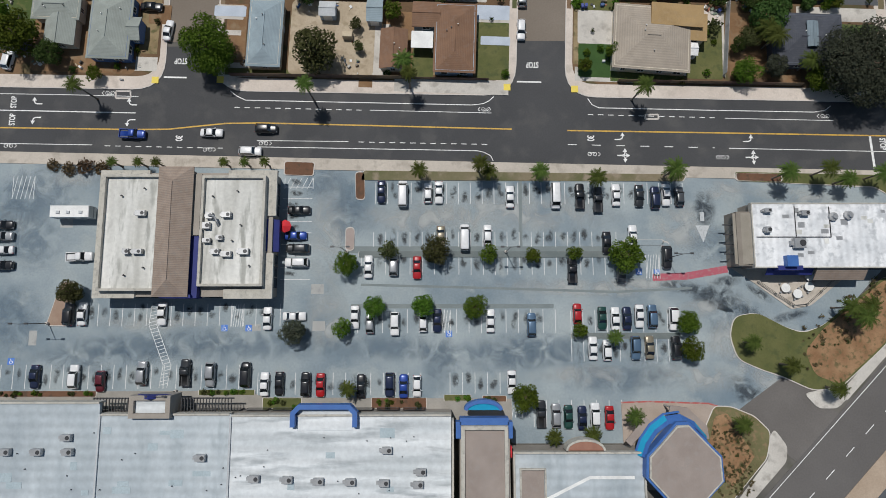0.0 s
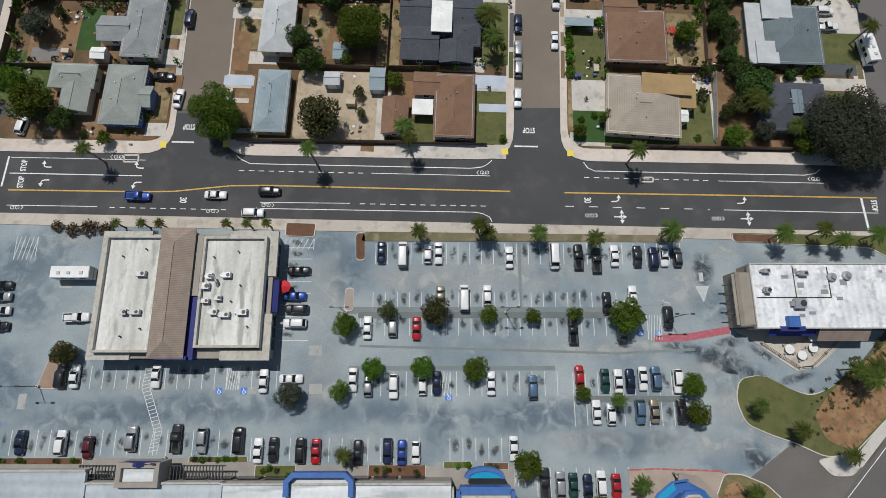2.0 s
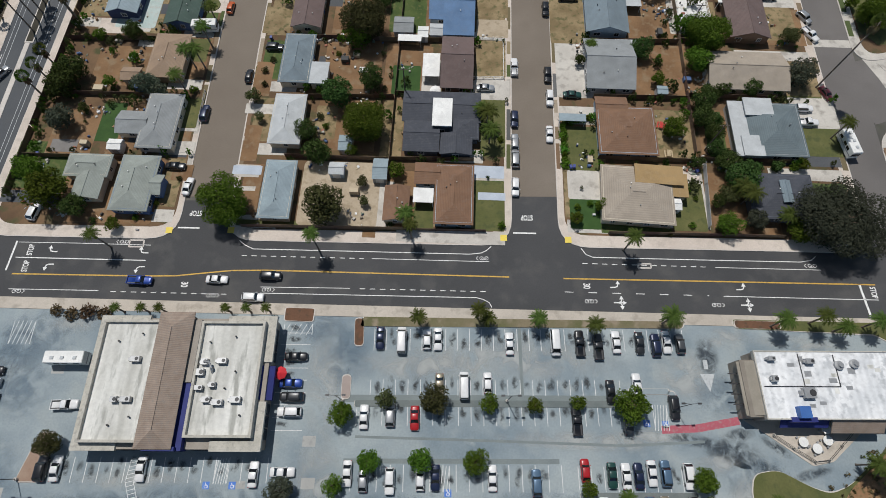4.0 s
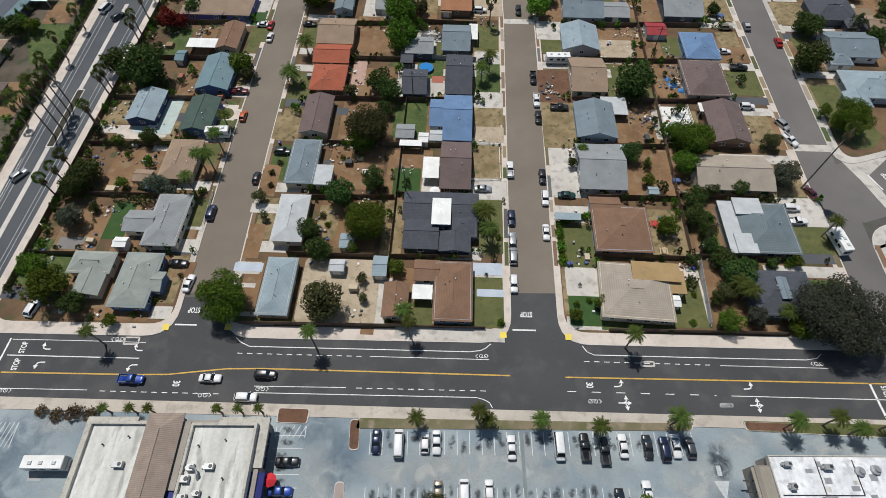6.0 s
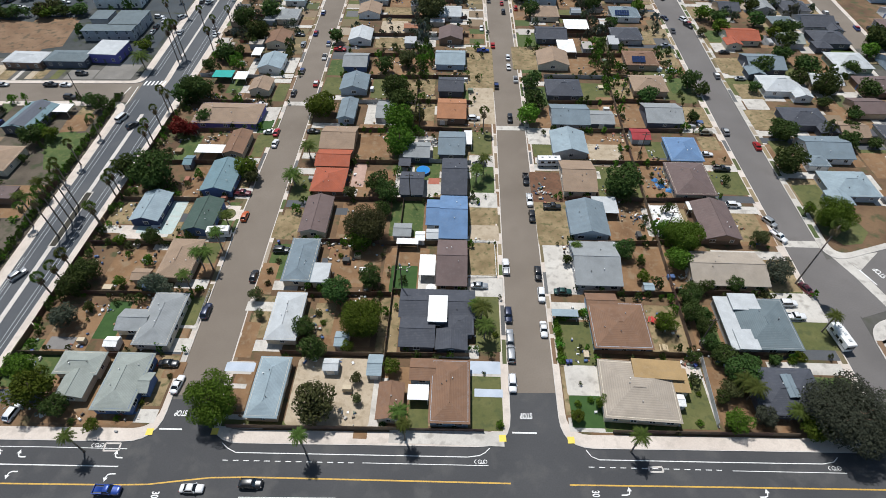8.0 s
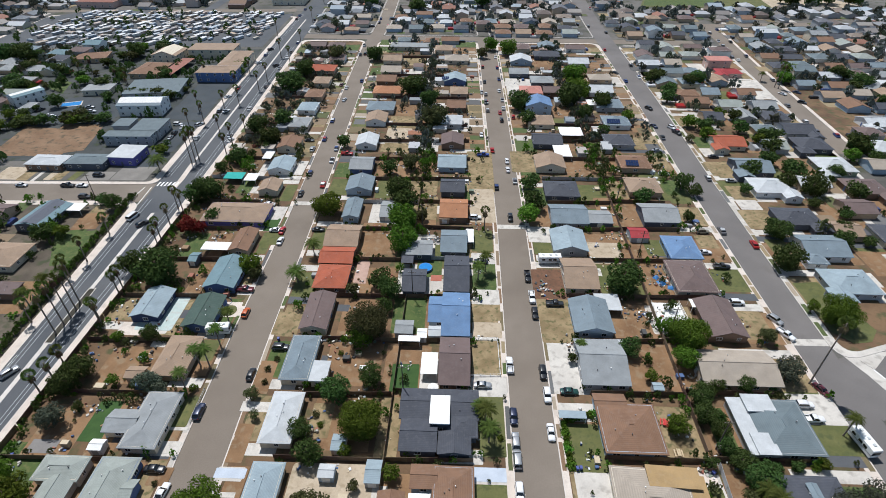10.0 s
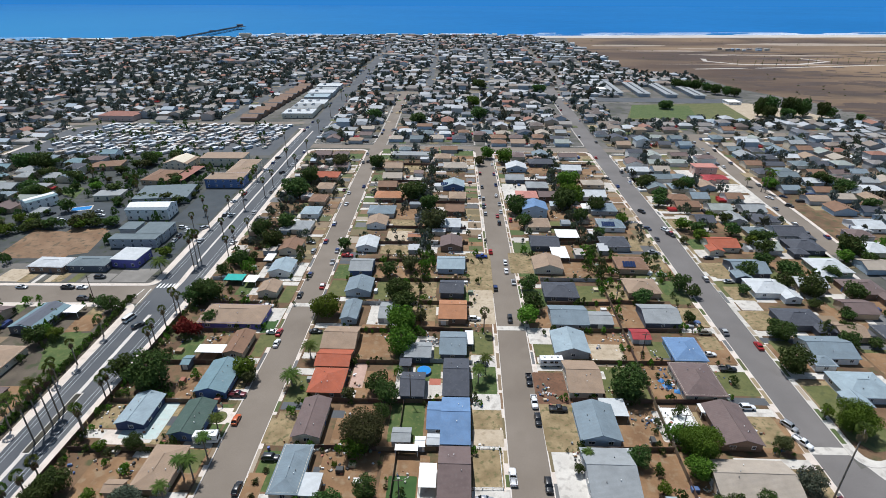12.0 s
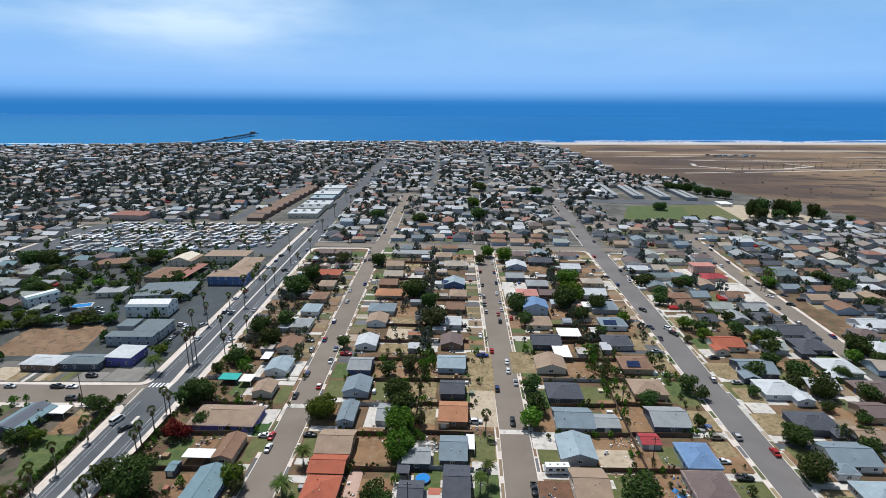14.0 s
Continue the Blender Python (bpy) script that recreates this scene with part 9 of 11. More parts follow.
bush(-79.2, 29.4, 1.8, "dead", 1.5, 0.02)
bush(-82.6, 30.2, 1.6, "dead", 1.3, 0.02)
palm(-4.8, 28.1, 5, "feather", 1.9, z=0.02)
palm(7.6, 29.1, 6.5, "feather", 2.0, z=0.02)
palm(9.6, 28.1, 4, "feather", 1.9, z=0.02)
palm(20.0, 27.9, 5, "feather", 2.1, z=0.02)
palm(31.6, 26.6, 5, "feather", 2.1, z=0.02)
palm(47.1, 28.0, 6.5, "feather", 2.6, z=0.02)
palm(70.2, 27.5, 6.5, "feather", 2.3, z=0.02)
palm(78.5, 28.2, 6.5, "feather", 2.1, z=0.02)
palm(83.2, 26.4, 5, "feather", 2.1, z=0.02)
palm(61.9, -6.8, 4, "feather", 1.9, z=0.02)
palm(69.1, -11.3, 4.5, "feather", 2.0, z=0.02)
palm(78.1, -15.9, 4.5, "feather", 2.0, z=0.02)
palm(37.5, -21.0, 4.5, "feather", 2.0, z=0.02)
palm(83.3, -1.6, 6, "feather", 2.6, z=0.02)
palm(80.7, 0.1, 6, "feather", 2.2, z=0.02)
palm(58.9, -22.6, 4, "feather", 2.0, z=0.02)
palm(21.8, -25.0, 4, "feather", 1.8, z=0.02)
palm(29.3, -24.5, 4, "feather", 1.9, z=0.02)
palm(-18.7, -15.8, 4, "feather", 1.8, z=0.02)
palm(34.4, -5.7, 4, "feather", 1.7, z=0.02)
palm(84.6, 0.6, 6, "feather", 2.3, z=0.02)
palm(-68.1, 30.0, 4, "feather", 1.2, z=0.02)
palm(-62.8, 30.0, 4, "feather", 1.2, z=0.02)
palm(-59.1, 30.0, 4, "feather", 1.2, z=0.02)
palm(-45.2, 30.0, 4, "feather", 1.2, z=0.02)
palm(-40.9, 30.0, 4, "feather", 1.2, z=0.02)
palm(-36.8, 30.1, 4, "feather", 1.2, z=0.02)
palm(89.8, 27.4, 6, "feather", 2.2, z=0.02)
palm(-7.0, 47.5, 8, "feather", 1.8)
palm(-27.7, 44.6, 9, "feather", 2.0)
palm(41.0, 44.9, 8, "feather", 2.2)
palm(-74.6, 45.0, 8, "feather", 1.9)

# ---- fences of the near blocks ----
mid_b, mid_c = line((50, -13.5), (200, -8), (400, -6)), line((50, 60.5), (200, 68), (400, 76))
for k in range(10):
    y = 68.6 + 18.55 * k
    for fa, fb in ((lambda y: ave_r(y) + 4, lambda y: left_l(y) - 13), (lambda y: left_r(y) + 11, mid_b), (mid_b, lambda y: cent_l(y) - 9), (lambda y: cent_r(y) + 10, mid_c), (mid_c, lambda y: right_l(y) - 14)):
        rr = random.Random(k * 7 + round(fa(60)))
        fence(fa(y) + 0.3, y + rr.uniform(-0.8, 0.8), fb(y) - 0.3, y - 0.6, WALL["grey"] if k > 3 and rr.random() < 0.12 else WOOD, 1.7)
for f, y0, y1 in ((mid_b, 52, 236), (mid_c, 70, 236), (lambda y: ave_r(y) + 3.6, 58, 190)):
    for k in range(int((y1 - y0) / 19)):
        fence(f(y0 + k * 19), y0 + k * 19, f(y0 + k * 19 + 18.6), y0 + k * 19 + 18.6)
fence(-46.0, 50.2, -9.0, 49.6, label="low dark board fence along the pavement")
fence(-9.0, 49.6, 10.0, 49.3, h=1.2, label="low dark board fence along the pavement")
fence(38.0, 49.0, 78.0, 48.2, h=1.5, label="low dark board fence along the pavement")
fence(61.2, 50.5, 63.0, 67.2, WALL["grey"], 1.8, label="grey block wall between two yards")

# ---- the town further off ----
def palette(name, cols, rough=0.85):
    """One material whose joined pieces each take a colour of their own."""
    m = surface(name, (0.4, 0.4, 0.4), (0.5, 0.5, 0.5), 0.4, 3.0, rough, 0, 0.0)
    n, l = m.node_tree.nodes, m.node_tree.links
    geo = n.new("ShaderNodeNewGeometry")
    r = n.new("ShaderNodeValToRGB")
    r.color_ramp.interpolation = "CONSTANT"
    while len(r.color_ramp.elements) < len(cols):
        r.color_ramp.elements.new(0.5)
    for i, c in enumerate(cols):
        r.color_ramp.elements[i].position = i / len(cols)
        r.color_ramp.elements[i].color = (*c, 1)
    l.new(geo.outputs["Random Per Island"], r.inputs[0])
    hsv = [x for x in n if x.bl_idname == "ShaderNodeHueSaturation"][0]
    l.new(r.outputs[0], hsv.inputs["Color"])
    return m


# roof tones drawn together, whites and darks cut, haze put into the colour
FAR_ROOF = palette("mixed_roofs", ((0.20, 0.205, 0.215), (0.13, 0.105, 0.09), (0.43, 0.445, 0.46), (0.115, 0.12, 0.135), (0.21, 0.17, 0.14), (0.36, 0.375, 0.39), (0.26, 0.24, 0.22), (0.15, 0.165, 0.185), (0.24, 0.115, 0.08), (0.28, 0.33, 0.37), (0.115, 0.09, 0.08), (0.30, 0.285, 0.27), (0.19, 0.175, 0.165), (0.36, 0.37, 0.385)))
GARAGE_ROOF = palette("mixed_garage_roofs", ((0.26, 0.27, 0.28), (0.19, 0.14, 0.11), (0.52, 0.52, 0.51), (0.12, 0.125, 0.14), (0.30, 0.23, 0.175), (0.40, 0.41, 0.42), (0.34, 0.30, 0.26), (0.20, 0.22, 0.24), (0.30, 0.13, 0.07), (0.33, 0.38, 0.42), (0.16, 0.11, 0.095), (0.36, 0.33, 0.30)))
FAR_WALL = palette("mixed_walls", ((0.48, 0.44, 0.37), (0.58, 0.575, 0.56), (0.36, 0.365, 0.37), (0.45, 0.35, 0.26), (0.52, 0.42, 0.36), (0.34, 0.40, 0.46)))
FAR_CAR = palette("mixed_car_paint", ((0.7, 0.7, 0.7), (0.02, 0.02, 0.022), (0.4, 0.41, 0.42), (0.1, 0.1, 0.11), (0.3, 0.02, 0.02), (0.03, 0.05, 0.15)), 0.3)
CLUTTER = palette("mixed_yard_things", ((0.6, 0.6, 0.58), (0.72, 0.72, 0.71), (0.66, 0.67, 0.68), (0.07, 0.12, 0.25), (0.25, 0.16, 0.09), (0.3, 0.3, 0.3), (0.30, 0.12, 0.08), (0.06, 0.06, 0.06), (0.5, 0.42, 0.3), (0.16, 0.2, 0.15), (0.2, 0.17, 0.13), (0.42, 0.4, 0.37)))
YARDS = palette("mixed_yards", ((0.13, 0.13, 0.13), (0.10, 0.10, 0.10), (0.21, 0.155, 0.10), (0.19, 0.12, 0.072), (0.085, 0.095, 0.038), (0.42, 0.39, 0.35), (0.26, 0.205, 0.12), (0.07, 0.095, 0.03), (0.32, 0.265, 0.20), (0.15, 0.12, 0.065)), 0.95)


def blend(dst, src, m):
    k = len(dst.v)
    dst.v += [tuple(m @ Vector(p)) for p in src.v]
    dst.f += [tuple(i + k for i in f) for f in src.f]


roads_seg = [(x0, y0, x1, y1, wd) for (x0, y0, x1, y1, wd) in far_streets]
for fl, fr, ye in ((cent_l, cent_r, 400), (left_l, left_r, 660), (right_l, right_r, 690), (ave_l, ave_r, 1340)):
    for y in range(60, ye, 40):
        roads_seg.append(((fl(y) + fr(y)) / 2, y, (fl(y + 40) + fr(y + 40)) / 2, y + 40, fr(y) - fl(y)))
roads_seg += [((beyond_l(y) + beyond_r(y)) / 2, y, (beyond_l(y + 40) + beyond_r(y + 40)) / 2, y + 40, 10) for y in range(700, 1300, 40)]
roads_seg += [((far_l(y) + far_r(y)) / 2, y, (far_l(y + 30) + far_r(y + 30)) / 2, y + 30, 10) for y in range(225, 440, 30)]
roads_seg += [(-128, 419.5, 185, 404, 11), (-112, 659, 260, 685, 11), (-700, 189, -118, 187.4, 14.5), (106, 88.5, 330, 157, 19), (-560, 486, -128, 500, 9), (185, 452, 330, 462, 10)]
SEGS = np.array(roads_seg)


def clear_of_roads(x, y, gap):
    ax, ay, bx, by, wd = SEGS.T
    dx, dy = bx - ax, by - ay
    t = np.clip(((x - ax) * dx + (y - ay) * dy) / (dx * dx + dy * dy), 0, 1)
    return bool(np.all(np.hypot(x - ax - t * dx, y - ay - t * dy) > wd / 2 + gap))


TAKEN = [(o.location.x, o.location.y) for o in scene.objects if o.parent is None and o.name.split(".")[0] in ("house", "garden_shed", "patio_cover")]
TK = np.array(TAKEN)


def free(x, y, r):
    return bool(np.all(np.hypot(TK[:, 0] - x, TK[:, 1] - y) > r))


marsh_edge = line((0, 345), (400, 400), (480, 425), (500, 425), (506, 300), (640, 225), (700, 330), (810, 365), (850, 292), (1300, 290), (1600, 200))


def in_town(x, y):
    if y > shore(x) - (34 if x < 150 else 70):
        return False
    if x > 0 and x > marsh_edge(y):
        return False
    if -330 < x < -125 and 384 < y < 500:       # trailer park
        return False
    if -262 < x < -120 and 200 < y < 384 and not (x < -238 and y > 270):    # larger buildings by the avenue
        return False
    if -165 < x < -120 and 500 < y < 706 or -192 < x < -160 and 500 < y < 715 or -326 < x < -286 and 502 < y < 528:
        return False
    if -158 < x < -128 and 150 < y < 182:
        return False
    if 165 < x < 330 and 505 < y < 640 or 205 < x < 345 and 640 < y < 720:         # playing field
        return False
    return abs(x) < y * 0.93 + 70


rr = random.Random(21)
roofs, walls, yards, clutter, cars_far = Soup(), Soup(), Soup(), Soup(), Soup()
spots = []
y = 120.0
while y < 1560:
    step = 17.5 if y < 480 else 15.5
    x, shift = -1250.0, rr.uniform(-8, 8)
    while x < 420:
        px, py = x + shift + rr.uniform(-2.6, 2.6), y + rr.uniform(-3.4, 3.4) + 4 * math.sin(x * 0.013)
        x += 16.5 if y < 480 else 15.5
        near_block = (ave_r(py) - 2 < px < right_l(py) + 2 and py < 382)
        if near_block or not in_town(px, py) or (px > right_l(py) and px < 330 and py < 118) or (px < ave_l(py) and py < 125):
            continue
        if not clear_of_roads(px, py, 8.5 if py < 400 else 4.8) or not free(px, py, 15):
            continue
        spots.append((px, py))
    y += step
for i, (px, py) in enumerate(spots):
    big = rr.random() < (0.12 if py > 600 else 0.0)
    w, d = (rr.uniform(16, 30), rr.uniform(12, 16)) if big else (rr.uniform(9.0, 13), rr.uniform(8.5, 12))
    kind = rr.choice(("hip", "gable_x", "gable_y", "hip", "gable_x")) if not big else rr.choice(("flat", "flat", "hip"))
    hh = 2.8 if py < 330 or rr.random() < (0.85 if py < 900 else 0.6) else rr.choice((5.4, 5.6, 8.0) if py > 900 else (5.4,))
    rot = TILT + rr.choice((0, 0, 0, 90))
    if py < 470 and abs(px) < 300:
        # darker roof picks left of the avenue imitate shade lying there
        house(px, py, w, d, kind, rr.choice(("grey", "blue_grey", "dark_slate", "teal", "mauve", "brown", "grey_green", "tan")) if px < -120 else rr.choice(("grey", "blue_grey", "brown", "mauve", "dark_slate", "pale", "beige", "steel", "tan", "grey_green", "dark_slate", "steel", "mauve", "brown")), rr.choice(("cream", "white", "grey", "tan", "pale_blue")), h=hh, vents=0, glazed=False)
    else:
        m = pose(px, py, 0.05, 0, 0, rot)
        blend(walls, wall_soup(w, d, hh, kind), m)
        blend(roofs, roof_soup(w, d, hh, kind), m)
        a = rr.uniform(0, 6.28)
        if rr.random() < 0.7:
            m = pose(px + 8.6 * math.cos(a), py + 8.2 * math.sin(a), 0.05, 0, 0, rot)
            kind = rr.choice(("gable_x", "flat", "shed"))
            w, d = rr.uniform(3.5, 7.5), rr.uniform(3.0, 5.5)
            blend(walls, wall_soup(w, d, 2.3, kind), m)
            blend(roofs, roof_soup(w, d, 2.3, kind, 0.2, 0.25, 0.1), m)
    for _ in range(2):
        a = rr.uniform(0, 6.28)
        yards.box(px + 8.5 * math.cos(a), py + 8.5 * math.sin(a), 0.0, rr.uniform(5, 10), rr.uniform(5, 10), 0.142 + 0.0009 * (i % 20) + 0.0004 * _, TILT)
    for _ in range(rr.choice((0, 1, 1, 2))):
        cars_far.box(px + rr.choice((-1, 1)) * (w / 2 + 2.5), py + rr.uniform(-4, 4), 0.2, rr.choice((1.9, 4.6)), 2.0 if rr.random() < 0.3 else 4.4, 1.3, TILT, 0.3)
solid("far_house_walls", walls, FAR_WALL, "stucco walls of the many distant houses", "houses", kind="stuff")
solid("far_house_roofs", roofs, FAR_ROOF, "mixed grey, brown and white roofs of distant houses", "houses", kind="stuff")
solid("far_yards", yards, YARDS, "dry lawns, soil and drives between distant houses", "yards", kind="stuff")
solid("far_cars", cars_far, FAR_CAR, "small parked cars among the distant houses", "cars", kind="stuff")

# verges between kerb and pavement, broken by drives
s = Soup()
vr = random.Random(9)
for f, sgn, wd in ((left_l, -1, 1.3), (left_r, 1, 1.2), (cent_l, -1, 1.0), (cent_r, 1, 0.9), (right_l, -1, 1.3), (right_r, 1, 1.4)):
    y, k = 66.0, 0
    while y < 385:
        L = vr.uniform(3.5, 9.5)
        k += 1
        if f is right_r and 66 < y < 108:
            y = 108.0
            continue
        s.box(f(y + L / 2) + sgn * (0.3 + wd / 2), y + L / 2, 0.0, wd, L, 0.1325 + 0.0004 * (k % 9), -math.degrees(math.atan2(f(y + L) - f(y), L)))
        y += L + vr.choice((0.8, 1.2, 3.2, 3.6, 4.2))
solid("verge", s, YARDS, "narrow worn verges of grass and soil by the kerb", "verge", kind="stuff")
# cars along the further streets
s, s2 = Soup(), Soup()
for fl, fr, y0, y1 in ((left_l, left_r, 190, 660), (cent_l, cent_r, 190, 390), (right_l, right_r, 150, 690), (ave_l, ave_r, 230, 900), (far_l, far_r, 240, 440)):
    for f, sgn in ((fl, 1), (fr, -1)):
        y = y0 + vr.uniform(0, 15)
        while y < y1:
            x = f(y) + sgn * 1.25
            a = -math.degrees(math.atan2(f(y + 5) - f(y), 5))
            s.box(x, y, 0.25, 1.8, 4.5, 0.65, a, 0.12)
            s.box(x, y - 0.1, 0.9, 1.55, 1.7, 0.55, a, 0.1)
            s2.box(x, y - 0.1, 0.92, 1.6, 2.3, 0.38, a, 0.1)
            y += vr.choice((12, 22, 34, 48, 64, 80))
solid("street_cars", s, FAR_CAR, "cars parked along the kerbs of distant streets", "cars", kind="stuff")
solid("street_car_windows", s2, GLASS, "dark windows of distant parked cars", "cars", kind="stuff")

# trailer park: many white mobile homes in slanting rows
s = Soup()
sr = Soup()
for j in range(11):
    for i in range(31):
        x, y = -324 + i * 6.4 + rr.uniform(-1.5, 1.5), 390 + j * 9.6 + i * 0.32 * (1 if j < 5 else -0.2) + rr.uniform(-1.8, 1.8)
        if x > -137 or rr.random() < 0.14 or x < -300 + abs(y - 440) * 0.3 - 12 or (x > -185 and y < 400):
            continue
        m = pose(x, y, 0.05, 0, 0, 64 + rr.uniform(-14, 14) + (90 if rr.random() < 0.06 else 0))
        L, wd = rr.choice((5, 6, 7, 8, 9)), rr.choice((2.2, 2.5, 2.8, 3.2))
        if rr.random() < 0.3:
            blend(s, Soup().box(0, 0, 0.3, 4.6, 1.9, 1.3, 0, 0.3), m)
            continue
        blend(s, Soup().box(0, 0, 0.3, L, wd, rr.uniform(1.6, 2.0), 0, 0.1), m)
        blend(sr, roof_soup(L + 0.1, wd + 0.4, 2.0, "gable_x", 0.1, 0.12, 0.06), m)
solid("mobile_home_walls", s, FAR_WALL, "pale walls of closely parked mobile homes", "mobile homes", kind="stuff")
solid("mobile_home_roofs", sr, palette("mobile_home_roof", ((0.74, 0.74, 0.74), (0.62, 0.64, 0.66), (0.76, 0.75, 0.74), (0.48, 0.50, 0.53), (0.34, 0.35, 0.38))), "white metal roofs of closely parked mobile homes", "mobile homes", kind="stuff")
sheet("ground", [(-325, 384), (-128, 390), (-128, 486), (-300, 500), (-330, 470)], 0.146, AVENUE, "grey asphalt lanes of the trailer park", 0.1)
sheet("road", [(176, 611), (331, 600), (348, 628), (180, 636)], 0.147, AVENUE, "grey asphalt school parking strip", 0.1, "road")
sheet("playing_field", [(180, 520), (298, 512), (312, 603), (208, 592)], 0.15, DULL_GRASS, "worn green school playing field", 0.1, "field")
sheet("ground", [(294, 508), (392, 505), (372, 560), (340, 602), (308, 602)], 0.148, SANDY, "pale bare earth beside the playing field", 0.1)
sheet("playing_field", [(184, 524), (250, 521), (268, 588), (207, 590)], 0.155, GRASS, "greener middle of the school playing field", 0.1, "field")
for k in range(4):
    ob = thing("school_wing", pose(211 + k * 30, 690 - k * 6, 0.1, 0, 0, 86), "long flat-roofed grey school wing", "school building", "school wings")
    part("wall", Soup().box(0, 0, 0, 86, 12, 3.6), WALL["grey"], ob)
    part("roof", Soup().box(0, 0, 3.6, 88, 14, 0.4), ROOF["grey"], ob)
    part("skylight", Soup().box(0, 0, 4.0, 80, 1.2, 0.5), ROOF["dark_slate"], ob)

# yard clutter of the near blocks
for i in range(760):
    y = rr.uniform(52, 390)
    fa, fb = rr.choice(((ave_r, left_l), (left_r, cent_l), (cent_r, right_l)))
    x = rr.uniform(fa(y) + 6, fb(y) - 6)
    if not free(x, y, 6.6):
        continue
    if rr.random() < 0.16:
        clutter.box(x, y, 0.1, rr.uniform(1.2, 2.6), rr.uniform(1.0, 2.2), rr.uniform(0.5, 1.6), TILT, 0.05)
    for k in range(rr.randrange(2, 9)):
        clutter.box(x + rr.gauss(0, 1.2), y + rr.gauss(0, 1.2), 0.1, rr.uniform(0.15, 0.8), rr.uniform(0.15, 0.7), rr.uniform(0.15, 0.7), rr.uniform(0, 90), 0.03)
solid("yard_clutter", clutter, CLUTTER, "boxes, bins, tubs and odds and ends lying in yards", "clutter", kind="stuff")

# solar panels on a few roofs
def solar_row(x, y, z, n, rows, tilt, turn=TILT):
    ob = thing("solar_array", pose(x, y, z, tilt, 0, turn), "row of dark blue solar panels on a house roof", "solar panels", "solar arrays")
    for j in range(rows):
        for i in range(n):
            part("solar_panel", Soup().box((i - n / 2 + 0.5) * 1.1, j * 1.75, 0, 1.02, 1.66, 0.06, 0, 0.01), SOLAR, ob)
    return ob


SOLAR = glossy("solar_cell_glass", (0.02, 0.035, 0.09), 0.12)
solar_row(82.5, 206.4, 3.75, 5, 2, 18)
solar_row(2.0, 314.4, 3.7, 4, 2, 10)
solar_row(86.0, 251.5, 3.6, 6, 2, 18)

# back-yard garages and lawns of the further lots
s2, s3, s4 = Soup(), Soup(), Soup()
for fa, fb, md in ((ave_r, left_l, lambda y: (ave_r(y) + left_l(y)) / 2 - 6), (left_r, cent_l, mid_b), (cent_r, right_l, mid_c)):
    for k in range(9, 18):
        y0 = 59.3 + 18.55 * k
        for side in (-1, 1):
            x, y = md(y0) + side * rr.uniform(4.5, 8.5), y0 + rr.uniform(-5, 5)
            w, d = rr.uniform(3.5, 7), rr.uniform(3.5, 6.5)
            if rr.random() < 0.75 and free(x, y, 8.5):
                m = pose(x, y, 0.1, 0, 0, TILT)
                kd = rr.choice(("gable_x", "gable_y", "flat", "shed"))
                blend(s2, wall_soup(w, d, 2.3, kd), m)
                blend(s3, roof_soup(w, d, 2.3, kd, 0.25, 0.25, 0.1), m)
            xs_ = (fa(y0) + 5.5 if side < 0 else fb(y0) - 5.5)
            for q in (-4.5, 4.5):
                s4.box(xs_, y0 + q, 0.0, rr.uniform(5.5, 7.5), rr.uniform(4, 8.5), 0.143 + 0.0007 * (k + side) + 0.0002 * q, TILT)
solid("back_yard_garage_walls", s2, FAR_WALL, "small stucco garages in the further back yards", "garages", kind="stuff")
solid("back_yard_garage_roofs", s3, GARAGE_ROOF, "roofs of small garages in the further back yards", "garages", kind="stuff")
solid("front_yards", s4, YARDS, "front lawns and drives of the further lots", "yards", kind="stuff")

# each lot: a drive beside the house, a front lawn and a back yard of its own kind
lot_rnd = random.Random(31)
LOT_SOUPS = {"pale": Soup(), "straw": Soup(), "green": Soup(), "dirt": Soup(), "worn": Soup(), "grey": Soup()}
for ob in [o for o in scene.objects if o.parent is None and o.name.split(".")[0] == "house"]:
    x, y = ob.location.x, ob.location.y
    if y > 402 or y < 50:
        continue
    for fl, fr in ((ave_r, left_l), (left_r, cent_l), (cent_r, right_l), (right_r, far_l)):
        if fl(y) + 4 < x < fr(y) - 4:
            break
    else:
        continue
    east = fr(y) - x < x - fl(y)
    edge = fr(y) - 1.9 if east else fl(y) + 1.9
    back = (fl(y) + fr(y)) / 2
    wide = abs(edge - x)
    layer = 0.1395 + 0.0003 * lot_rnd.randrange(12)
    front = lot_rnd.choice(("straw", "straw", "straw", "dirt", "worn", "pale", "dirt", "green"))
    side = lot_rnd.choice((-1, 1))
    near_end = x + (5.0 if east else -5.0)
    LOT_SOUPS[front].box((edge + near_end) / 2, y - side * 1.6, 0.0, max(2.0, abs(edge - near_end)), 13.0, layer, TILT)
    LOT_SOUPS["pale" if lot_rnd.random() < 0.75 else "grey"].box((edge + x) / 2, y + side * 7.2, 0.0, wide, 3.2, layer + 0.0042, TILT)
    rear = lot_rnd.choice(("dirt", "dirt", "straw", "worn", "dirt", "pale", "dirt"))
    far_end = x - (6.0 if east else -6.0)
    LOT_SOUPS[rear].box((far_end + back) / 2, y, 0.0, max(3.0, abs(far_end - back) - 1.0), 15.0, layer + 0.001, TILT)
    if lot_rnd.random() < 0.6:
        LOT_SOUPS[lot_rnd.choice(("pale", "grey", "pale"))].box(far_end + lot_rnd.uniform(-1, 1), y + lot_rnd.uniform(-4, 4), 0.0, lot_rnd.uniform(3, 5), lot_rnd.uniform(3, 6), layer + 0.0021, TILT)
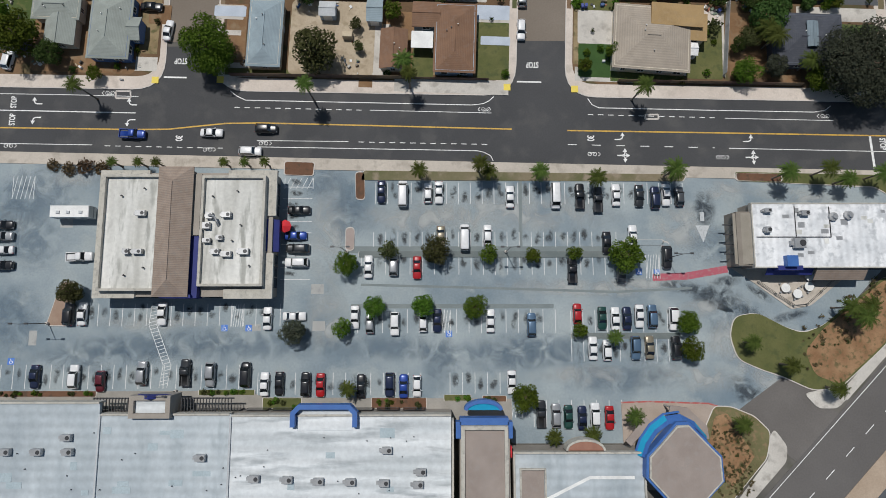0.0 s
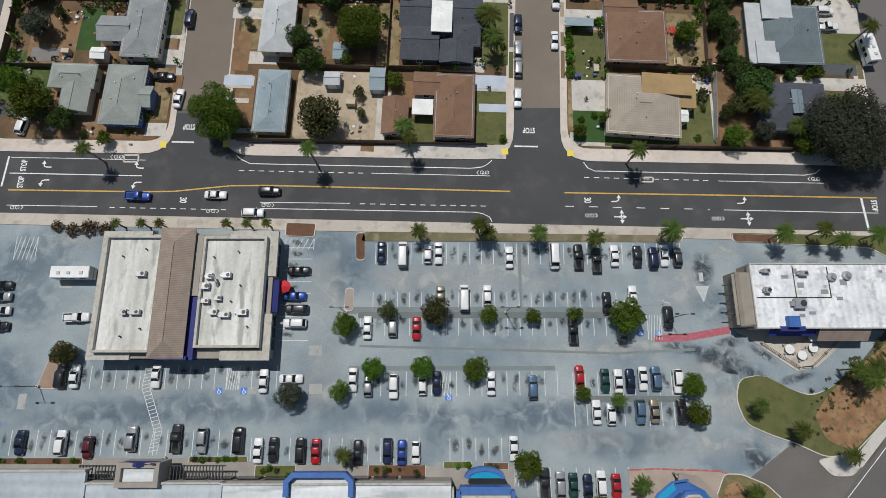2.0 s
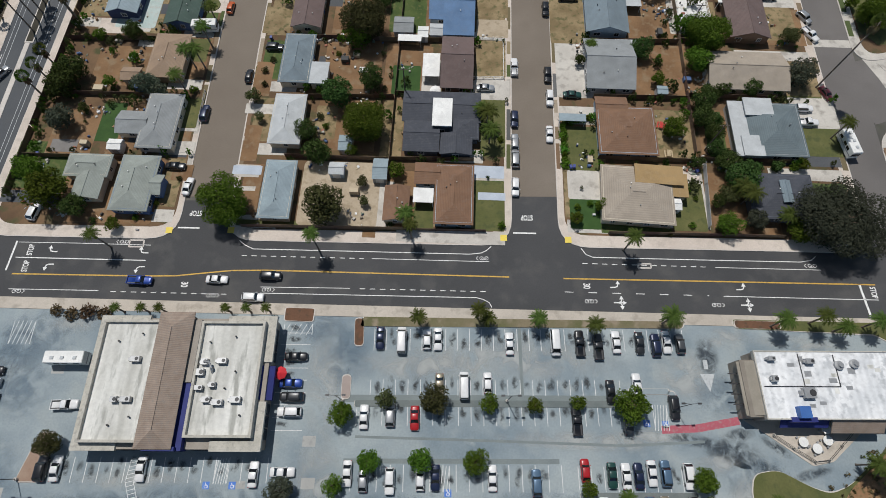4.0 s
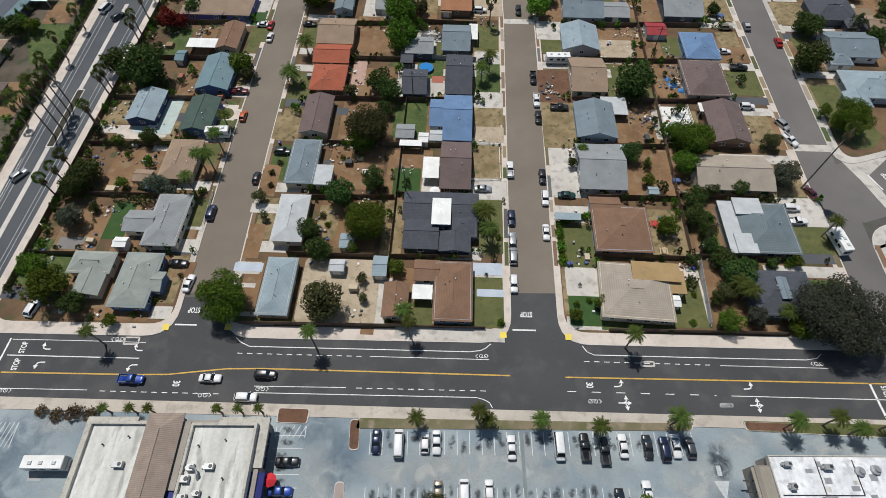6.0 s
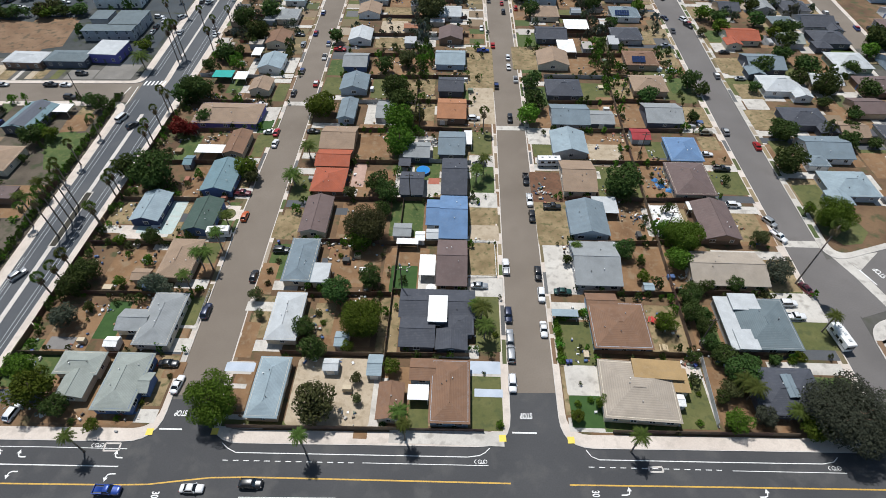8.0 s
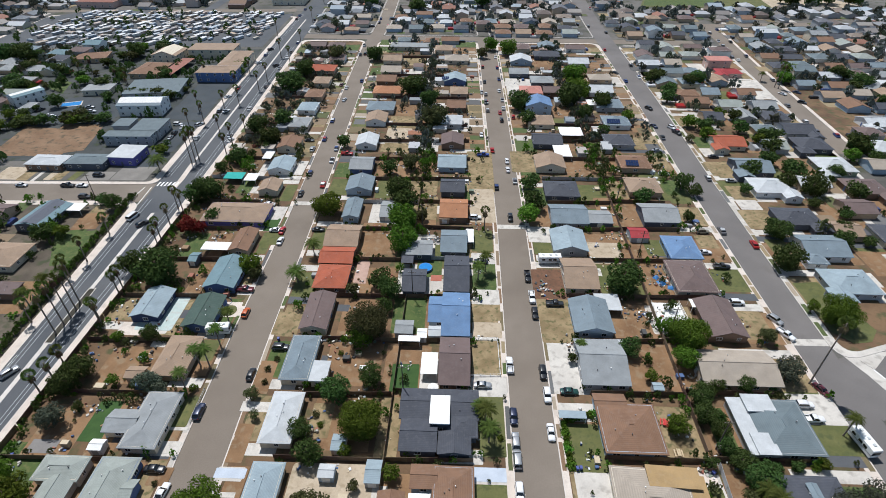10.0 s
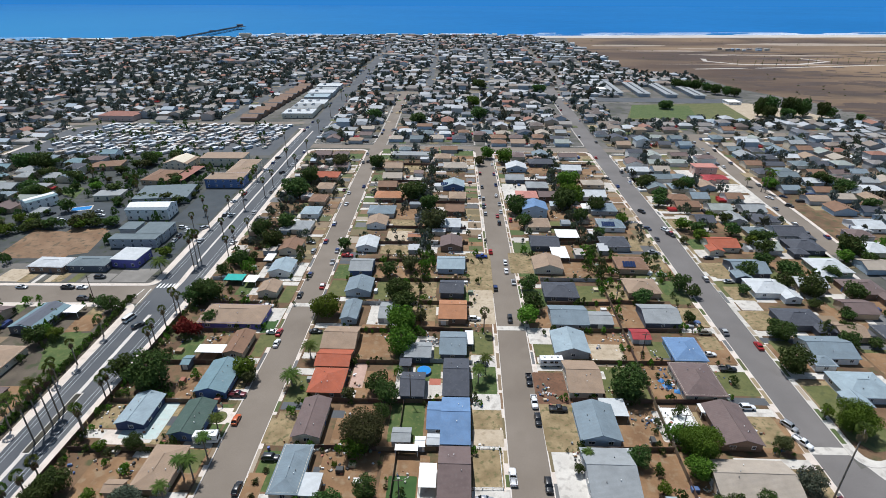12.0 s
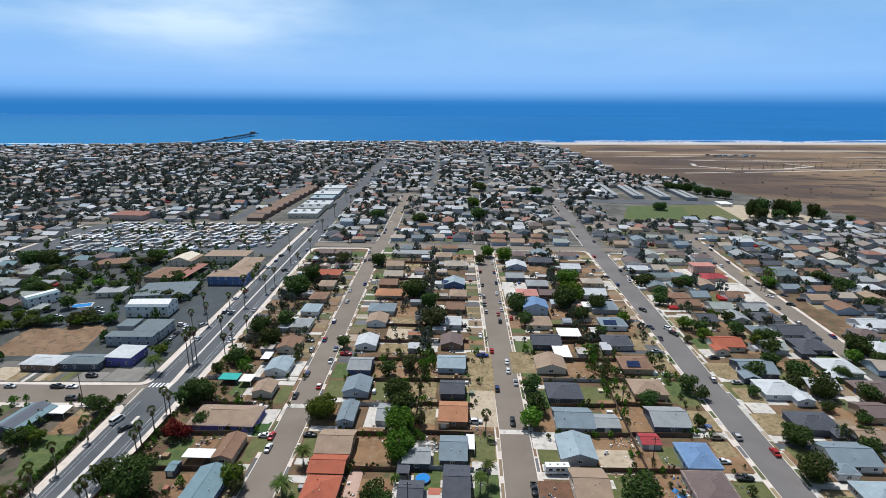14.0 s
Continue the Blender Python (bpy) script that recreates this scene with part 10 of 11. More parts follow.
for key, mat, words in (("pale", PALE_CONCRETE, "pale concrete drives and patios of the lots"), ("straw", DRY, "dry straw-coloured lawns of the lots"), ("green", GRASS, "green lawns of the lots"),
                        ("dirt", DIRT, "bare orange-brown yards of the lots"), ("worn", DULL_GRASS, "worn olive lawns of the lots"), ("grey", AVENUE, "grey asphalt drives of the lots")):
    solid("lot_surfaces", LOT_SOUPS[key], mat, words, "yards", kind="stuff")

# far fences and hedges
s = Soup()
for k in range(10, 18, 2):
    y = 68.6 + 18.55 * k
    for fa, fb in ((ave_r, left_l), (left_r, cent_l), (cent_r, right_l)):
        s.box((fa(y) + fb(y)) / 2, y, 0.1, fb(y) - fa(y) - 20, 0.12, 1.6, TILT)
for f in (mid_b, mid_c):
    for k in range(8):
        s.box(f(246 + k * 18), 246 + k * 18, 0.1, 0.12, 18, 1.6, TILT)
solid("far_fences", s, WOOD, "brown board fences between the further yards", "fences", kind="stuff")

# trees of the town
def sprig(rnd, n, size):
    s = leaf_cloud(rnd, [(0, 0, 0.62, 0.5), (0.42, 0.1, 0.5, 0.38), (-0.35, 0.28, 0.52, 0.38), (-0.05, -0.42, 0.48, 0.38), (0.1, 0.1, 0.85, 0.34)], n, size)
    s.tube([(0, 0, -0.1), (0, 0, 0.55)], [0.06, 0.04], 4)
    return s


SPRIGS = [sprig(random.Random(i), 110, 0.155) for i in range(4)]
SPRIGS_MID = [sprig(random.Random(i), 40, 0.25) for i in range(4)]
SPRIGS_FAR = [sprig(random.Random(i), 14, 0.44) for i in range(4)]
arr = [(np.array(q.v), q.f) for q in SPRIGS], [(np.array(q.v), q.f) for q in SPRIGS_FAR], [(np.array(q.v), q.f) for q in SPRIGS_MID]


def scatter(name, points, mat, label):
    vs, fs, k = [], [], 0
    for x, y, r, h, lvl in points:
        v, f = arr[lvl][rr.randrange(4)]
        a = rr.uniform(0, 6.28)
        c, q = math.cos(a), math.sin(a)
        p = np.stack((x + r * (v[:, 0] * c - v[:, 1] * q), y + r * (v[:, 0] * q + v[:, 1] * c), 0.1 + h * v[:, 2]), 1)
        vs.append(p)
        fs += [tuple(i + k for i in g) for g in f]
        k += len(v)
    me = bpy.data.meshes.new(name)
    me.from_pydata(np.concatenate(vs).tolist(), [], fs)
    me.materials.append(mat)
    return tagged(new(name, me), label, "trees", kind="stuff")


groups = {"dark": [], "green": [], "olive": []}
for px, py in spots:
    for _ in range(rr.choice((2, 3, 3, 4)) if py < 480 and px < -100 else rr.choice((1, 2, 2)) if py < 480 else rr.choice((2, 3, 3, 4)) if px > -120 else rr.choice((4, 5, 5))):
        a = rr.uniform(0, 6.28)
        x, y = px + rr.uniform(7, 10) * math.cos(a), py + rr.uniform(7, 10) * math.sin(a)
        if not clear_of_roads(x, y, 1.5):
            continue
        r = rr.choice((1.4, 1.8, 2.4, 3.0, 3.8, 4.8)) if py < 480 else rr.choice((2.2, 2.8, 3.4, 4.2, 5.2))
        groups[rr.choice(("dark", "dark", "dark", "green", "olive")) if py < 480 else rr.choice(("dark", "dark", "dark", "dark", "olive"))].append((x, y, r, (r * rr.uniform(1.0, 1.5) + 0.5) if py < 480 else r * rr.uniform(0.9, 1.3) + 0.6, 0 if py < 240 else 2 if py < 560 else 1))
# backyard trees and shrubs of the near blocks
for fa, fb, md in ((ave_r, left_l, None), (left_r, cent_l, mid_b), (cent_r, right_l, mid_c)):
    for k in range(430):
        y = rr.uniform(55, 388) if k % 3 else rr.uniform(190, 388)
        if md and rr.random() < 0.6:
            x = md(y) + rr.gauss(0, 3.0)
        else:
            x = rr.uniform(fa(y) + 5, fb(y) - 5)
        if free(x, y, 7.5):
            r = rr.choice((0.7, 0.9, 1.1, 1.4, 1.8, 2.3)) if y < 200 else rr.choice((0.9, 1.3, 1.8, 2.4, 3.0))
            groups[rr.choice(("dark", "green", "dark", "green", "olive"))].append((x, y, r, r * rr.uniform(1.0, 1.5) + 0.3, 0 if y < 220 else 2))
# hedges and weeds along the fences of the near blocks
for k in range(10):
    y = 68.6 + 18.55 * k
    for fa, fb in ((ave_r, left_l), (left_r, cent_l), (cent_r, right_l)):
        x = fa(y) + 6
        while x < fb(y) - 6:
            x += rr.choice((0.9, 1.2, 1.6, 3.5, 7.0))
            yy = y + rr.choice((-1.3, 1.2)) + rr.uniform(-0.5, 0.5)
            if rr.random() < 0.75 and free(x, yy, 6.5):
                r = rr.uniform(0.6, 1.5)
                groups[rr.choice(("dark", "green", "dark", "olive"))].append((x, yy, r, r * 1.5 + 0.4, 2))
for k in range(120):
    x, y = rr.uniform(-240, -126), rr.uniform(112, 182)
    if free(x, y, 8.0):
        groups[rr.choice(("dark", "dark", "green"))].append((x, y, rr.uniform(0.9, 3.2), rr.uniform(1.4, 4.2), 0))
for k in range(150):
    y = 92 + 0.62 * k
    groups["dark" if k % 4 else "green"].append((ave_l(y) - rr.uniform(4.0, 5.4), y, rr.uniform(0.9, 1.5), rr.uniform(1.5, 2.4), 2))
for k in range(130):
    y = 58 + 1.05 * k
    if rr.random() < 0.7:
        groups[rr.choice(("dark", "green", "olive"))].append((ave_r(y) + rr.uniform(4.2, 6.5), y, rr.uniform(0.8, 1.7), rr.uniform(1.3, 2.8), 2))
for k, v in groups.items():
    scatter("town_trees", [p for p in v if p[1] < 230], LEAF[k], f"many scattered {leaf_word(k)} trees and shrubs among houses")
    # past y 230 the haze-greyed leaf colours take over
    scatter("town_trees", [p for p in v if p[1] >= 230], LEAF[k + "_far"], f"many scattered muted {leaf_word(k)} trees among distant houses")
for leaf, n in (("dead", 190), ("olive", 70)):
    weeds = []
    while len(weeds) < n:
        x, y = rr.uniform(74, 97), rr.uniform(-16, 7)
        if -1.05 < (y + 4.5) - 0.75 * (x - 84) + 1 < 9.5 and x - y < 96.5:
            weeds.append((x, y, rr.uniform(0.25, 0.85), rr.uniform(0.25, 0.7), 2))
        x, y = rr.uniform(54.5, 62), rr.uniform(-37, -23.5)
        weeds.append((x, y, rr.uniform(0.2, 0.6), rr.uniform(0.2, 0.5), 2))
    scatter("slope_weeds", weeds, LEAF[leaf], "dry weeds and low tufts on the earth banks")
# tall dark trees at the field's edge and scrub of the marsh
for x, y, r, h in ((318, 522, 7.5, 15), (324, 533, 8.5, 23), (315, 536, 6, 20), (334, 519, 8, 13), (340, 532, 6.5, 22), (349, 537, 7.5, 21), (356, 530, 6, 17), (361, 538, 5, 19), (374, 528, 6.5, 18), (379, 522, 4.5, 13), (400, 512, 4.5, 8), (300, 702, 8, 14), (309, 694, 7, 13), (318, 690, 8, 15), (326, 676, 6.5, 13), (330, 660, 7.5, 14), (339, 652, 6, 12), (346, 645, 6.5, 12), (236, 571, 8, 10)):
    tree(x, y, r, h, "dark", label="tall dark eucalyptus tree at the edge of the field")
# pale track over the marsh with a row of palms, and a few sheds
solid("track", ribbon([(405, 893), (545, 911), (796, 961), (1100, 1030)], 7, -0.05, 0.035), SAND, "pale sandy track across the marshland", "track", kind="structure")
solid("track", ribbon([(483, 1040), (470, 1000), (517, 952), (605, 955), (690, 1000), (668, 1047)], 9, -0.05, 0.045), SAND, "pale sandy track across the marshland", "track", kind="structure")
s = Soup()
for i in range(30):
    x = 500 + i * 21 + rr.uniform(-5, 5)
    y = 940 + 0.16 * (x - 500) + rr.uniform(-6, 6)
    h = rr.uniform(7, 10)
    s.tube([(x, y, 0), (x, y, h)], [0.35, 0.25], 5)
    for k in range(9):
        frond(s, Vector((x, y, h)), k * 0.7, 2.6, 0.5, 0.8, 0.8, 3)
solid("marsh_palms", s, LEAF["dark"], "row of slim dark palms along the marsh track", "palm trees", kind="stuff")
s = Soup()
for i in range(9):
    s.box(590 + i * 12 + rr.uniform(-4, 4), 1200 + rr.uniform(-14, 14), 0, rr.uniform(5, 12), rr.uniform(4, 8), rr.uniform(2.5, 4.5), rr.uniform(-10, 10))
solid("marsh_sheds", s, FAR_WALL, "few small pale sheds standing in the marshland", "sheds", kind="stuff")
scatter("trailer_trees", [(rr.uniform(-320, -140), rr.uniform(388, 490), rr.uniform(1.5, 3.2), rr.uniform(2.5, 5), 2) for _ in range(75)], LEAF["dark"], "small dark trees between mobile homes")
scatter("field_hedge", [(rr.uniform(180, 330), 506 + rr.uniform(-3, 3), rr.uniform(2, 3.4), rr.uniform(2, 4), 2) for _ in range(40)], LEAF["dark"], "dark hedge along the edge of the playing field")
scrub = []
for _ in range(420):
    x = rr.uniform(340, 1500)
    y = rr.uniform(480, 1480)
    if x > marsh_edge(y) + 25 and y < shore(x) - 90:
        scrub.append((x, y, rr.uniform(0.8, 2.4), rr.uniform(0.5, 1.2), 1))
scatter("marsh_shrubs", scrub, LEAF["olive"], "low brown-green shrubs over the marsh")
PALE_FLAT = surface("salt_flat", (0.24, 0.19, 0.145), (0.34, 0.28, 0.22), 0.02, 0.2, 0.95, 0, 0.0)
for x, y, a, b, q in ((620, 1100, 330, 30, -6), (420, 1300, 200, 50, 3), (900, 1340, 500, 70, 4), (620, 955, 560, 8, -2), (1100, 1180, 500, 40, -8), (620, 1230, 260, 30, 0), (470, 1180, 200, 24, 0), (980, 1040, 320, 12, 0)):
    pts = [(x + a / 2 * math.cos(i * 0.5236) * rr.uniform(0.75, 1.1), y + b / 2 * math.sin(i * 0.5236) * rr.uniform(0.7, 1.1) + q * math.cos(i * 0.5236)) for i in range(12)]
    solid("bare_flat", Soup().prism(pts, -0.05, 0.03), PALE_FLAT, "pale bare flat in the marshland", "ground", kind="structure")
DARK_MARSH = surface("dark_marsh", (0.048, 0.031, 0.024), (0.075, 0.049, 0.035), 0.02, 0.2, 0.97, 0, 0.0)
s = Soup()
for i in range(520):
    x, y = rr.uniform(400, 1300), 470 + 710 * rr.random() ** 1.5
    a, b = rr.uniform(15, 90), rr.uniform(6, 26)
    if x - a / 2 > 390 and x < 500 + y:
        s.prism([(x + a / 2 * math.cos(k * 0.5236) * rr.uniform(0.6, 1.15), y + b / 2 * math.sin(k * 0.5236) * rr.uniform(0.5, 1.2)) for k in range(12)], -0.05, 0.02 + 0.0003 * (i % 60))
solid("dark_scrub", s, DARK_MARSH, "dark streaks of marsh vegetation", "vegetation", kind="stuff")

# shore: surf lines, pier, beach front blocks
for k, (off, wid, gap) in enumerate(((8, 20, 0.03), (38, 14, 0.25), (72, 18, 0.4), (110, 14, 0.6))):
    s = Soup()
    x = -2600.0
    while x < 2600:
        L = rr.uniform(40, 160)
        if rr.random() > gap:
            o = off + rr.uniform(-3, 3)
            pts = [(x + L * i / 6, shore(x + L * i / 6) + o + rr.uniform(-1.5, 1.5)) for i in range(7)]
            ribbon(pts, wid * rr.uniform(0.35, 1.1), -0.62, -0.54 + 0.03 * k, s)
        x += L
    solid("surf", s, FOAM, "broken white surf line along the beach", "surf", kind="structure")
ob = thing("pier", pose(-632.0, 1318, 0, 0, 0, 91.3), "long dark wooden pier on piles reaching into the ocean", "pier")
PIER = surface("dark_pier_timber", (0.06, 0.055, 0.055), (0.09, 0.082, 0.08), 0.3, 3, 0.9)
part("deck", Soup().box(262, 0, 6.6, 525, 9, 1.3), PIER, ob)
part("pier_head", Soup().box(515, 0, 6.6, 50, 26, 1.32), PIER, ob)
part("pier_house", Soup().box(520, 0, 7.9, 22, 12, 5).prism([(506, -8), (534, -8), (534, 8), (506, 8)], 12.9, 13.8), WALL["slate"], ob)
part("pier_shelter", Soup().box(275, 0, 7.9, 12, 8, 3.6), WALL["slate"], ob)
for side in (-1, 1):
    part("railing", Soup().box(262, side * 4.3, 7.9, 525, 0.15, 1.1), PIER, ob)
for k in range(34):
    for q in (-3.2, 3.2):
        part("pillar", Soup().tube([(85 + k * 13.2, q * 1.3, -1.5), (85 + k * 13.2, q, 6.7)], [0.5, 0.45], 5), PIER, ob)
for k in range(26):
    x = -900 + k * 45 + rr.uniform(-8, 8) - (34 if k in (6, 5) else 0)
    y = shore(x) - rr.uniform(45, 80)
    ob = thing("apartment_block", pose(x, y, 0, 0, 0, 7), f"{'pale' if k % 3 else 'tan'} beachfront apartment block with a flat roof", "building", "beachfront blocks")
    hh = rr.choice((7, 9, 11, 9)) if k not in (9, 11) else 14
    part("wall", Soup().box(0, 0, 0, rr.uniform(18, 36), 14, hh), WALL[rr.choice(("white", "cream", "tan", "grey"))], ob)
    part("roof", Soup().box(0, 0, hh, 20, 12, 0.5), ROOF[rr.choice(("pale", "grey", "tan"))], ob)


def power_pole(x, y, h=11.0, lean=(0, 0)):
    ob = thing("utility_pole", pose(x, y, 0.05), "tall wooden utility pole with a crossarm", "utility pole", "utility poles")
    part("pole", Soup().tube([(0, 0, 0), (0, 0, h)], [0.17, 0.11], 7), TRUNK_DARK, ob)
    part("crossarm", Soup().box(0, 0, h - 0.9, 2.3, 0.12, 0.12), TRUNK_DARK, ob)
    for q in (-1, -0.4, 0.4, 1):
        part("insulator", Soup().tube([(q, 0, h - 0.78), (q, 0, h - 0.6)], [0.05, 0.04], 5), METAL, ob)
    return ob


for x, y in ((64.2, 71.5), (65.6, 108), (67.5, 145), (-138.5, 183.0), (-9.5, 87), (-8.8, 124), (-7, 162), (70, 182), (-176, 183)):
    power_pole(x, y)
# round plastic pool, in a yard of the middle block
ob = thing("garden_pool", pose(-5.2, 138.1, 0.14), "round blue above-ground pool in a back yard", "swimming pool")
part("side", Soup().tube([(0, 0, 0), (0, 0, 0.9)], [2.3, 2.3], 22), SHOP_BLUE, ob)
part("water", Soup().tube([(0, 0, 0.8), (0, 0, 0.905)], [2.1, 2.1], 22), POOL, ob)
rv(36.6, 142.0, 0, 7.5)
rv(-63.8, 108.6, 4, 6.5)
rv(98.9, 72.6, -84, 7.0)


# ---- the block beyond the avenue, with larger buildings ----
def slab_building(x, y, w, d, h, wc, rc, label, rot=0.0, kind="flat", storeys=1, sides=(0, 1)):
    ob = thing("building", pose(x, y, 0.1, 0, 0, rot), label, "building", "larger buildings by the avenue")
    part("wall", wall_soup(w, d, h, kind), WALL[wc], ob)
    part("roof", roof_soup(w, d, h, kind, 0.35, 0.25), ROOF[rc], ob)
    for side in sides:
        L = w if side == 0 else d
        n = min(5, max(2, int(L / 3.8)))
        for st in range(storeys):
            for i in range(n):
                u = (i + 0.5) / n * L - L / 2
                if st == 0 and i == n // 2:
                    opening(ob, side, w, d, u, 1.03, 1.0, 2.05, TRIM, True, WALL["slate"], False)
                else:
                    opening(ob, side, w, d, u, st * h / storeys + 1.6, 1.1, 1.3, TRIM, near=False)
    return ob


slab_building(-140, 216, 11.5, 12, 4.0, "purple", "pale", "violet stucco corner shop with a flat pale roof", -4)
slab_building(-154.8, 210.6, 16.5, 9, 3.2, "slate", "steel", "slate-walled low building with a dull green roof", -1, "hip")
slab_building(-171.8, 209.6, 15.5, 9, 3.2, "brown", "pale", "brown-walled low building with a pale grey roof", -3, "hip")
slab_building(-147, 233, 22, 6, 4.6, "grey", "steel", "long grey two-storey flats with a flat roof", 0, "flat", 2)
slab_building(-142, 243.5, 13, 14.5, 4.6, "grey", "steel", "grey flats round a planted court", 0, "flat", 2)
slab_building(-155.5, 246.5, 8, 9, 4.6, "grey", "steel", "grey flats round a planted court", 0, "flat", 1)
slab_building(-157.5, 271, 22, 12.5, 6.0, "white", "blue_grey", "white two-storey building with a gabled metal roof", 2, "gable_x", 2)
slab_building(-228, 284.5, 8, 16, 5.4, "white", "teal", "white two-storey house with a teal roof beside a yard", -32, "gable_y", 2)
slab_building(-196, 299, 15, 10, 3.0, "cream", "grey", "cream bungalow with a pale flat roof", 5)
slab_building(-135.5, 323, 23, 13, 6.0, "blue", "tan", "two-storey building, blue below, with a tan hipped roof", 0, "hip", 2)
slab_building(-131.5, 345, 14, 30, 6.0, "cream", "tan", "cream two-storey wing with a tan hipped roof", 0, "hip", 2)
slab_building(-181, 333, 17, 22, 3.2, "tan", "brown", "tan house with a brown hipped roof", -4, "hip")
slab_building(-181, 361, 17, 17, 5.0, "cream", "tan", "tan gabled two-storey house", -4, "gable_y", 2)
slab_building(-154, 370, 30, 15, 5.6, "cream", "tan", "long cream two-storey flats with a flat tan roof", 0, "flat", 2)
slab_building(-231, 358, 20, 14, 3.2, "tan", "brown", "low house with a faded brown tile roof", 12, "hip")

slab_building(-148, 166.5, 11, 16, 3.0, "slate", "teal", "dark house with a dull green gabled roof", -8, "gable_y")
canopy(-140.5, 172, 9, 5.5, "white", 2.6)
canopy(-166.8, 337, 8, 33, "brick", 2.9, -4)
for k in range(3):
    slab_building(-139.5 + k, 531 + k * 25, 29 - 3 * (k % 2), 23, 4.4 + 0.5 * (k % 2), "cream", ("pale", "grey", "pale")[k], "flat pale-roofed shop building by the avenue", 0, "flat", 1, (0,))
    for q in range(3):
        roof_unit(-148 + q * 8, 528 + k * 25 + q * 3, 5.2 + 0.5 * (k % 2), 3, 2, 1.4)
for k in range(4):
    slab_building(-140.5, 620 + k * 24, 26 + 3 * (k % 2), 21, 4.2 + 0.6 * (k % 2), "grey", ("light_blue", "pale", "grey", "pale")[k], "flat pale-roofed shop building by the avenue", 0, "flat", 1, (0,))
    roof_unit(-146, 618 + k * 24, 4.9 + 0.6 * (k % 2), 3, 2, 1.4)
slab_building(-306, 515, 34, 20, 5.0, "pink", "brick", "wide building with a brick-red tile roof", -4, "hip", 1, (0,))
for k in range(11):
    slab_building(-181.5 + k * 0.9, 512 + k * 18.5, 15, 15.5, 3.3, "brown", ("mauve", "dark_slate", "brown")[k % 3], "dark brown gabled town house in a row", -2, "gable_x", 1, ())
slab_building(-163.5, 300, 30, 23, 3.6, "grey", "steel", "wide low building with a dull green flat roof", 8, "flat", 1, (0,))
# yards, lots and paving of that block
sheet("ground", [(-209, 252), (-192, 249), (-170.5, 251.5), (-166, 225), (-183, 219), (-206, 219)], 0.178, surface("tan_dirt_lot", (0.150, 0.088, 0.048), (0.235, 0.150, 0.090), 0.12, 2.0, 0.97, 0, 0.5, c=(0.10, 0.075, 0.045)), "bare tan dirt lot between buildings", 0.2)
# asphalt and earth darkened and blued to imitate shade over this block
YARD_ASPHALT = surface("shaded_yard_asphalt", (0.036, 0.046, 0.054), (0.062, 0.072, 0.080), 0.08, 2.5, 0.95, 0, 0.2, c=(0.050, 0.056, 0.060))
sheet("ground", [(-262, 214), (-122.5, 214), (-126.5, 384), (-262, 384)], 0.152, surface("yard_earth_shaded", (0.034, 0.040, 0.040), (0.066, 0.070, 0.068), 0.08, 2.0, 0.97, 0, 0.4, c=(0.034, 0.044, 0.022), spread=0.13), "dark mixed paving, weeds and soil round larger buildings", 0.2)
for poly in ([(-214, 254.5), (-222, 268), (-224, 284), (-201, 292), (-170, 284), (-170, 254)], [(-187, 309), (-157, 322), (-149.5, 280), (-172, 284)], [(-144, 262), (-145, 314), (-126.5, 314), (-123.5, 259)], [(-133.5, 226), (-133.5, 209), (-125, 209), (-124, 258), (-133, 258)]):
    sheet("ground", poly, 0.172, YARD_ASPHALT, "grey asphalt parking yard among buildings", 0.2)

sheet("lawn", [(-234, 308), (-232, 319), (-222, 316), (-217, 297)], 0.176, GRASS, "small green lawn in a yard", 0.2)
ob = thing("swimming_pool", pose(-203, 281, 0.17, 0, 0, 20), "blue rectangular swimming pool with pale coping", "swimming pool")
part("coping", Soup().box(0, 0, 0, 11, 7, 0.08), PALE_CONCRETE, ob)
part("water", Soup().box(0, 0, 0, 9.6, 5.6, 0.1), POOL, ob)
ll = random.Random(77)
KEEP_OFF = [(o.location.x, o.location.y) for o in scene.objects if o.parent is None and o.name.split(".")[0] == "building"]
court = []
while len(court) < 190:
    x, y = ll.uniform(-262, -128), ll.uniform(208, 384)
    if all(abs(x - a) > 11.5 or abs(y - b) > 10.5 for a, b in KEEP_OFF) and not (-211 < x < -164 and 216 < y < 254) and not (-146 < x < -120 and 262 < y < 314) and not (-224 < x < -186 and 256 < y < 292):
        r = ll.uniform(1.2, 3.6)
        court.append((x, y, r, r * ll.uniform(1.1, 1.7) + 0.5, 0))
scatter("court_trees", court, LEAF["dark"], "dark trees and shrubs between larger buildings")
BIG = [o for o in scene.objects if o.parent is None and o.name.split(".")[0] == "building"]
LEFT_TREES = [(ll.uniform(-260, -165), ll.uniform(212, 382)) for _ in range(70)] + [(ll.uniform(-262, -135), 254 + ll.uniform(-2, 2)) for _ in range(10)]
for x, y in LEFT_TREES:
    if not any(abs(x - o.location.x) < 12 and abs(y - o.location.y) < 11 for o in BIG) and not (-209 < x < -166 and 218 < y < 252) and not (-210 < x < -195 and 275 < y < 287):
        r = ll.uniform(1.6, 4.6)
        tree(x, y, r, r * ll.uniform(1.3, 1.7) + 0.6, ll.choice(("dark", "dark", "green", "olive")))
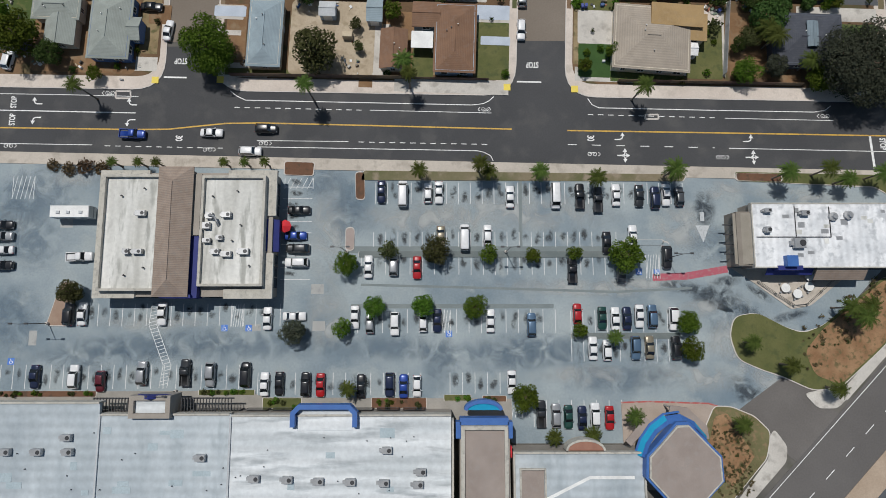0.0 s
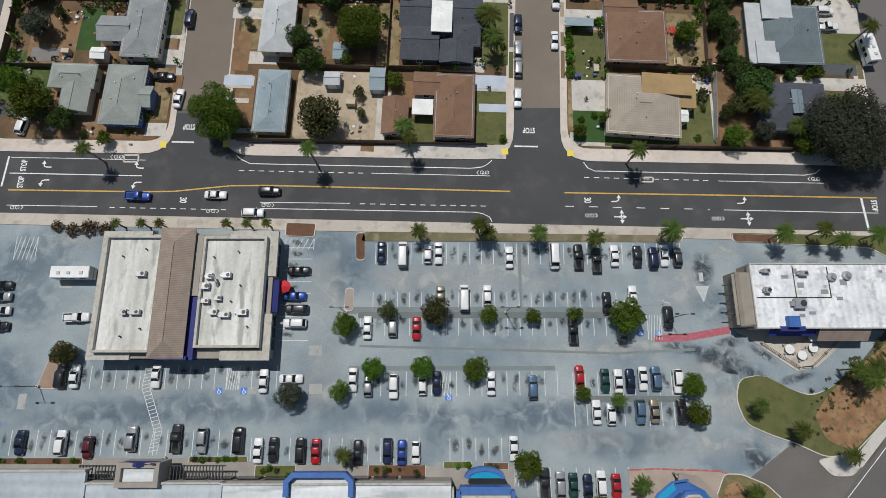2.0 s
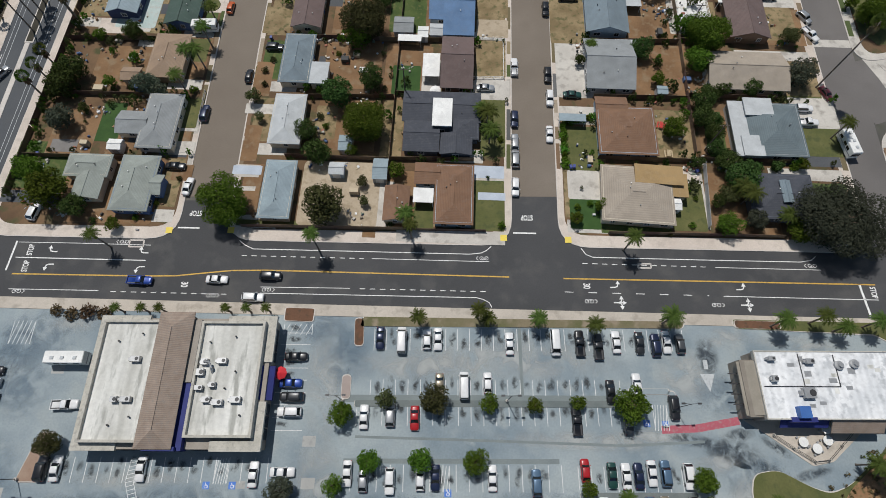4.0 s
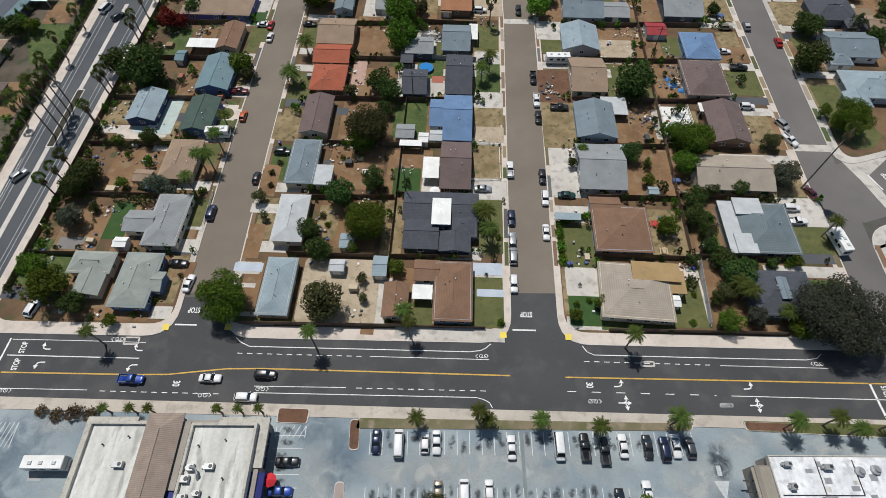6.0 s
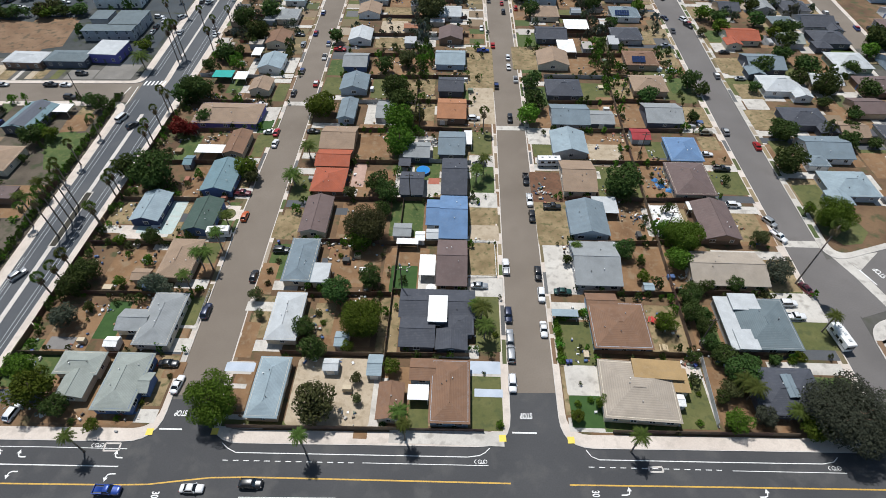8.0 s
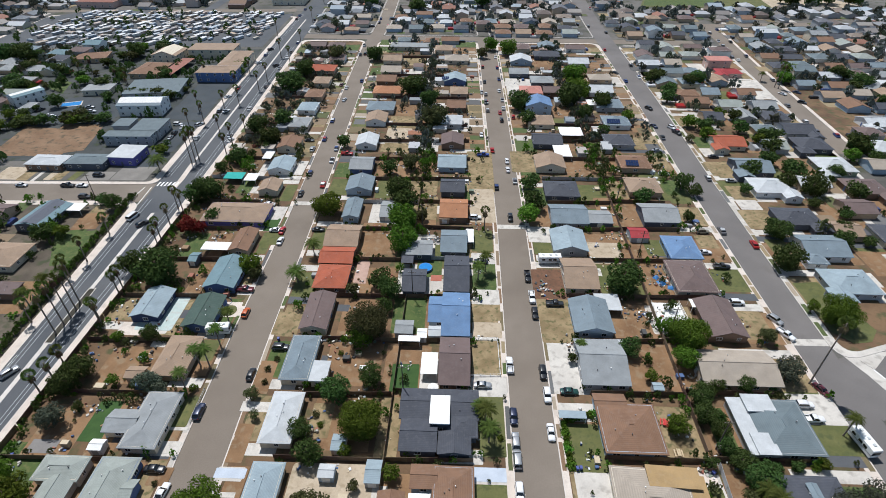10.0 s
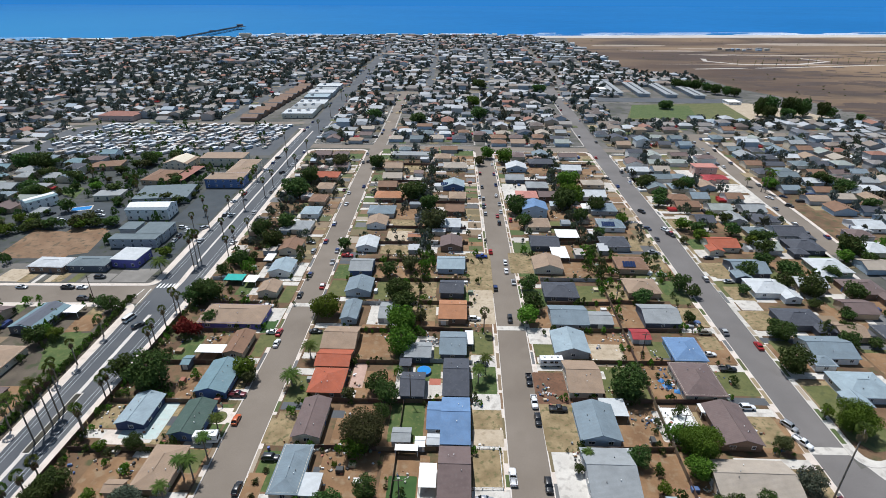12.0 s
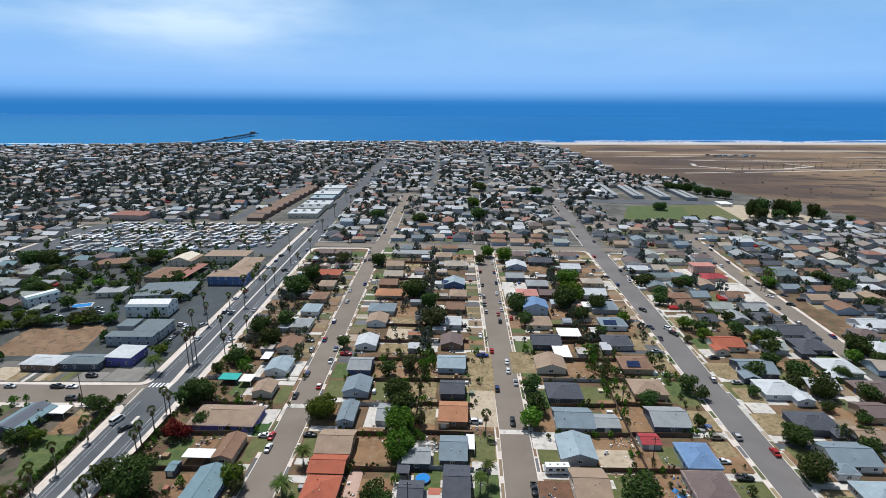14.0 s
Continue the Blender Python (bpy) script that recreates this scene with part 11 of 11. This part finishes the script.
for x, y, r, h, lf in ((-180, 256, 4, 5.5, "dark"), (-172, 257, 4.5, 6, "dark"), (-186, 288, 3.2, 5, "dark"), (-175, 294, 3.5, 5, "dark"), (-152, 289, 4, 6, "dark"), (-160, 292, 4, 6, "dark"), (-168, 294, 3.5, 5, "dark"), (-148, 300, 3, 4, "dark"), (-150, 309, 2.6, 4, "dark"), (-198, 306, 4.5, 7, "dark"), (-212, 312, 4.5, 6, "green"), (-173, 330, 4, 6, "olive"), (-127, 338, 5, 8, "green"), (-125, 330, 3, 5, "green"), (-205, 253, 3.6, 5, "dark"), (-212, 250, 4, 5, "dark"), (-219, 245, 4.2, 6, "green"), (-226, 240, 4, 6, "dark"), (-244, 300, 6, 8, "dark"), (-236, 330, 5, 7, "dark"), (-258, 335, 6, 8, "dark"), (-270, 360, 6, 7, "dark"), (-285, 372, 7, 7, "dark"), (-215, 345, 4, 6, "dark"), (-205, 366, 5, 7, "dark"), (-195, 384, 5, 7, "dark"), (-146, 245, 3, 4, "green"), (-128, 222, 3.5, 5, "green"), (-141, 158, 3, 5, "green"), (-136, 156, 3.0, 5, "green"), (-160, 152, 5, 7, "dark"), (-132, 178, 3, 4.5, "dark"), (-240, 262, 5, 7, "green"), (-255, 280, 6, 8, "dark"), (-252, 312, 5, 7, "dark"), (-262, 250, 5, 7, "dark")):
    tree(x, y, r, h, lf)
palm(-121.6, 204.5, 6.5, "feather", 4.2)
for x, y, h in ((-196, 318, 8), (-188, 314, 8), (-184, 306, 7), (-214, 326, 11), (-219, 322, 10), (-225, 330, 10), (-118, 300, 11), (-120, 332, 9)):
    palm(x, y, h, "fan", 1.9)
for x, y, a, q in ((-205, 264, 20, "white"), (-200, 262, 20, "silver"), (-214, 272, 70, "charcoal"), (-130, 250, 95, "white"), (-131, 243, 95, "black"), (-131, 238, 90, "silver"), (-131, 231, 88, "grey"), (-190, 276, 5, "silver"), (-186, 270, 5, "white"), (-180, 300, 30, "white"), (-192, 311, 40, "silver"), (-152, 316, 80, "charcoal")):
    car(x, y, a, ll.choice(("sedan", "suv", "sedan")), q, 0.19, "parked in a yard")

sheet("lawn", [(-140, 158), (-126, 160), (-124, 140), (-131, 139)], 0.172, GRASS, "green lawn behind a clipped hedge", 0.2)
sheet("ground", [(-137, 171), (-127, 172), (-127, 161), (-136, 160)], 0.171, DIRT, "bare orange dirt in a corner yard", 0.2)
sheet("ground", [(-140, 131), (-126, 131), (-126, 116), (-140, 116)], 0.1715, DIRT, "bare orange dirt in a corner yard", 0.2)

# ---- small things in the near yards ----
BIN_BLUE = surface("blue_bin_plastic", (0.03, 0.05, 0.22), (0.045, 0.07, 0.26), 2, 9, 0.5)
RED_PLASTIC = surface("red_plastic", (0.55, 0.035, 0.03), (0.48, 0.03, 0.028), 2, 9, 0.5)
PINE = surface("raw_pine_boards", (0.46, 0.36, 0.22), (0.54, 0.43, 0.28), 1, 8, 0.8)
TARP = surface("blue_tarpaulin", (0.03, 0.16, 0.42), (0.05, 0.22, 0.50), 0.8, 4, 0.5, 0, 0.6)


OVER = [0]


def over(x, y, w, d, mat, label):
    """A patch laid over the other yard surfaces."""
    OVER[0] += 1
    ob = patch(x, y, w, d, mat, label)
    ob.matrix_basis = pose(x, y, 0.176 + 0.0017 * OVER[0], 0, 0, TILT)
    return ob


def bin_(x, y, rot=0, mat=BIN_BLUE):
    ob = thing("wheelie_bin", pose(x, y, 0.14, 0, 0, rot), "blue plastic wheelie bin standing outdoors by a fence", "bin", "wheelie bins")
    part("body", Soup().loft([[(-0.24, -0.27, 0.06), (0.24, -0.27, 0.06), (0.24, 0.27, 0.06), (-0.24, 0.27, 0.06)], [(-0.3, -0.36, 0.95), (0.3, -0.36, 0.95), (0.3, 0.36, 0.95), (-0.3, 0.36, 0.95)]]), mat, ob)
    part("lid", Soup().box(0, 0.02, 0.95, 0.66, 0.8, 0.09, 0, 0.03), mat, ob)
    for q in (-1, 1):
        part("wheel", Soup().tube([(q * 0.25, 0.3, 0.1), (q * 0.3, 0.3, 0.1)], [0.1, 0.1], 10), RUBBER, ob)


def picnic_table(x, y, rot, mat, word):
    ob = thing("picnic_table", pose(x, y, 0.14, 0, 0, rot), f"{word} picnic table with two benches in a back yard", "table", "picnic tables")
    for k in range(5):
        part("plank", Soup().box(0, -0.36 + k * 0.18, 0.72, 1.9, 0.15, 0.05, 0, 0.01), mat, ob)
    for q in (-1, 1):
        part("bench", Soup().box(0, q * 0.85, 0.42, 1.9, 0.28, 0.05, 0, 0.01), mat, ob)
        part("leg", Soup().tube([(q * 0.65, -0.9, 0), (q * 0.65, -0.15, 0.74)], [0.05, 0.05], 5).tube([(q * 0.65, 0.9, 0), (q * 0.65, 0.15, 0.74)], [0.05, 0.05], 5).box(q * 0.65, 0, 0.36, 0.08, 1.9, 0.06), mat, ob)


def low_fence(pts, h, mat, label):
    ob = thing("low_fence", pose(0, 0, 0.14), label, "fence", "low fences")
    for a, b in zip(pts, pts[1:]):
        n = max(2, int(math.hypot(b[0] - a[0], b[1] - a[1]) / 2.2))
        for z in (h * 0.4, h * 0.9):
            part("rail", Soup().tube([(a[0], a[1], z), (b[0], b[1], z)], [0.06, 0.06], 5), mat, ob)
        for i in range(n):
            part("post", Soup().box(a[0] + (b[0] - a[0]) * i / n, a[1] + (b[1] - a[1]) * i / n, 0, 0.14, 0.14, h), mat, ob)


picnic_table(54.4, 78.4, 70, RED_PLASTIC, "bright red")
picnic_table(55.0, 70.2, 85, PINE, "raw wooden")
for x, y, r in ((31.6, 66.3, 0), (30.8, 66.2, 8), (-97.6, 69.1, 20), (4.4, 89.8, -5), (5.3, 89.6, 5), (92.5, 97.5, 10), (93.4, 97.2, -4), (61.0, 65.2, 30), (-26.5, 66.5, 0), (-46.0, 105.6, 0)):
    bin_(x, y, r)
for (ax, ay), (bx, by) in (((29.8, 77.9), (29.6, 66.9)), ((30.4, 78.9), (37.4, 80.8))):
    n = 9
    for i in range(n):
        bush(ax + (bx - ax) * i / (n - 1), ay + (by - ay) * i / (n - 1), 0.95 + 0.25 * (i % 3), "bright" if i % 3 else "green", 1.5)
for x, y, r, c in ((31.5, 55.5, 1.0, "bright"), (31.2, 53.0, 1.1, "green"), (34.5, 56.5, 1.0, "green"), (52.0, 48.9, 0.9, "olive"), (57.5, 51.0, 1.0, "bright"), (57.8, 60.0, 0.9, "green"), (59.5, 58.0, 0.8, "green"), (54.0, 66.8, 0.9, "green"), (-66.0, 85.5, 1.2, "bright"), (-65.2, 82.5, 1.0, "bright"), (-65.6, 79.8, 1.1, "green"), (-62.5, 62.6, 0.8, "olive"), (-66.5, 56.0, 0.8, "green"), (-70.5, 52.2, 0.9, "green"), (-80.0, 51.4, 1.0, "dark"), (-63.6, 88.2, 1.4, "green"), (-45.8, 90.4, 1.0, "olive"), (-46.2, 94.8, 1.1, "olive"), (-44.6, 98.4, 1.0, "olive"), (-30.6, 80.4, 1.2, "olive"), (-29.0, 77.6, 1.0, "green"), (-12.0, 50.8, 1.0, "dark"), (3.5, 50.6, 0.9, "dark"), (13.6, 50.6, 1.1, "green"), (14.2, 74.0, 1.0, "green"), (86.0, 86.6, 1.3, "olive"), (72.6, 66.6, 1.3, "dark"), (76.0, 66.4, 1.4, "dark"), (80.0, 66.2, 1.2, "dark"), (84.5, 66.4, 1.3, "green"), (69.6, 70.0, 1.5, "dark"), (69.0, 80.0, 1.5, "dark"), (-22.6, 100.6, 1.2, "green"), (-27.5, 100.4, 1.0, "green")):
    bush(x, y, r, c, r * 1.3)
# garden umbrella on a paved patio
over(-2.9, 93.5, 5.0, 11.0, PALE_CONCRETE, "pale paved patio behind a house")
ob = thing("garden_umbrella", pose(-1.9, 87.6, 0.15), "open white garden umbrella on a patio", "umbrella")
part("pole", Soup().tube([(0, 0, 0), (0, 0, 2.35)], [0.035, 0.03], 6), METAL, ob)
part("base", Soup().tube([(0, 0, 0), (0, 0, 0.1)], [0.32, 0.28], 10), DARK_METAL, ob)
ring1 = [(1.45 * math.cos(i * math.pi / 4), 1.45 * math.sin(i * math.pi / 4), 1.95) for i in range(8)]
part("canopy", Soup().loft([ring1, [(x * 0.05, y * 0.05, 2.45) for x, y, z in ring1]]), WHITE_WOOD, ob)
shed(-78.8, 70.9, 3.0, 2.6, "white", "white")
shed(55.6, 88.0, 2.4, 2.2, "light_blue", "grey")
canopy(32.0, 79.3, 6.6, 2.2, "light_blue", 2.3)
over(10.8, 65.0, 8.0, 3.4, surface("pale_blue_concrete", (0.40, 0.45, 0.52), (0.48, 0.53, 0.60), 0.4, 5, 0.9), "pale blue painted concrete drive")
over(11.6, 58.4, 6.5, 2.0, surface("pale_blue_concrete", (0.4, 0.45, 0.52), (0.48, 0.53, 0.60)), "pale blue painted concrete drive")
over(-46.8, 65.2, 7.0, 2.4, surface("pale_blue_concrete", (0.4, 0.45, 0.52), (0.48, 0.53, 0.60)), "pale blue painted concrete drive")
over(-63.9, 71.6, 6.6, 3.2, PALE_CONCRETE, "pale concrete drive of a house")
over(-64.0, 76.6, 7.2, 0.9, PALE_CONCRETE, "pale concrete path drive to a front door")
over(-64.2, 81.5, 6.0, 8.6, DULL_GRASS, "dull olive front lawn")
over(93.0, 81.8, 8.6, 6.0, PALE_CONCRETE, "pale concrete drive with two cars")
over(-92.5, 71.8, 6.5, 3.6, surface("grey_felt", (0.17, 0.16, 0.155), (0.21, 0.2, 0.19), 0.5, 5, 0.9), "grey felt sheet over soil")
low_fence([(8.0, 92.8), (15.8, 93.0), (16.1, 106.2), (8.0, 106.0)], 0.9, WHITE_WOOD, "low white painted rail fence round a front yard")
low_fence([(-60.6, 88.0), (-60.8, 78.0)], 1.0, METAL, "low metal wire fence beside the street")
over(-83.4, 116.6, 11.0, 14.5, surface("pale_turquoise_paving", (0.36, 0.45, 0.43), (0.46, 0.53, 0.51), 0.3, 4, 0.85, c=(0.42, 0.44, 0.41)), "pale turquoise paved yard between two houses")
over(69.0, 117.0, 8.4, 9.6, surface("white_deck", (0.66, 0.66, 0.64), (0.76, 0.76, 0.74), 0.3, 5, 0.8, c=(0.58, 0.57, 0.54)), "bright white paved yard inside a low fence")
low_fence([(64.8, 121.8), (64.8, 112.2), (73.2, 112.2), (73.2, 121.8)], 1.1, WHITE_WOOD, "low white painted fence round a paved yard")
over(-26.2, 136.5, 4.2, 12.0, surface("pink_paving", (0.36, 0.235, 0.185), (0.46, 0.315, 0.255), 0.4, 5, 0.9), "pinkish paved side yard of a house")
over(-1.6, 133.4, 3.6, 3.0, surface("red_paving", (0.33, 0.105, 0.070), (0.40, 0.145, 0.10), 0.4, 5, 0.9), "brick-red paved square beside a garden pool")
canopy(-11.3, 140.4, 4.0, 4.0, "dark_slate", 2.3)
solid("garden_bed", Soup().prism([(-64.0 + 2.3 * math.cos(i * math.pi / 10), 117.7 + 2.3 * math.sin(i * math.pi / 10)) for i in range(20)], 0.1, 0.30), DULL_GRASS, "round planted bed with a pale rim beside a drive", "garden bed", kind="structure")
for x, y, r in ((-64.4, 118.0, 0.8), (-63.2, 117.2, 0.6), (-64.2, 116.6, 0.5)):
    bush(x, y, r, "bright", r * 1.2, z=0.3)
sheet("lawn", [(113.6, 131.5), (121.9, 132.0), (127.1, 110.2), (122.8, 105.6), (117.2, 105.0), (113.6, 110.5)], 0.172, DULL_GRASS, "mown green corner lawn by the street", 0.1, "ground")
over(67.6, 76.0, 4.6, 14.0, GRASS, "shaded green lawn between a fence and a house")
# heaps of odds and ends
yr = random.Random(5)
heap = Soup()
for cx, cy, sx, sy, n in ((-30, 105.3, 4.5, 0.7, 46), (71.6, 131.7, 3, 1.6, 26), (61.5, 116.1, 2.5, 2.0, 40), (-30.5, 76.5, 1.5, 1.5, 16), (-24, 66.3, 3.0, 0.6, 18), (-69.6, 55.6, 0.6, 3.0, 14), (60.2, 66, 1.4, 1.0, 18), (36.5, 103, 1.0, 3, 14), (49, 137, 2, 1.5, 16), (73, 136, 1.5, 2.5, 22), (66, 157, 3, 2, 22), (33.5, 128, 1.5, 3.0, 26)):
    for k in range(n):
        heap.box(cx + yr.gauss(0, sx), cy + yr.gauss(0, sy), 0.12, yr.uniform(0.2, 1.1), yr.uniform(0.2, 0.8), yr.uniform(0.15, 0.8), yr.uniform(0, 90), 0.04)
solid("yard_heap", heap, CLUTTER, "heaps of boxes, pots and scrap in back yards", "clutter", kind="stuff")
for x, y, w, d, r in ((71.6, 131.4, 3.4, 2.6, 15), (73.5, 128.8, 2.2, 1.8, -20), (70.3, 134.0, 2.0, 1.6, 40)):
    s = Soup()
    for i in range(4):
        for j in range(3):
            q = [(-w / 2 + w * (i + a) / 4, -d / 2 + d * (j + b) / 3) for a, b in ((0, 0), (1, 0), (1, 1), (0, 1))]
            s.quad(*[(px, py, 0.75 * (1 - (2 * px / w) ** 2) * (1 - (2 * py / d) ** 2) + 0.08 + 0.1 * math.sin(px * 3 + py * 5)) for px, py in q])
    o2 = solid("tarpaulin", s, TARP, "crumpled blue tarpaulin over a heap in a yard", "tarpaulin", "tarpaulins")
    o2.matrix_basis = pose(x, y, 0.14, 0, 0, r)

# stop line and corner apron of the eastern side street
marking([(116.8, 95.7), (118.7, 90.4)], 0.4, PAINT)
painted_word("STOP", 121.8, 94.6, 1.5, 110)
sheet("pavement", [(109.6, 105.6), (112.0, 104.4), (116.9, 95.7), (119.2, 86.4), (117.2, 82.6), (114.2, 93.4)], 0.0125, PALE_CONCRETE, "pale concrete gutter crossing the street", 0.05)
sheet("pavement", [(111.8, 104.3), (120.0, 101.6), (125.6, 102.4), (117.2, 95.6)], 0.0128, PALE_CONCRETE, "pale concrete apron at a street corner", 0.05)
# pale concrete gutters across the streets
for fl, fr, y, k in ((right_l, right_r, 105.6, 0), (cent_l, cent_r, 163.5, 1), (left_l, left_r, 179.5, 2)):
    solid("gutter", ribbon([(fl(y) - 0.5, y + 0.1), (fr(y) + 0.5, y - 0.2)], 2.6, -0.02, 0.0135 + 0.001 * k), PALE_CONCRETE, "pale concrete gutter crossing the street", "gutter", kind="structure")
